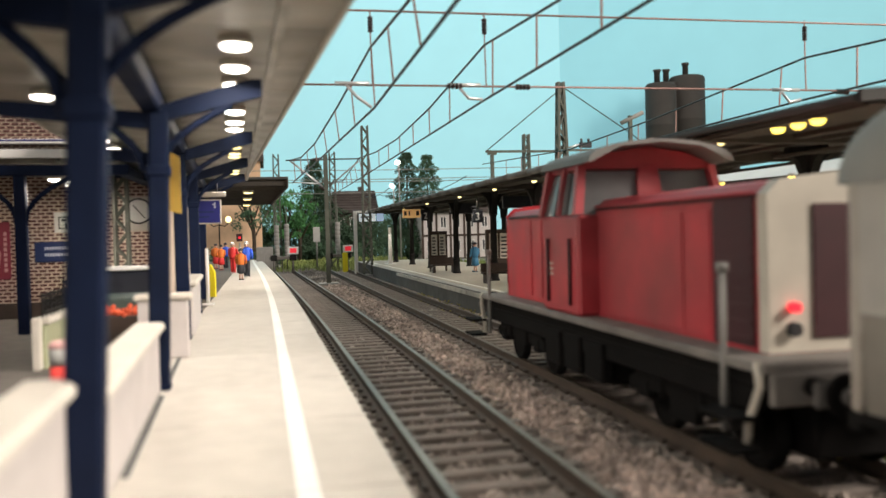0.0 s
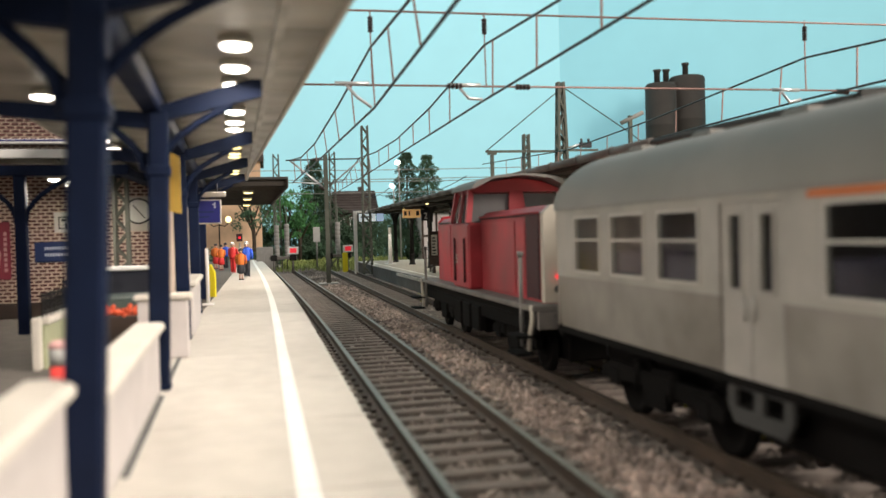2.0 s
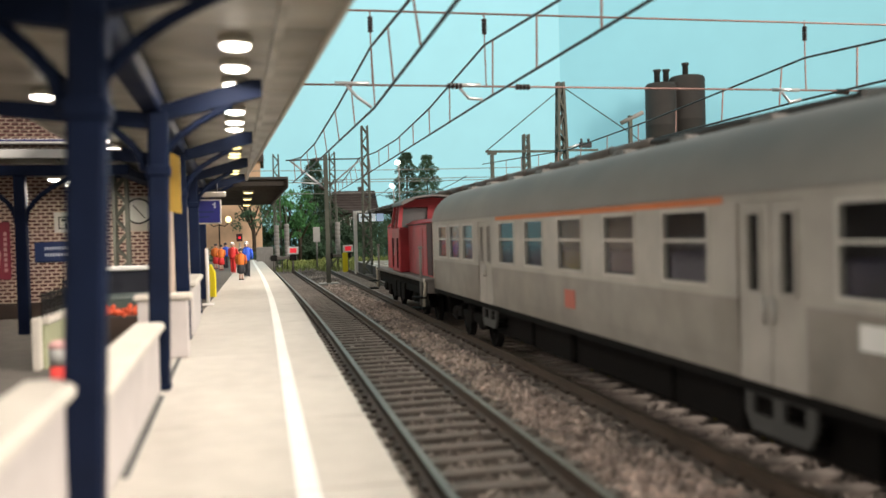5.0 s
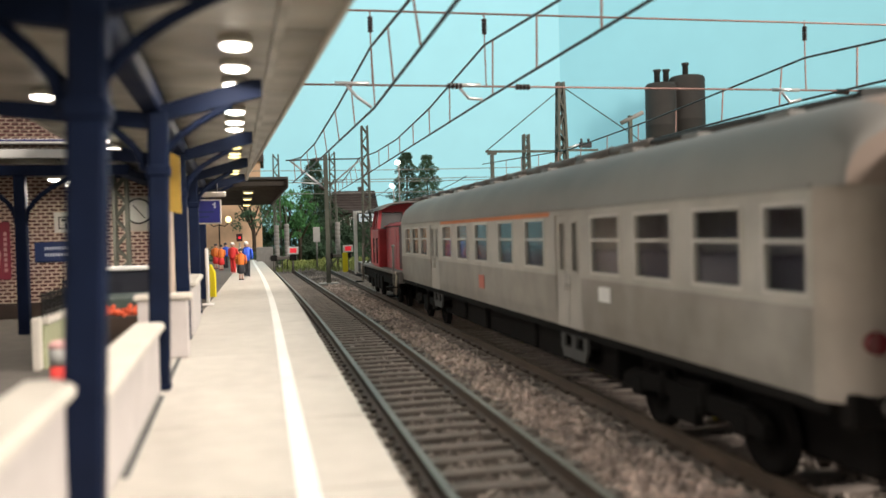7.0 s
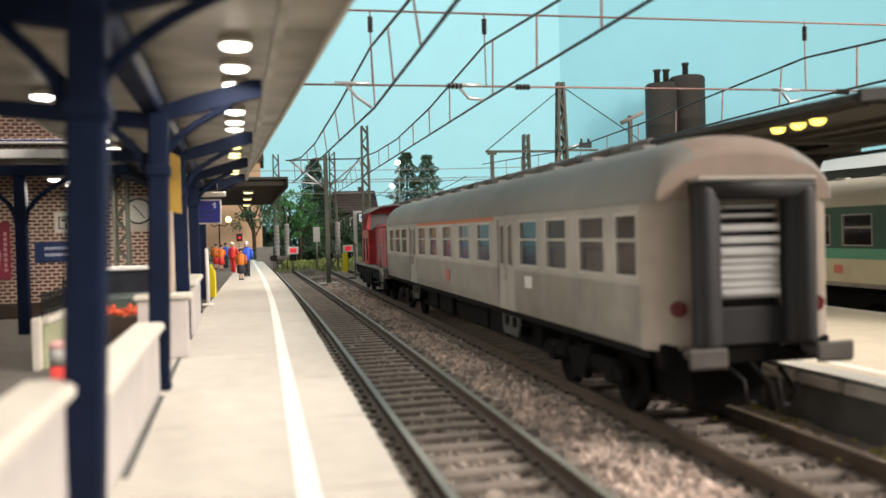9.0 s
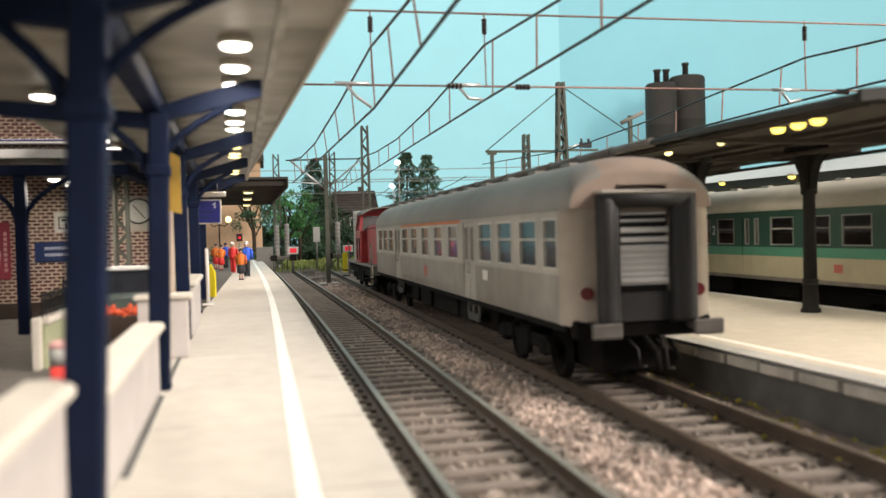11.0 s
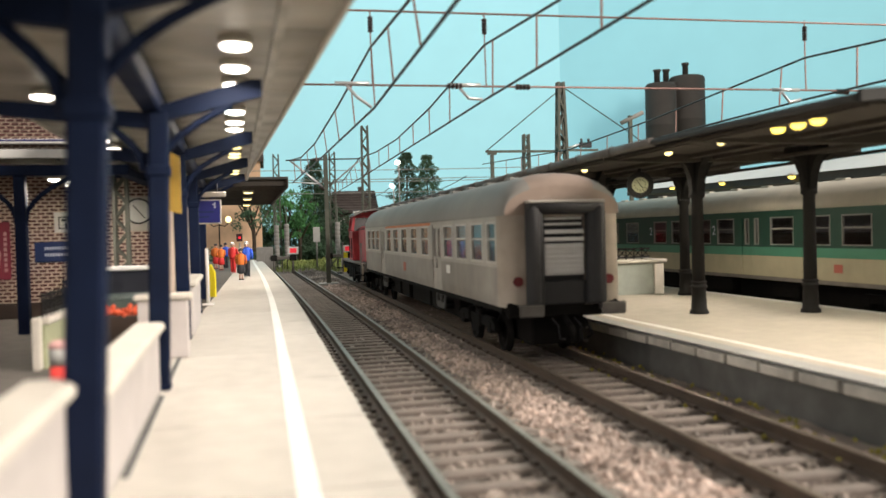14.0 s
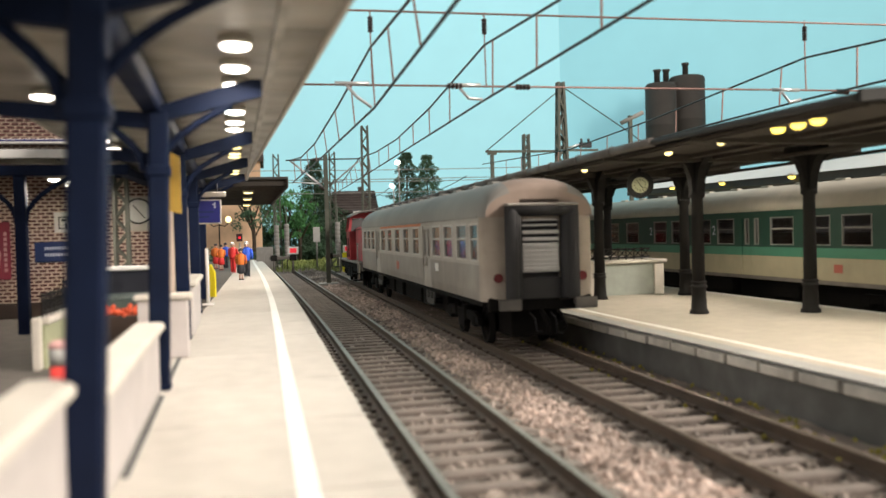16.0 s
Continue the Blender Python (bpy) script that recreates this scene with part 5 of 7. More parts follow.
    prism(b, [(-0.10, 0.06), (0.14, 0.0), (0.14, 1.02), (-0.10, 1.16)], "y", -0.05, 0.05)
    part("board", b, M["gold"], t)
    part("hanger", tube(B(), [(0, 0, 1.08), (0, 0, 1.25)], 0.03, 5), M["black"], t)
    # train destination board with its lamp
    bx, by = -1.62, 26.8
    t = thing("destination_board", bx, by, 3.18, "violet-blue destination board with a white rim and figure one", "sign")
    part("rim", box(B(), -0.42, 0.42, 0.0, 0.14, 0, 0.78, 0.02), M["cap"], t)
    part("board", box(B(), -0.40, 0.38, -0.012, 0.0, 0.04, 0.74), M["signblue"], t)
    b = B()
    box(b, 0.20, 0.25, -0.02, -0.012, 0.50, 0.68)
    box(b, 0.15, 0.20, -0.02, -0.012, 0.60, 0.64)
    part("figure", b, M["bar"], t)
    for z, x0, x1 in ((0.36, -0.3, 0.2), (0.20, -0.3, 0.05)):
        part("lettering_bar", box(B(), x0, x1, -0.018, -0.012, z, z + 0.05), M["signnavy"], t)
    for sx in (-0.3, 0.3):
        part("hanger", tube(B(), [(sx, 0.07, 0.78), (sx, 0.07, 1.30)], 0.025, 5), M["black"], t)
    part("light_bar", box(B(), -0.25, 0.58, -0.10, 0.12, 0.86, 1.02, 0.03), M["cap"], t, "pale lamp box above the board")
    # yellow board and white post
    t = thing("yellow_notice_board", -1.72, 29.0, PLAT1, "bright yellow timetable board on a foot", "notice board", rz=-25)
    part("board", prism(B(), [(-0.42, 0.0), (0.17, 0.0), (0.17, 0.85), (0.02, 1.12), (-0.42, 1.12)], "y", -0.05, 0.05), M["yellow"], t)
    t = thing("white_post", -1.60, 25.4, PLAT1, "slim white post on a square foot", "post")
    part("shaft", cyl(B(), (0, 0, 0.06), (0, 0, 1.72), 0.06, 0.05, 10), M["white"], t)
    part("foot", box(B(), -0.17, 0.17, -0.17, 0.17, 0, 0.06, 0.015), M["white"], t)
    # figurines
    figurine(-0.96, 39.9, PLAT1, 170, ("dkcloth", "orcloth", "dkcloth"), 1.50, "toy figurine in a painted orange jacket", "skirt")
    figurine(-0.74, 42.9, PLAT1, 160, ("dkcloth", "blcloth", "white"), 1.80, "toy figurine in a painted blue coat")
    figurine(-1.60, 48.5, PLAT1, 150, ("rdcloth", "rdcloth", "white"), 1.75, "toy figurine in painted red clothes")
    figurine(-2.5, 53.5, PLAT1, 200, ("rdcloth", "orcloth", "dkcloth"), 1.60, "toy figurine in an orange coat and red skirt", "skirt")
    figurine(-2.35, 57.0, PLAT1, 190, ("dkcloth", "blcloth", "dkcloth"), 1.70, "toy figurine in a dark blue coat")
    figurine(-2.95, 56.0, PLAT1, 170, ("rdcloth", "orcloth", "dkcloth"), 1.65, "toy figurine in an orange coat and red skirt", "skirt")


build_near_canopy()
build_far_canopy()
build_brick_building()
build_platform_things()

# ---- the island platform: columns, canopy, furniture ----


def figure_mesh(text, size, material):
    cu = bpy.data.curves.new("figure", "FONT")
    cu.body, cu.size, cu.align_x = text, size * S, "CENTER"
    cu.extrude = 0.004 * S
    tmp = bpy.data.objects.new("figure", cu)
    scene.collection.objects.link(tmp)
    me = bpy.data.meshes.new_from_object(tmp.evaluated_get(bpy.context.evaluated_depsgraph_get()))
    bpy.data.objects.remove(tmp)
    me.materials.clear()
    me.materials.append(material)
    return me


def build_column(x, y):
    t = thing("canopy_column", x, y, PLAT2, "black cast-iron column with a flared head", "column", "island canopy columns")
    part("base", lathe(B(), [(0.245, 0), (0.24, 0.07), (0.20, 0.12), (0.175, 0.66), (0.215, 0.68), (0.215, 0.72), (0.18, 0.74), (0.18, 0.78), (0.21, 0.79), (0.205, 0.83), (0.17, 0.84)], 12), M["black"], t)
    b = lathe(B(), [(0.165, 0.84), (0.145, 2.95), (0.20, 3.0), (0.20, 3.1), (0.16, 3.15), (0.17, 3.9)], 12)
    part("shaft", b, M["black"], t)
    prof = [(-0.17, 3.05), (0.17, 3.05), (0.20, 3.45), (0.34, 3.78), (0.62, 4.02), (0.62, 4.16), (-0.62, 4.16), (-0.62, 4.02), (-0.34, 3.78), (-0.20, 3.45)]
    part("bracket", prism(B(), prof, "y", -0.10, 0.10), M["black"], t)
    part("bracket", prism(B(), prof, "x", -0.098, 0.098), M["black"], t)
    return t


def build_island_canopy():
    c = thing("island_canopy", 0, 0, 0, "dark timber island canopy with a grey felt roof and gutters", "station canopy")
    y0, y1 = 10.0, 66.5
    b = B()
    prof, ym = [(8.05, 4.46), (8.05, 4.56), (11.9, 4.86), (15.7, 5.0), (15.7, 4.9), (11.9, 4.80)], 15.5
    prism(b, prof, "y", ym, y1)
    prism(b, [(x + 0.34 * (x < 9), z) for x, z in prof], "y", y0, ym)
    # the end bay tapers back towards the rest of the eaves
    for v in b.verts:
        if abs(v.co.y - ym) < 0.01 and abs(v.co.x - 8.39) < 0.01:
            v.co.x = 8.05
    part("roof", b, M["roofdark"], c, "grey felt roof")
    for x0, x1, z in ((8.45, 9.4, 4.43), (9.42, 10.62, 4.52), (10.64, 11.84, 4.60), (11.9, 13.1, 4.66), (13.12, 14.32, 4.72), (14.34, 15.5, 4.78)):
        y = y0 + 0.1
        while y < y1 - 1:
            part("ceiling_board", box(B(), x0, x1, y, y + 5.5, z - 0.02, z + 0.02), M["underroof"], c)
            y += 5.55
    b = B()
    y = ym
    while y < y1:
        cyl(b, (8.02, y, 4.48), (8.02, y + 1.97, 4.48), 0.10, n=10)
        cyl(b, (8.02, y + 1.95, 4.48), (8.02, y + 2.0, 4.48), 0.125, n=10)
        y += 2.0
    part("gutter", b, M["walkgrey"], c, "grey round gutter along the eaves")
    part("gutter", cyl(B(), (8.03, ym, 4.48), (8.37, y0, 4.48), 0.06, n=10), M["roofdark"], c)
    part("gutter", cyl(B(), (15.74, y0, 4.96), (15.74, y1, 4.96), 0.09, n=10), M["grey"], c)
    part("end_board", prism(B(), [(8.39, 4.42), (8.39, 4.60), (11.9, 4.90), (15.7, 5.04), (15.7, 4.88), (11.9, 4.74)], "y", y0 - 0.08, y0), M["roofdark"], c)
    for x in (10.6, 13.5):
        part("beam", box(B(), x - 0.13, x + 0.13, y0 + 0.2, y1 - 0.2, 4.40, 4.52, 0.01), M["underroof"], c)
    for y in (14.4, 18.5, 24.0, 29.8, 35.6, 43.3, 51.6, 58.5, 64.4):
        b = B()
        prism(b, [(8.2, 4.36), (9.6, 4.32), (14.4, 4.32), (15.5, 4.5), (15.5, 4.64), (8.2, 4.42)], "y", y - 0.12, y + 0.12)
        part("cross_beam", b, M["underroof"], c)
    for x in (8.62, 11.2, 12.9, 14.7):
        part("stringer", box(B(), x - 0.06, x + 0.06, y0 + 0.1, y1 - 0.1, 4.37, 4.45, 0.01), M["underroof"], c)
    for x, y, k in ((9.36, 13.33, 0), (9.34, 12.72, 0), (9.31, 12.16, 0), (9.52, 15.49, 1), (9.47, 17.68, 1), (9.45, 22.75, 1), (9.5, 27.5, 1), (9.5, 32.5, 1), (9.6, 39.0, 1), (9.6, 47.0, 1), (9.6, 55.0, 1)):
        disc_lamp(c, 0.02 + 0.962 * x, 0.955 * y, 4.40, 0.125 if k == 0 else 0.09, M["lamp_yellow"] if k == 0 else M["lamp_warm"])
    for x, y in ((10.94, 18.8), (10.5, 24.0), (10.45, 29.8), (10.38, 35.5), (10.5, 43.3), (10.75, 51.4), (10.8, 58.3), (10.6, 64.4), (13.5, 17.85), (13.6, 24.2), (13.5, 30.0), (13.5, 36.6), (13.5, 44.0), (13.5, 52.0)):
        build_column(x, y)


def closed_surround(x0, x1, y0, y1, base, h):
    t = thing("stair_surround", x0, y0, base, "grey-green walled stair head with a white corner pillar and black railing", "stair parapet")
    dx, dy = x1 - x0, y1 - y0
    for q in ((0.0, dx, 0, 0.16), (0, 0.16, 0.16, dy), (dx - 0.16, dx, 0.16, dy)):
        part("wall", box(B(), *q, 0, h - 0.12, 0.01), M["greypanel"], t)
    for px in (-0.05, dx - 0.32):
        part("pillar", box(B(), px, px + 0.36, -0.06, 0.28, 0, h - 0.12, 0.025), M["cap"], t, "white rendered corner pillar")
    part("coping", box(B(), -0.12, dx + 0.14, -0.12, 0.3, h - 0.12, h, 0.03), M["cap"], t)
    part("coping", box(B(), -0.1, 0.24, 0.3, dy, h - 0.12, h, 0.03), M["cap"], t)
    part("coping", box(B(), dx - 0.24, dx + 0.1, 0.3, dy, h - 0.12, h, 0.03), M["cap"], t)
    lattice_rail(t, "x", 0.0, dx - 0.4, 0.1, h + 0.08, h + 0.36)
    lattice_rail(t, "y", 0.1, dy, 0.06, h + 0.08, h + 0.36)


def build_island_things():
    closed_surround(10.5, 13.2, 25.0, 33.5, PLAT2, 1.18)
    t = thing("platform_clock", 10.66, 21.4, 3.55, "round black double-faced clock with a cream dial", "clock", rz=-25)
    part("case", cyl(B(), (0, -0.09, 0.37), (0, 0.12, 0.37), 0.38, n=28), M["black"], t)
    part("dial", cyl(B(), (0, -0.11, 0.37), (0, -0.088, 0.37), 0.225, n=28), M["cream"], t, "cream dial")
    b = B()
    for i in range(12):
        a = i * math.pi / 6
        box(b, -0.012, 0.012, -0.116, -0.11, 0.135, 0.18, m=Matrix.Translation((0, 0, 0.37)) @ Matrix.Rotation(a, 4, "Y"))
    part("hour_marks", b, M["black"], t)
    b = B()
    tube(b, [(0, -0.118, 0.37), (-0.06, -0.118, 0.47)], 0.014, 4)
    tube(b, [(0, -0.118, 0.37), (0.09, -0.118, 0.28)], 0.014, 4)
    part("hand_pair", b, M["black"], t)
    part("hanger", tube(B(), [(0, 0.02, 0.68), (0, 0.02, 0.98)], 0.05, 6), M["black"], t)
    # advertisement cases with posters, and benches
    for x, y, w in ((10.1, 46.2, 0.55), (11.15, 37.4, 0.62)):
        t = thing("poster_case", x, y, PLAT2, "dark brown glazed poster case standing on the platform", "poster case", "poster cases")
        part("case", box(B(), -w, w, -0.12, 0.12, 0.55, 2.35, 0.02), M["brown"], t)
        for sx in (-w + 0.08, w - 0.08):
            part("leg", box(B(), sx - 0.05, sx + 0.05, -0.06, 0.06, 0, 0.55), M["brown"], t)
        for x0, x1 in ((-w + 0.14, -0.06), (0.06, w - 0.12)):
            s = part("poster", box(B(), x0, x1, -0.13, -0.12, 0.95, 2.15), M["cap"], t, "pale printed poster")
            rnd = random.Random(int(x * 10))
            for i in range(6):
                z = 1.02 + i * 0.18
                part("print_bar", box(B(), x0 + 0.05, x1 - 0.05 - rnd.random() * 0.1, -0.136, -0.13, z, z + 0.08), M["signdark"], s)
    for x, y in ((10.0, 44.4), (10.05, 33.9)):
        t = thing("platform_bench", x, y, PLAT2, "long dark brown wooden platform bench", "bench", "platform benches")
        part("seat", box(B(), -0.7, 0.7, -0.25, 0.25, 0.40, 0.48, 0.02), M["brown"], t)
        part("backrest", box(B(), -0.7, 0.7, 0.2, 0.26, 0.48, 0.86, 0.02), M["brown"], t)
        for sx in (-0.55, 0.55):
            part("leg", box(B(), sx - 0.05, sx + 0.05, -0.22, 0.22, 0, 0.40), M["brown"], t)
    # hanging signs
    for x, y, fig in ((9.5, 46.6, "2"), (10.1, 37.2, "3")):
        t = thing("platform_number_sign", x, y, 3.15 if fig == "3" else 3.45, "small dark hanging sign with a white figure " + ("two" if fig == "2" else "three"), "sign", "hanging platform numbers")
        part("board", box(B(), -0.26, 0.26, -0.03, 0.03, 0, 0.62, 0.01), M["signdark"], t)
        part("figure", figure_mesh(fig, 0.50, M["white"]), None, t, at=P(0, -0.036, 0.12, 90, 0, 0))
        part("hanger", tube(B(), [(0, 0, 0.6), (0, 0, 4.46 - (3.15 if fig == "3" else 3.45))], 0.03, 5), M["black"], t)
    for x, y, w in ((11.5, 45.2, 0.85), (12.1, 36.2, 1.05)):
        t = thing("display_board", x, y, 3.78, "dark hanging departure display under the canopy", "sign", "departure displays")
        part("case", box(B(), -w, w, -0.12, 0.12, 0, 0.62, 0.02), M["signdark"], t)
        for i in range(2):
            part("lettering_bar", box(B(), w - 0.45, w - 0.2, -0.13, -0.12, 0.16 + i * 0.2, 0.22 + i * 0.2), M["bar"], t)
        part("hanger", box(B(), -0.05, 0.05, -0.05, 0.05, 0.62, 0.70), M["black"], t)
    t = thing("lit_advertisement", 9.75, 52.5, 3.75, "amber-lit hanging advertisement board", "sign")
    part("board", box(B(), -0.6, 0.6, -0.08, 0.08, 0, 0.56, 0.02), lit("amber_panel", (0.80, 0.46, 0.18), 0.3), t)
    part("hanger", box(B(), -0.04, 0.04, -0.04, 0.04, 0.6, 0.72), M["black"], t)
    b = B()
    for i, (x, w) in enumerate(((-0.5, 0.16), (-0.2, 0.1), (0.3, 0.2))):
        box(b, x, x + w, -0.09, -0.08, 0.15, 0.45)
    part("print_bar", b, M["brown"], t)
    figurine(11.75, 44.0, PLAT2, 200, ("ltblue", "ltblue", "dkcloth"), 1.65, "toy figurine in a long pale blue coat", "skirt")
    t = thing("ticket_pillar", 9.45, 60.0, PLAT2, "white slim ticket pillar on the platform", "pillar")
    part("shaft", cyl(B(), (0, 0, 0.05), (0, 0, 2.3), 0.17, 0.11, 10), M["white"], t)
    part("top", box(B(), -0.1, 0.1, -0.1, 0.1, 2.3, 2.75, 0.02), M["cap"], t)
    part("foot", box(B(), -0.4, 0.4, -0.25, 0.25, 0, 0.06, 0.01), M["white"], t)
    # white portal with displays at the platform end
    t = thing("sign_portal", 7.0, 61.0, -0.2, "white portal frame carrying a pale blue display", "sign")
    part("upright", box(B(), -0.13, 0.13, -0.13, 0.13, 0, 4.72, 0.02), M["white"], t)
    part("crossbar", box(B(), -0.1, 1.95, -0.07, 0.07, 4.60, 4.74, 0.02), M["white"], t)
    part("display", box(B(), 0.3, 1.55, -0.10, 0.10, 3.92, 4.5, 0.02), lit("pale_display", (0.72, 0.80, 0.84), 0.45), t, "pale lit display with grey lettering")
    part("display", box(B(), 1.65, 2.15, -0.10, 0.10, 3.92, 4.5, 0.02), lit("blue_display", (0.45, 0.58, 0.82), 0.45), t)
    part("lettering_bar", box(B(), 0.4, 1.3, -0.108, -0.10, 4.2, 4.32), M["grey"], t)


def build_green_coach():
    c = thing("green_coach", 17.45, 14.0, -0.1, "bottle-green and ivory passenger coach with a mint stripe", "railway coach")
    L, zo, w = 27.0, 0.10, 1.42
    wins = [(2.5, 3.6), (4.65, 5.8), (6.3, 7.3), (7.95, 9.1), (11.15, 12.2), (12.65, 13.95), (14.4, 15.5), (15.95, 17.0), (18.4, 19.6), (20.4, 21.4), (22.2, 23.2), (24.0, 25.0)]
    dz = (9.6, 10.7)
    z0, z1 = 2.05 + zo, 2.92 + zo
    us = sorted({0.0, L, *[q for p in wins for q in p], *dz})
    for sgn in (-1, 1):
        for nm, zs, holes, m, lab in (("ivory_side_panel", [1.02 + zo, 1.68 + zo], [], M["ivory"], ""), ("mint_side_stripe", [1.68 + zo, 1.97 + zo], [], M["mint"], "mint green stripe"), ("green_side_panel", [1.97 + zo, z0, z1, 3.14 + zo], [(*p, z0, z1) for p in wins], M["green"], "")):
            b = B()
            panel_with_holes(b, us, zs, holes + [(*dz, 1.02 + zo, 2.99 + zo)], lambda u, z, d: (sgn * (w - d), u, z), 0.06)
            part(nm, b, m, c, lab)
        for p in wins:
            window_unit(c, sgn * w, *p, z0, z1, sgn, M["grey"], f=0.024)
        for k in (0, 1):
            u0, u1 = (dz[0] + 0.02, 10.14) if k == 0 else (10.16, dz[1] - 0.02)
            for zz0, zz1, m in ((1.02 + zo, 1.68 + zo, M["ivory"]), (1.68 + zo, 1.97 + zo, M["mint"])):
                part("door_panel", box(B(), *sorted((sgn * (w - 0.08), sgn * (w - 0.03))), u0, u1, zz0, zz1), m, c)
            b = B()
            panel_with_holes(b, [u0, u0 + 0.16, u1 - 0.16, u1], [1.97 + zo, z0, z1, 3.14 + zo], [(u0 + 0.16, u1 - 0.16, z0, z1)], lambda u, z, d: (sgn * (w - 0.03 - d), u, z), 0.05)
            d = part("door", b, M["green"], c, "folding door leaf with a narrow window")
            window_unit(d, sgn * (w - 0.02), u0 + 0.15, u1 - 0.15, z0, z1, sgn, M["grey"], bar=False, f=0.03)
        part("logo_patch", box(B(), *sorted((sgn * (w + 0.001), sgn * (w + 0.012))), 5.8, 6.15, 1.26 + zo, 1.50 + zo), M["logo"], c, "faded red rectangular emblem")
        part("sole_bar", box(B(), *sorted((sgn * (w - 0.08), sgn * (w - 0.01))), 0.1, L - 0.1, 0.90 + zo, 1.02 + zo), M["walkgrey"], c)
        for u in (12.42, 17.25):
            part("class_figure", figure_mesh("2", 0.46, M["bar"]), None, c, "pale class figure two", at=P(sgn * (w + 0.006), u, 2.38 + zo, 90, 0, 90 * sgn))
    b = B()
    prof = []
    for i in range(17):
        a = math.pi * i / 16
        e = 2 / 2.3
        prof.append((-1.44 * math.copysign(abs(math.cos(a)) ** e, math.cos(a)), 3.14 + zo + 0.86 * abs(math.sin(a)) ** e))
    prism(b, prof, "y", 0, L)
    for f in b.faces:
        f.smooth = len(f.verts) == 4
    part("roof", b, M["ivoryroof"], c, "pale ivory-grey rounded roof")
    for i in range(14):
        for sx in (-0.42, 0.42):
            part("roof_vent", box(B(), sx - 0.12, sx + 0.12, 1.2 + i * 1.85, 1.65 + i * 1.85, 3.90 + zo, 4.03 + zo, 0.03), M["ivoryroof"], c)
    for y in (0.0, L - 0.08):
        part("end_wall", box(B(), -w + 0.01, w - 0.01, y, y + 0.08, 1.02 + zo, 3.2 + zo), M["green"], c)
    part("floor", box(B(), -1.3, 1.3, 0.1, L - 0.1, 1.05 + zo, 1.15 + zo), M["interior"], c)
    part("corridor_wall", box(B(), -0.03, 0.03, 0.2, L - 0.2, 1.15 + zo, 3.3 + zo), M["interior"], c)
    for p0, p1 in wins:
        for k in (-0.75, 0.75):
            part("seat_back", box(B(), -1.25, 1.25, (p0 + p1) / 2 + k - 0.08, (p0 + p1) / 2 + k + 0.08, 1.15 + zo, 2.42 + zo, 0.03), M["brown"], c)
    for u in (4.0, L - 4.0):
        build_bogie(c, u, 2.5, 0.62, M["under"], 3.4)
    part("underframe", box(B(), -0.9, 0.9, 0.3, L - 0.3, 0.16, 1.04 + zo, 0.03), M["under"], c, "black underframe")
    for u0, u1 in ((8.0, 9.4), (11.6, 13.8), (15.5, 17.6)):
        part("underfloor_box", box(B(), -1.2, 1.2, u0, u1, 0.42, 0.98, 0.04), M["under"], c)


def build_third_canopy():
    dx, dy = 25.0 - 18.9, 49.5 - 21.6
    rz = -math.degrees(math.atan2(dx, dy))
    t = thing("far_canopy", 18.9, 21.6, 0, "far canopy with a white fascia, dark underside and amber lamps", "station canopy", rz=rz)
    rise = lambda y: 4.64 + 0.0276 * y
    for nm, x0, x1, za, zb, m in (("eave_slope", 0, 0.1, -0.2, 0.36, "white"), ("roof", 1.76, 5.5, 0.12, 0.30, "roofdark"), ("underside", 0.1, 5.5, -0.5, -0.205, "underroof")):
        b = prism(B(), [(-12, rise(-12) + za), (34, rise(34) + za), (34, rise(34) + zb), (-12, rise(-12) + zb)], "x", x0, x1)
        if nm == "eave_slope":
            # white fascia leaned far back, so its shape catches light from above
            for v in b.verts:
                v.co.x += 1.6 * (v.co.z > rise(v.co.y) + 0.14)
        part(nm, b, M[m], t)
    for y in (-6, 0, 6, 12, 18, 24, 30):
        part("post", box(B(), 2.6, 2.8, y - 0.1, y + 0.1, -0.45, rise(y) - 0.3), M["black"], t)
    for y in (-1.0, 6.3, 14.0, 22.3):
        disc_lamp(t, 0.0, y, rise(y) - 0.26, 0.15, M["lamp_yellow"])
    t2 = thing("far_platform", 21, 6, -0.45, "far pale platform beyond the green coach", "platform", kind="structure", rz=rz)
    part("deck", box(B(), 0, 5, -8, 50, 0, 0.9), M["platform2"], t2)


# ---- overhead line ----


def wire_obj(name, pts, r, material, label, cat="overhead wire", group="overhead wires"):
    return solo(name, tube(B(), pts, r, 5), material, 0, 0, 0, label, cat, group)


def insulator(b, p0, p1, r=0.085, n=5):
    p0, p1 = Vector(p0), Vector(p1)
    cyl(b, p0, p1, r * 0.5, n=8)
    for i in range(n):
        q = p0.lerp(p1, (i + 0.5) / n)
        d = (p1 - p0).normalized() * (p1 - p0).length * 0.3 / n
        cyl(b, q - d, q + d, r, n=10)


def sag(p, q, drop, n=10):
    p, q = Vector(p), Vector(q)
    out = []
    for i in range(n + 1):
        k = i / n
        v = p.lerp(q, k)
        v.z -= drop * 4 * k * (1 - k)
        out.append(tuple(v))
    return out


def z_at(pts, y):
    for a, b in zip(pts, pts[1:]):
        if min(a[1], b[1]) <= y <= max(a[1], b[1]):
            k = (y - a[1]) / (b[1] - a[1])
            return tuple(Vector(a).lerp(Vector(b), k))
    return None


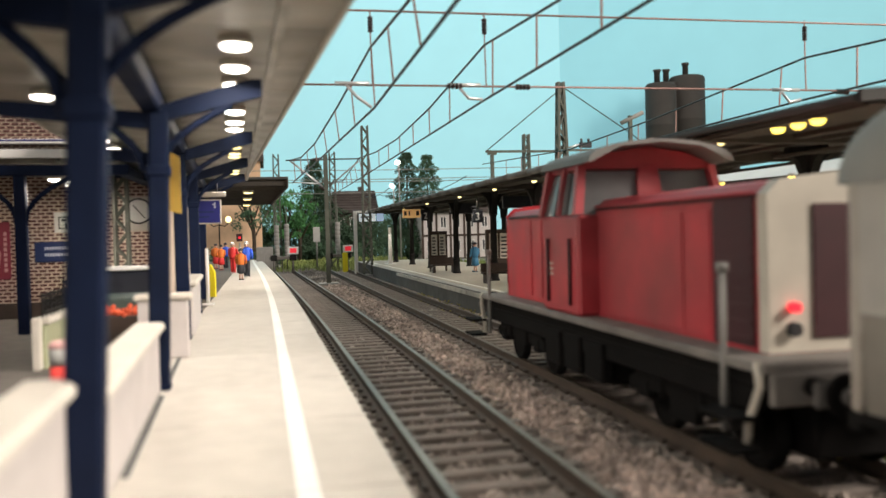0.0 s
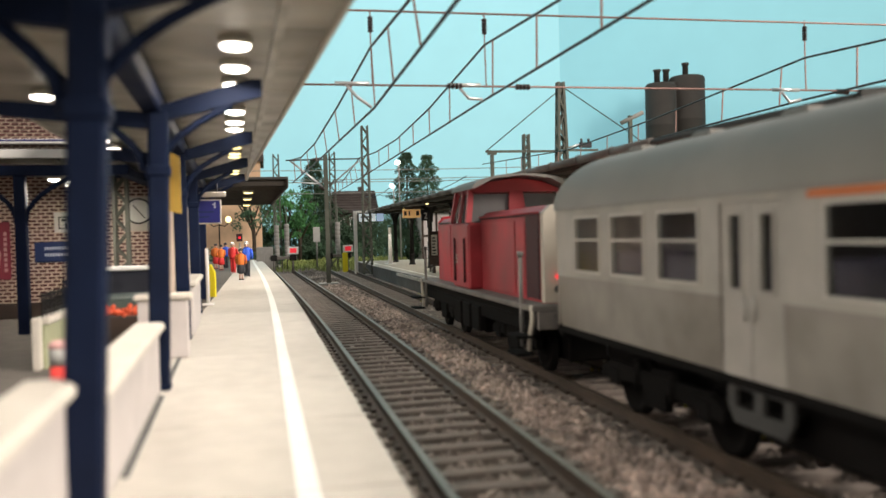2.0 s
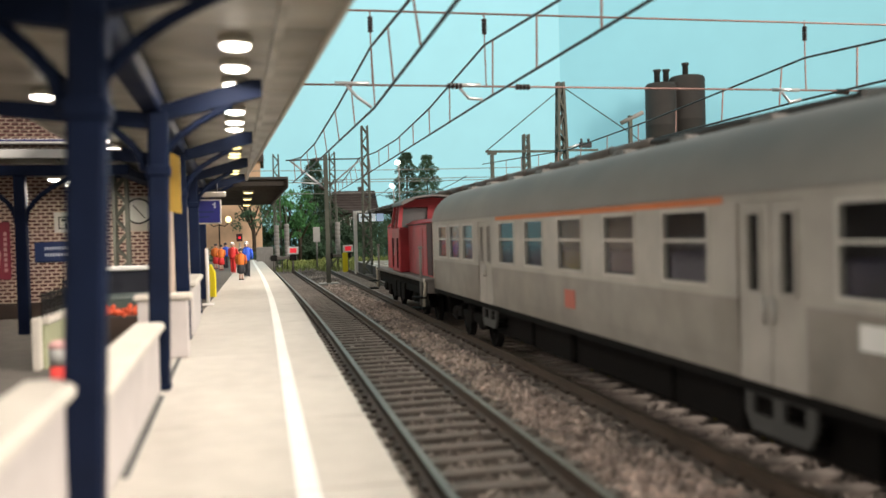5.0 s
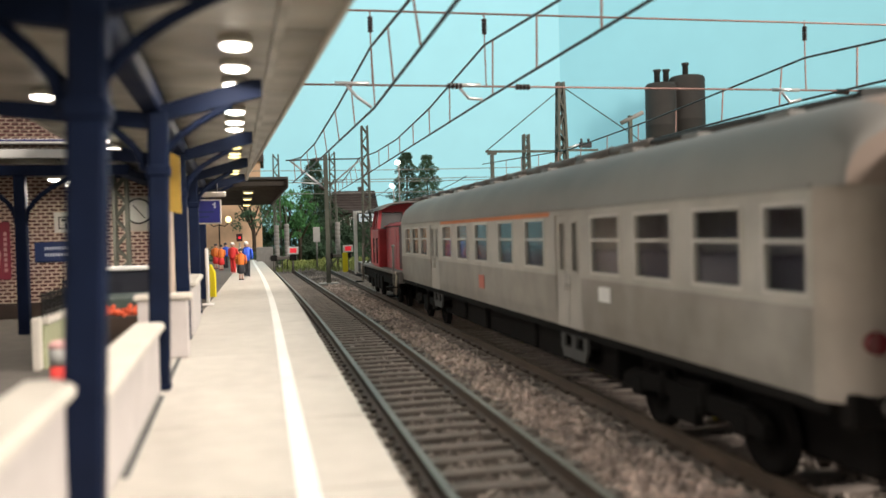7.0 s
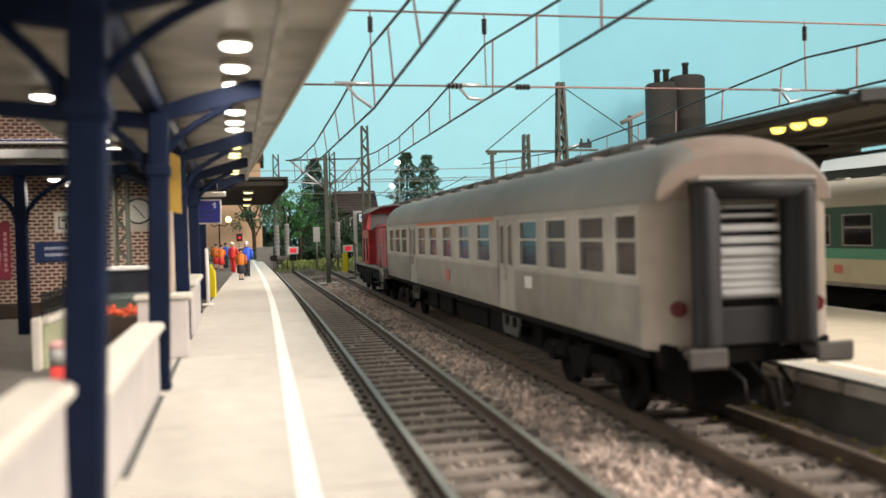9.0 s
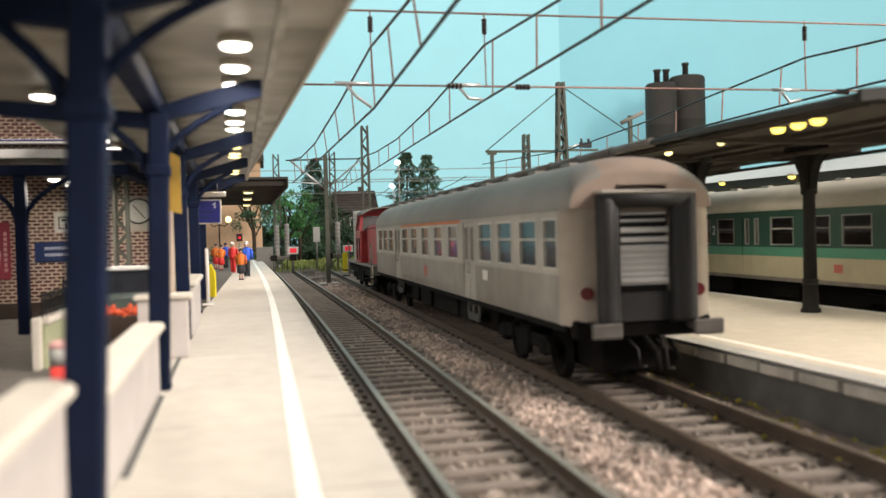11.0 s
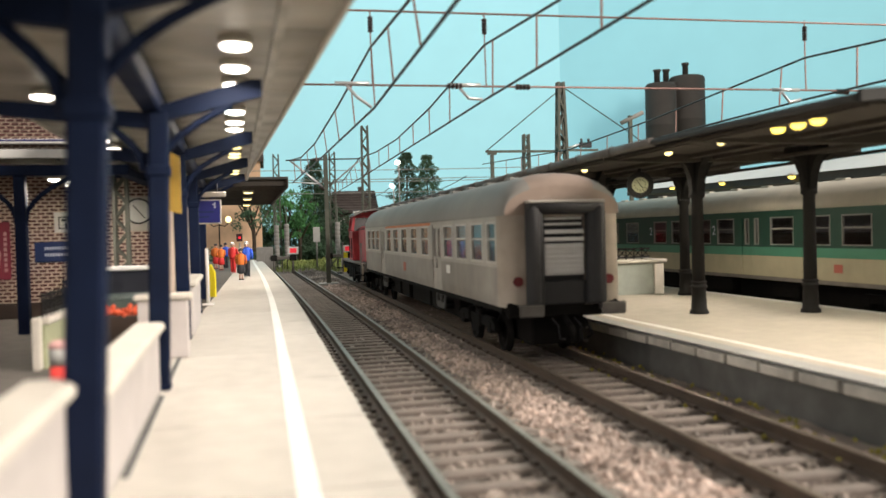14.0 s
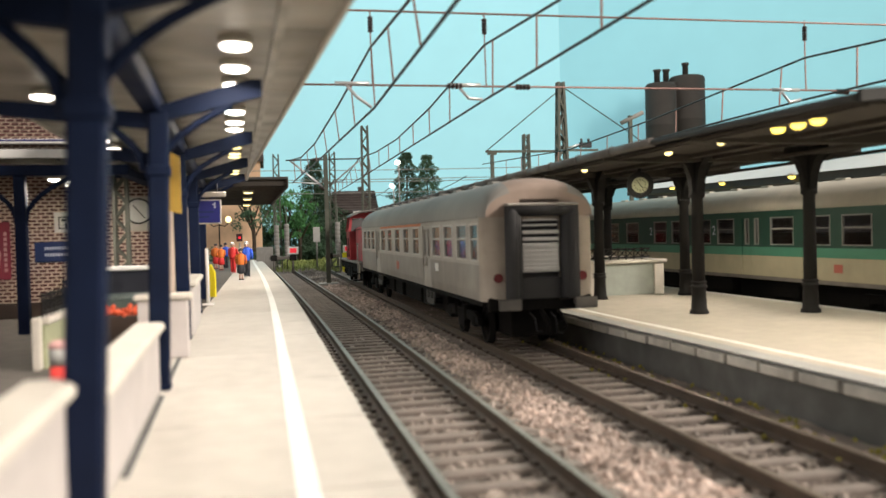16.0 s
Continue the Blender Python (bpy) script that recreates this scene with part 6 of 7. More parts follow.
def overhead(contact, messenger, places, label):
    t = thing("contact_line", 0, 0, 0, label, "overhead wire", "overhead wires")
    part("contact_wire", tube(B(), contact, 0.035, 5), M["wire_dark"], t)
    part("messenger_wire", tube(B(), messenger, 0.035, 5), M["wire_dark"], t)
    for y in places:
        a, b = z_at(contact, y), z_at(messenger, y)
        if a and b:
            part("dropper", tube(B(), [a, b], 0.026, 4), M["wire"], t, "copper dropper wire")


def build_overhead():
    Y0 = 22.05
    t = thing("cross_span", 0, Y0, 0, "copper-coloured cross-span wires with brown insulators", "overhead wire")
    part("upper_wire", tube(B(), sag((-9, 0, 8.75), (27, 0, 9.0), 0.02, 8), 0.03, 5), M["wire"], t)
    part("lower_wire", tube(B(), [(-9, 0, 6.77), (2.4, 0, 6.79), (27, 0, 6.86)], 0.03, 5), M["wire"], t)
    for a, z0, zn in ((3.09, 8.84, 7.81), (6.32, 8.88, 7.96), (16.62, 8.98, 7.83)):
        part("suspender", tube(B(), [(a, 0, z0), (a, 0, zn), (a + 0.02, 0, 6.80)], 0.022, 4), M["wire"], t)
        b = B()
        insulator(b, (a, 0, z0 - 0.62), (a, 0, z0 - 0.18), 0.075, 5)
        part("insulator", b, M["insul"], t)
    for a in (5.42, 7.42, 17.95):
        b = B()
        insulator(b, (a - 0.22, 0, 6.80), (a + 0.22, 0, 6.80), 0.085, 4)
        part("insulator", b, M["insul"], t)
    for a, ctop, cbot in ((3.13, 2.55, 6.16), (6.27, 5.85, 6.41), (16.5, 15.9, 6.52)):
        arm = part("steady_arm", tube(B(), [(a - 1.05, 0, 6.83), (a - 0.1, 0, 6.83)], 0.055, 6), M["alu"], t, "bright steady arm")
        part("arm_rod", tube(B(), [(a - 0.75, 0, 6.80), (a - 0.45, 0, 6.46), (a - 0.05, 0, cbot + 0.02)], 0.045, 6), M["alu"], arm)
    for x in (-9.0, 27.0):
        lattice_mast(x, Y0, -0.4, 12.5, 0.7, 0.3, "tall olive lattice mast carrying the cross-span")
    overhead([(2.75, 4, 6.05), (3.13, Y0, 6.16), (2.55, 36, 6.0), (1.95, 49.2, 5.92)], [(2.7, 4, 7.9), (2.72, 9, 7.05), (2.85, 15, 7.08), (3.07, Y0, 7.81), (2.75, 28.2, 7.2), (2.45, 36, 6.78), (2.2, 43, 6.85), (1.85, 49.2, 7.28)], [7.4 + 3.6 * i for i in range(12)], "contact line over the near track with droppers")
    overhead([(6.27, 3, 6.35), (6.27, Y0, 6.41), (6.27, 49.2, 6.3), (6.3, 75, 6.3)], [(6.27, 3, 8.1), (6.27, 10, 7.25), (6.29, 16.3, 7.55), (6.31, Y0, 7.96), (6.27, 29.5, 7.35), (6.27, 37, 7.08), (6.27, 44, 7.2), (6.0, 49.2, 7.4), (6.3, 62, 6.9), (6.3, 75, 7.6)], [6.8, 10.4, 14.0, 17.6, 21.2] + [26.3 + 3.3 * i for i in range(15)], "contact line over the main track with droppers")
    overhead([(17.2, 4, 6.5), (16.5, Y0, 6.52), (16.8, 60, 6.4)], [(17.2, 4, 8.0), (16.9, 12, 7.2), (16.62, 18.6, 7.6), (16.62, Y0, 7.83), (16.6, 32, 7.35), (16.7, 42, 7.1), (16.8, 60, 7.9)], [6.2 + 3.4 * i for i in range(15)], "contact line over the far track with droppers")
    # steel pole with bracket between the tracks
    t = thing("catenary_pole", 3.95, 49.2, -0.25, "dark green steel catenary pole with a tubular bracket", "catenary mast")
    b = B()
    for x0, x1, y0, y1 in ((-0.12, 0.12, -0.15, -0.10), (-0.12, 0.12, 0.10, 0.15), (-0.035, 0.035, -0.10, 0.10)):
        box(b, x0, x1, y0, y1, 0, 7.85)
    part("shaft", b, M["mast"], t)
    part("footing", box(B(), -0.6, 0.6, -0.5, 0.5, -0.05, 0.12, 0.02), M["concrete"], t)
    part("top_tube", tube(B(), [(0, 0, 7.58), (-2.35, 0, 7.52)], 0.045, 6), M["wire_dark"], t)
    part("bracket_tube", tube(B(), [(-2.1, 0, 7.5), (-0.1, 0, 5.85)], 0.06, 6), M["alu"], t)
    part("registration_arm", tube(B(), [(-0.35, 0, 6.1), (-1.95, 0, 6.22)], 0.035, 6), M["alu"], t)
    b = B()
    insulator(b, (-0.75, 0, 7.57), (-0.2, 0, 7.6), 0.1, 5)
    part("insulator", b, M["insul"], t)
    b = B()
    insulator(b, (-0.45, 0, 5.95), (-0.1, 0, 5.75), 0.1, 4)
    part("insulator", b, M["insul"], t)
    part("cross_tube", tube(B(), [(0, 0, 7.58), (2.1, 0, 7.6)], 0.04, 6), M["wire_dark"], t)
    part("bracket_tube", tube(B(), [(0.15, 0, 5.9), (2.0, 0, 7.45)], 0.045, 6), M["grey"], t)
    # more lattice masts, near to far
    lattice_mast(7.75, 60.0, -0.3, 11.1, 0.62, 0.42, "grey-green lattice mast by the platform end")
    lattice_mast(6.35, 72.0, -0.4, 10.5, 0.55, 0.45, "grey-green lattice mast behind the buffer stops")
    lattice_mast(1.5, 73.0, -0.4, 10.4, 0.62, 0.45, "grey lattice mast beyond the platform end")
    t = lattice_mast(27.15, 70.0, -0.4, 16.6, 1.25, 0.45, "tall dark lattice mast beyond the island canopy")
    part("side_arm", tube(B(), [(0.3, 0, 10.55), (1.2, 0, 10.75), (1.85, 0, 10.95)], 0.10, 6), M["alu"], t, "bright side arm")
    sw = part("switch_box", box(B(), 1.75, 2.9, -0.2, 0.2, 10.62, 11.1, 0.05), M["signdark"], t, "dark line switch")
    for x in (1.95, 2.65):
        part("insulator", cyl(B(), (x, 0, 11.1), (x, 0, 11.45), 0.12, n=8), M["insul"], sw)
    lattice_mast(23.9, 70.5, -0.4, 11.9, 0.75, 0.45, "slim lattice mast beyond the island canopy")
    wire_obj("guy_wire", [(27.2, 70, 15.9), (33.5, 70, 11.9), (36, 70, 10.2)], 0.05, M["wire_dark"], "dark bracing wire from the tall mast")
    wire_obj("guy_wire", [(27.2, 70, 15.6), (20.0, 70, 9.95)], 0.05, M["wire_dark"], "dark bracing wire from the tall mast")
    t = thing("gantry", 20.5, 70.0, -0.4, "slim steel gantry with a crossbeam", "gantry")
    part("upright", box(B(), -0.14, 0.14, -0.14, 0.14, 0, 10.3), M["mast"], t)
    part("head", box(B(), -0.4, 0.4, -0.16, 0.16, 10.0, 10.35), M["mast"], t)
    part("crossbeam", box(B(), -0.6, 6.2, -0.09, 0.09, 10.2, 10.4), M["mast"], t)
    part("crossbeam", box(B(), 7.0, 10.2, -0.09, 0.09, 10.3, 10.5), M["mast"], t)
    t = thing("yard_light", 34.0, 70.0, -0.4, "yellow-green yard lamp post with a tubular head", "lamp post")
    part("post", box(B(), -0.16, 0.16, -0.16, 0.16, 0, 13.6), M["mast"], t)
    part("head", tube(B(), [(-0.9, 0, 12.9), (1.3, 0, 13.9)], 0.2, 8), M["grey"], t)
    # distant wires across the picture
    for i, (z, y) in enumerate(((7.6, 74), (6.6, 74), (9.0, 78), (8.1, 78))):
        wire_obj("far_wire", sag((-4, y, z), (34, y, z + 0.3), 0.15, 10), 0.035, M["grey"], "thin grey wire across the far tracks", group="far wires")
    for a in (10.5, 13.0, 15.5, 21.5):
        wire_obj("far_wire", sag((a, 60, 7.0), (a + 3, 110, 8.2), 0.8, 10), 0.035, M["wire_dark"], "thin dark wire over the far yard", group="far wires")


# ---- the far end of the layout ----


def buffer_stop(x, y, rz=0.0):
    t = thing("buffer_stop", x, y, -0.05, "buffer stop of bent rails with a red and white board", "buffer stop", "buffer stops", rz=rz)
    for sx in (-0.75, 0.75):
        part("post", tube(B(), [(sx, 0, -0.2), (sx, 0, 1.15)], 0.09, 6), M["walkgrey"], t)
        part("strut", tube(B(), [(sx, 1.3, -0.2), (sx, 0.05, 1.0)], 0.07, 6), M["rail"], t)
        part("buffer", box(B(), sx - 0.26, sx + 0.26, -0.22, 0.05, 0.85, 1.3, 0.03), M["black"], t)
    part("beam", box(B(), -1.1, 1.1, -0.08, 0.08, 0.95, 1.2, 0.02), M["walkgrey"], t)
    bd = part("board", box(B(), 0.35, 1.2, -0.30, -0.24, 1.35, 1.95, 0.03), M["white"], t, "white board with a red panel")
    # the red panel is given a weak glow of its own
    part("red_panel", box(B(), 0.52, 1.03, -0.31, -0.30, 1.47, 1.83), lit("glowing_red_panel", (0.85, 0.03, 0.05), 0.5), bd)
    return t


def leaf_cloud(b, rnd, c, r, n, size, squash=1.0):
    for _ in range(n):
        v = Vector((rnd.gauss(0, 1), rnd.gauss(0, 1), rnd.gauss(0, 1))).normalized() * (r * rnd.random() ** 0.4)
        p = Vector(c) + Vector((v.x, v.y, v.z * squash))
        rot = Euler((rnd.random() * 6.3, rnd.random() * 6.3, rnd.random() * 6.3)).to_matrix()
        s = size * rnd.uniform(0.6, 1.3)
        vs = [b.verts.new(p + rot @ Vector(q)) for q in ((-s, 0, 0), (0, -s * 0.5, s * 0.15), (s, 0, 0), (0, s * 0.5, s * 0.15))]
        b.faces.new(vs)


def conifer(x, y, h, w, seed, label):
    rnd = random.Random(seed)
    t = thing("conifer_tree", x, y, -0.4, label, "tree", "conifers")
    part("trunk", cyl(B(), (0, 0, 0), (0, 0, h * 0.93), 0.22, 0.04, 8), M["bark"], t)
    b = B()
    ph = rnd.random() * 9
    for _ in range(7500):
        k = rnd.random() ** 1.25
        z, a = h * (0.05 + 0.95 * k), rnd.random() * 6.283
        tier = 0.78 + 0.22 * math.sin(z * 4.2 + ph + 1.3 * math.sin(a * 2 + ph))
        lump = 0.80 + 0.35 * noise.noise((math.cos(a) * 1.6, math.sin(a) * 1.6, z * 0.8 + ph))
        r = w * 1.25 * min(1.0, (1 - k) * 1.5 + 0.10) ** 0.75 * tier * lump * rnd.random() ** 0.35
        p = Vector((r * math.cos(a), r * math.sin(a), z - 0.25 * r))
        rot = Euler((rnd.uniform(-0.9, 0.9), rnd.uniform(-0.9, 0.9), a)).to_matrix()
        s_ = rnd.uniform(0.10, 0.24)
        b.faces.new([b.verts.new(p + rot @ Vector(q)) for q in ((-s_, 0, -0.05), (0, -s_ * 0.45, 0), (s_, 0, -0.1), (0, s_ * 0.45, 0))])
    part("crown", b, M["leaf"], t)


def broadleaf(x, y, h, w, seed, mat_, label, trunk=0.2):
    rnd = random.Random(seed)
    t = thing("broadleaf_tree", x, y, -0.4, label, "tree", "broadleaf trees")
    b = B()
    tube(b, [(0, 0, 0), (0.1, 0, h * 0.3), (0.0, 0.1, h * 0.5)], trunk, 7)
    for i in range(6):
        a = i * 1.05 + rnd.random()
        tube(b, [(0.05, 0.05, h * (0.3 + 0.04 * i)), (w * 0.4 * math.cos(a), w * 0.4 * math.sin(a), h * (0.5 + 0.05 * i)), (w * 0.7 * math.cos(a), w * 0.7 * math.sin(a), h * (0.62 + 0.05 * i))], trunk * 0.4, 5)
    part("trunk", b, M["bark"], t)
    b = B()
    for i in range(34):
        a, q = rnd.random() * 6.3, w * rnd.random() ** 0.5
        leaf_cloud(b, rnd, (q * math.cos(a), q * math.sin(a), h * rnd.uniform(0.42, 0.98)), w * 0.3, 40, 0.2, 0.8)
    part("crown", b, mat_, t)


def bush(x, y, w, h, seed, mat_, label, n=26):
    rnd = random.Random(seed)
    b = B()
    for i in range(n):
        leaf_cloud(b, rnd, (rnd.uniform(-w, w), rnd.uniform(-w * 0.4, w * 0.4), h * rnd.random() ** 0.8 * (1 - 0.3 * rnd.random())), 0.22 * min(h, 3.2) + 0.2, 36, 0.16, 0.8)
    solo("bush", b, mat_, x, y, -0.4, label, "bush", "bushes")


def far_house(x, y, w, d, h, roof_h, wall, label, rz=0.0, rows=2, cols=4, half_timber=False, blank=False):
    t = thing("house", x, y, -0.4, label, "house", "far houses", rz=rz)
    cw = w / cols
    holes = [(cw * (i + 0.28), cw * (i + 0.72), h * (j + 0.32) / rows, h * (j + 0.80) / rows) for i in range(cols) for j in range(rows) if not blank]
    us = sorted({0.0, w, *[q for hh in holes for q in hh[:2]]})
    zs = sorted({0.0, h, *[q for hh in holes for q in hh[2:]]})
    wl = part("wall", panel_with_holes(B(), us, zs, holes, lambda u, z, dd: (u - w / 2, dd, z), 0.25), wall, t)
    part("wall", box(B(), -w / 2, -w / 2 + 0.25, 0.25, d, 0, h), wall, t)
    part("wall", box(B(), w / 2 - 0.25, w / 2, 0.25, d, 0, h), wall, t)
    part("wall", box(B(), -w / 2 + 0.25, w / 2 - 0.25, d - 0.25, d, 0, h), wall, t)
    for h0, h1, z0, z1 in holes:
        wn = part("window", box(B(), h0 - w / 2, h1 - w / 2, 0.10, 0.14, z0, z1), M["signdark"], t)
        b = B()
        for q in ((h0, h0 + 0.08, z0, z1), (h1 - 0.08, h1, z0, z1), (h0, h1, z0, z0 + 0.08), (h0, h1, z1 - 0.08, z1), ((h0 + h1) / 2 - 0.04, (h0 + h1) / 2 + 0.04, z0, z1)):
            box(b, q[0] - w / 2, q[1] - w / 2, 0.04, 0.10, q[2], q[3])
        part("frame", b, M["white"], wn)
    if half_timber:
        for i in range(cols + 1):
            part("timber", box(B(), cw * i - w / 2 - 0.13, cw * i - w / 2 + 0.13, -0.05, 0.0, 0, h), M["brown"], t)
        for j in range(rows + 1):
            part("timber", box(B(), -w / 2, w / 2, -0.06, -0.005, h * j / rows - 0.12, h * j / rows + 0.12), M["brown"], t)
    b = B()
    prism(b, [(-0.5, h - 0.1), (d / 2, h + roof_h), (d + 0.5, h - 0.1), (d + 0.5, h + 0.12), (d / 2, h + roof_h + 0.25), (-0.5, h + 0.12)], "x", -w / 2 - 0.4, w / 2 + 0.4)
    rf = part("roof", b, M["tile"], t)
    part("chimney", box(B(), w * 0.15, w * 0.15 + 0.7, d * 0.55, d * 0.55 + 0.7, h + roof_h * 0.4, h + roof_h + 0.8, 0.03), M["tile"], rf)
    n = 7
    for i in range(n):
        z = h + roof_h * i / n
        part("tile_course", box(B(), -w / 2 - 0.38, w / 2 + 0.38, d / 2 * i / n - 0.48, d / 2 * i / n - 0.30, z + 0.08, z + 0.24), M["tile"], rf)


def build_far_end():
    t = thing("road", 0, 0, 0, "grey road with a pale pavement crossing behind the tracks", "road", kind="structure")
    part("carriageway", box(B(), -60, 90, 84, 92, -0.5, -0.28), M["asphalt"], t)
    part("pavement", box(B(), -60, 90, 81.5, 83.9, -0.5, -0.2), M["concrete"], t)
    rnd = random.Random(12)
    b = B()
    for _ in range(2600):
        x, y = rnd.uniform(-2, 24), rnd.uniform(69, 81)
        h, a = rnd.uniform(0.2, 0.75), rnd.random() * 6.3
        dx, dy = 0.07 * math.cos(a), 0.07 * math.sin(a)
        b.faces.new([b.verts.new(p) for p in ((x - dx, y - dy, -0.45), (x + dx, y + dy, -0.45), (x + dx * 2 + rnd.uniform(-0.1, 0.1), y, -0.45 + h))])
    solo("grass_tufts", b, M["grass"], 0, 0, 0, "dry yellow-green grass tufts at the track end", "grass", kind="stuff")
    buffer_stop(1.75, 66.4)
    buffer_stop(6.35, 68.2)
    t = thing("marker_post", 6.75, 66.8, -0.3, "short bright yellow marker post", "post")
    part("shaft", box(B(), -0.22, 0.22, -0.1, 0.1, 0, 1.6, 0.03), M["yellow"], t)
    for x, y, z0, z1 in ((1.38, 72.2, 1.0, 3.75), (2.25, 72.3, 0.9, 3.85), (6.6, 71.2, 0.9, 3.9)):
        t = thing("tension_weight", x, y, -0.4, "pale stack of round concrete tensioning weights", "weight", "tensioning weights")
        b = B()
        prof = []
        n = 8
        for i in range(n):
            za, zb = z0 + 0.4 + (z1 - z0) * i / n, z0 + 0.4 + (z1 - z0) * (i + 1) / n
            prof += [(0.207, za), (0.215, za + 0.01), (0.215, zb - 0.01), (0.207, zb - 0.005)]
        part("weight_column", lathe(b, prof, 12), M["grey"], t)
        part("rod", cyl(B(), (0, 0, 0), (0, 0, z1 + 2.0), 0.05, n=6), M["mast"], t)
    t = thing("relay_cabinet", 0.3, 70.5, -0.4, "grey trackside relay cabinet", "cabinet")
    part("body", box(B(), -0.7, 0.7, -0.35, 0.35, 0.1, 2.3, 0.04), M["grey"], t)
    part("door", box(B(), -0.62, -0.02, -0.37, -0.35, 0.2, 2.15, 0.01), M["grey"], t)
    part("door", box(B(), 0.02, 0.62, -0.37, -0.35, 0.2, 2.15, 0.01), M["grey"], t)
    part("plinth", box(B(), -0.75, 0.75, -0.4, 0.4, 0, 0.1), M["concrete"], t)
    t = thing("road_sign_post", 4.8, 71.8, -0.4, "pale square sign on a grey post", "sign")
    part("post", cyl(B(), (0, 0, 0), (0, 0, 3.9), 0.07, n=8), M["grey"], t)
    part("plate", box(B(), -0.3, 0.3, -0.09, -0.05, 2.6, 3.9, 0.02), M["concrete"], t)
    # apricot house, tree and lantern beyond the near platform
    far_house(-6.55, 92.0, 13.5, 8, 11.6, 1.2, M["ochre"], "apricot rendered house with a plain gable wall", rows=2, cols=3, blank=True)
    broadleaf(-0.75, 86.0, 9.5, 2.4, 21, M["leaf"], "bare-stemmed dark broadleaf tree by the apricot house", 0.2)
    bush(-3.2, 80.5, 3.2, 2.2, 31, M["leaf"], "low dark hedge below the apricot house")
    t = thing("street_lantern", -3.75, 78.5, -0.4, "black lantern post with two glowing globes", "street lamp")
    part("post", lathe(B(), [(0.16, 0), (0.14, 0.6), (0.07, 0.8), (0.06, 4.6), (0.1, 4.7)], 10), M["black"], t)
    part("arm", tube(B(), [(-0.85, 0, 4.55), (-0.5, 0, 4.25), (0, 0, 4.4), (0.5, 0, 4.25), (0.85, 0, 4.55)], 0.05, 6), M["black"], t)
    for sx in (-0.85, 0.85):
        g = part("globe", lathe(B(), [(0.08, 4.6), (0.24, 4.72), (0.28, 4.92), (0.2, 5.1), (0.05, 5.18)], 12, c=(sx, 0)), M["lamp_warm"], t, "glowing globe")
    t = thing("shunting_signal", -1.85, 74.5, PLAT1, "small dark signal box showing a red light", "signal")
    part("case", box(B(), -0.26, 0.26, -0.15, 0.15, 1.7, 2.4, 0.03), M["maroon"], t)
    part("lens", cyl(B(), (0.03, -0.2, 2.05), (0.03, -0.15, 2.05), 0.09, n=14), M["lamp_red"], t)
    part("post", cyl(B(), (0, 0, 0), (0, 0, 1.6), 0.07, n=8), M["grey"], t)
    # trees, houses and lamps behind the track ends
    conifer(6.6, 100.0, 12.6, 3.7, 41, "tall dark green conifer behind the buffer stops")
    conifer(7.6, 104.0, 9.5, 3.0, 42, "dark green conifer behind the buffer stops")
    broadleaf(4.3, 93.5, 8.2, 2.2, 43, M["leaf2"], "fresh green broadleaf tree by the road")
    broadleaf(2.9, 92.5, 8.0, 2.0, 44, M["leaf2"], "fresh green broadleaf tree by the road")
    conifer(18.1, 100.0, 13.4, 3.5, 45, "dark green conifer beyond the island platform")
    conifer(20.9, 101.0, 13.2, 3.6, 46, "dark green conifer beyond the island platform")
    for i, (x, y, w, h) in enumerate(((9.5, 95, 2.4, 2.8), (13.5, 95, 2.6, 3.0), (17.5, 96, 2.6, 3.4), (1.0, 94, 2.0, 2.6), (7.0, 94, 2.0, 2.6), (22.5, 97, 2.6, 3.2))):
        bush(x, y, w, h, 50 + i, M["leaf"], "dark green hedge beside the road")
    for i in range(13):
        bush(-1.0 + i * 2.3, 97.5 + (i % 3), 1.9, 4.6 + 1.7 * ((i * 7) % 5) / 4, 70 + i, M["leaf"], "dark green shrubbery behind the road", 70)
    for i in range(7):
        bush(3.0 + i * 1.7, 80.2 + (i % 2) * 0.5, 0.9, 0.75, 90 + i, M["grass"], "low yellow-green shrub beside the track end")
    far_house(11.9, 102.0, 4.8, 6, 6.0, 2.6, M["brown"], "house with a dark brown tiled roof and timber walls", rows=2, cols=4)
    far_house(23.0, 94.0, 8.5, 5, 5.6, 1.4, M["parapet"], "white half-timbered house with dark windows", rows=2, cols=5, half_timber=True)
    for x, y, z in ((13.7, 80.0, 10.0), (12.95, 79.0, 7.6)):
        t = thing("street_lamp", x, y, -0.4, "tall grey lamp post with a bright white head", "street lamp", "yard lamps")
        part("post", cyl(B(), (0, 0, 0), (0, 0, z + 0.4), 0.09, 0.06, 8), M["grey"], t)
        part("head", lathe(B(), [(0.08, z + 0.08), (0.26, z + 0.16), (0.24, z + 0.36), (0.08, z + 0.44)], 12, c=(-0.15, 0)), M["lamp_white"], t, "glowing white lamp head")
    # group of silos in front of the painted wall
    for x, y, r, h, st in ((57.6, 108.5, 2.2, 23.7, -0.5), (59.6, 110.5, 1.9, 24.2, 0.0), (62.7, 110.0, 2.6, 25.1, -0.2)):
        t = thing("silo", x, y, -0.4, "dark grey cylindrical silo with a roof pipe", "silo", "silos")
        part("drum", lathe(B(), [(r, 0), (r, h * 0.45), (r * 1.02, h * 0.455), (r, h * 0.46), (r, h * 0.75), (r * 1.02, h * 0.755), (r, h * 0.76), (r, h), (r * 0.9, h + 0.3)], 26), M["silo"], t)
        part("roof_pipe", lathe(B(), [(0.42, h + 0.2), (0.42, h + 2.0), (0.55, h + 2.05), (0.55, h + 2.35)], 14, c=(st, 0)), M["silo"], t)


build_island_canopy()
build_island_things()
build_green_coach()
build_third_canopy()
build_overhead()
build_far_end()

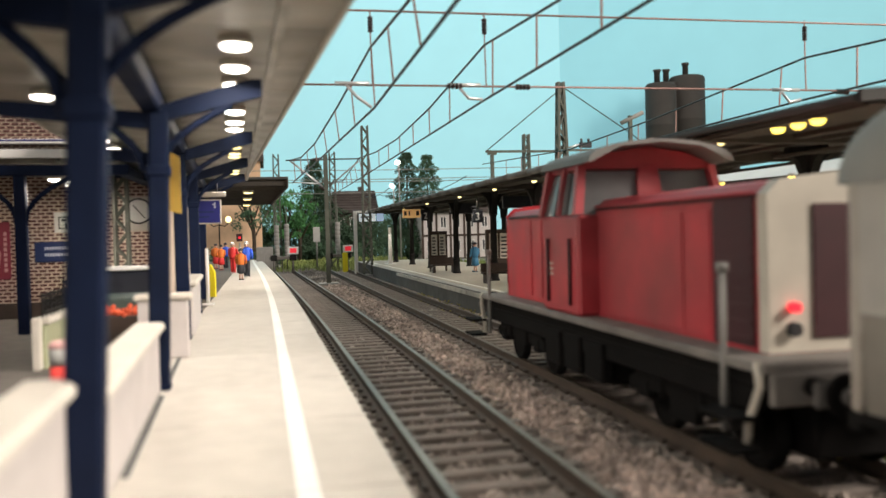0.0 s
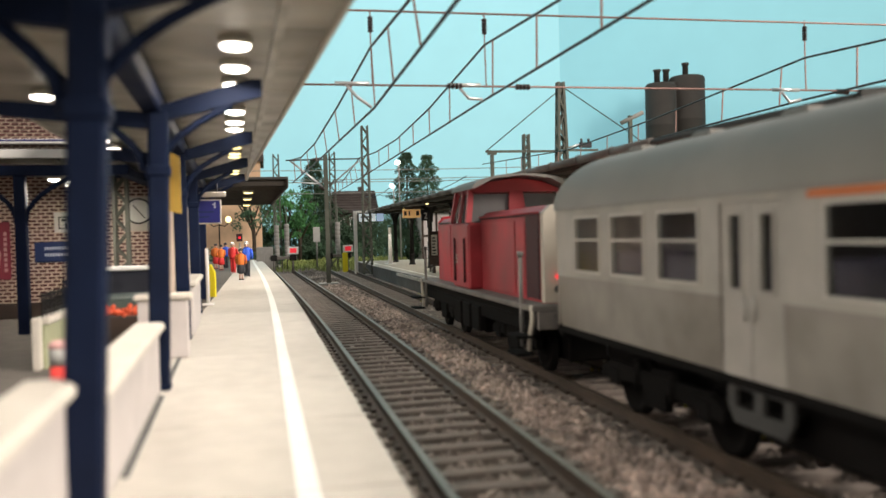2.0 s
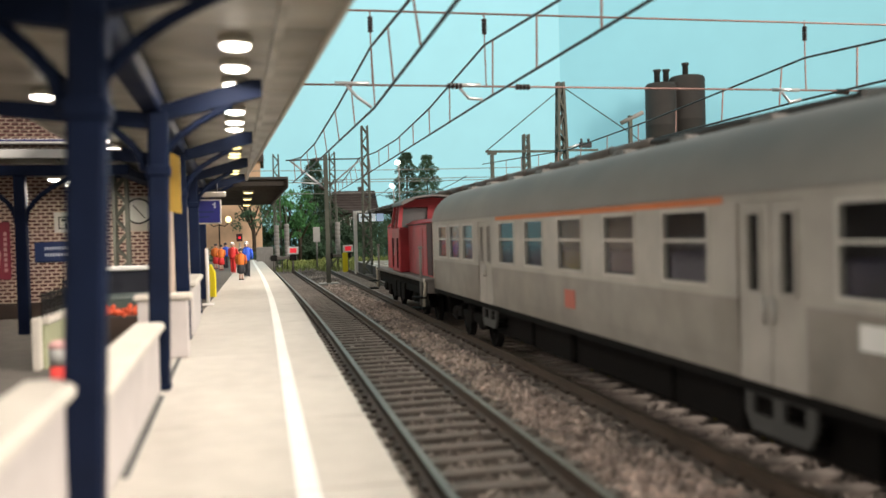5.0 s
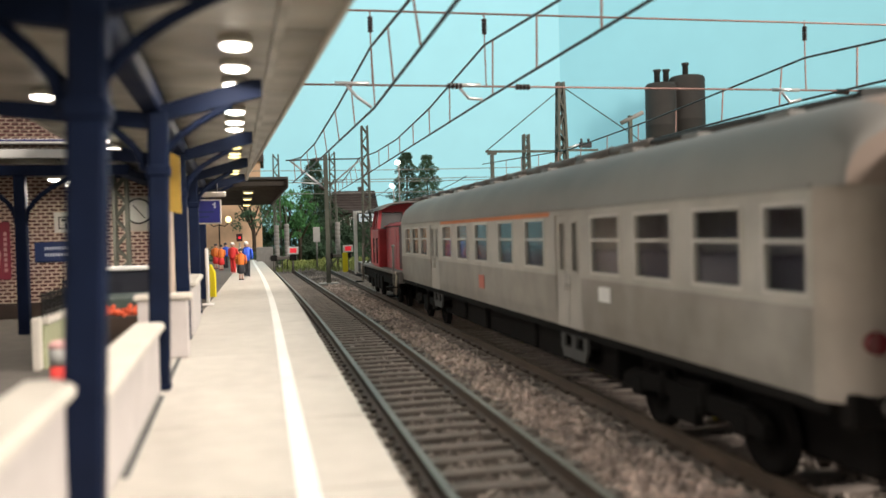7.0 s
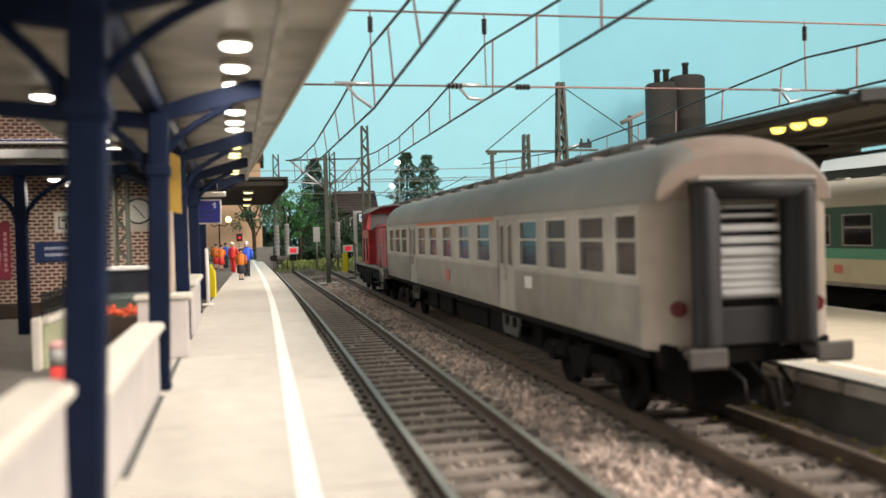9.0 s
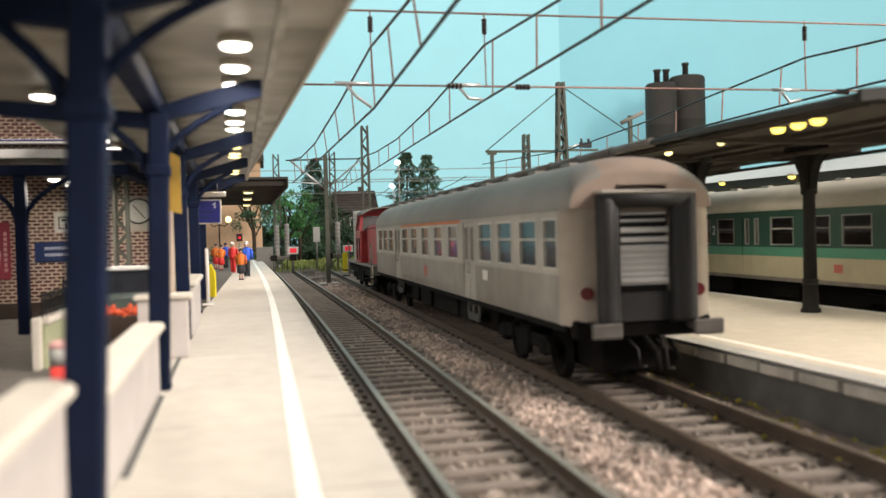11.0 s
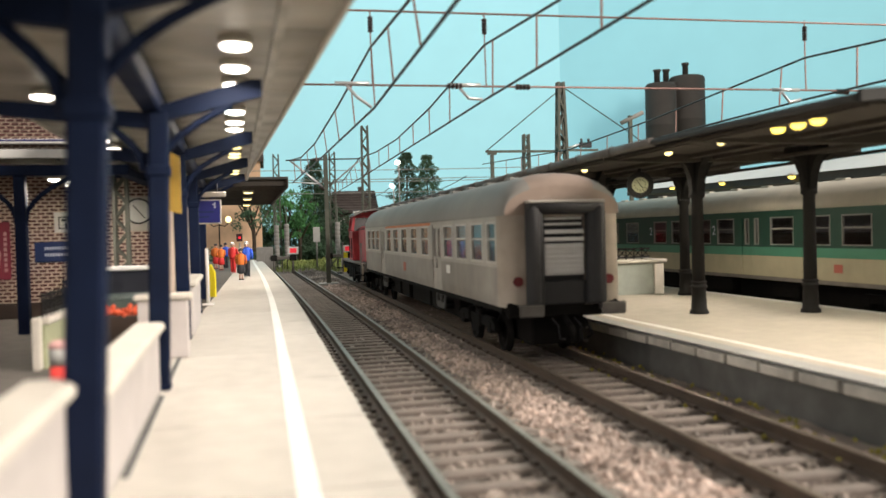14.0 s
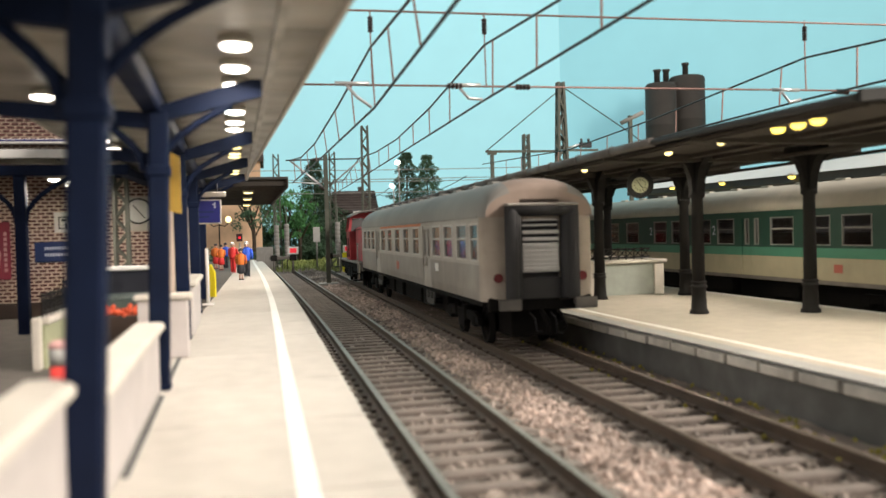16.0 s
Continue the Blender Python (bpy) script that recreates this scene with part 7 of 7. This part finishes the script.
# rear end of the coach along the track, second by second
REAR = [(0.0, -16.45), (0.5, -14.75), (1.0, -13.0), (1.5, -11.18), (2.0, -9.4), (2.5, -7.65), (3.0, -5.9), (3.5, -4.15), (4.0, -2.45), (4.5, -0.83), (5.0, 0.70), (5.5, 2.16), (6.0, 3.52), (6.5, 4.81), (7.0, 6.1), (7.5, 7.2), (8.0, 8.07), (8.5, 8.84), (9.0, 9.55), (9.5, 10.3), (10.0, 11.05), (10.5, 11.8), (11.0, 12.55), (11.5, 13.27), (12.0, 13.97), (12.5, 14.6), (13.0, 15.18), (13.5, 15.7), (14.0, 16.22), (14.5, 16.68), (15.0, 17.12), (15.5, 17.46), (16.0, 17.68)]


def motions():
    walk(coach, [(t, P(T2X, y, T2Z)) for t, y in REAR])
    walk(loco, [(t, P(T2X, y + COACH_L + 0.8, T2Z)) for t, y in REAR])


motions()
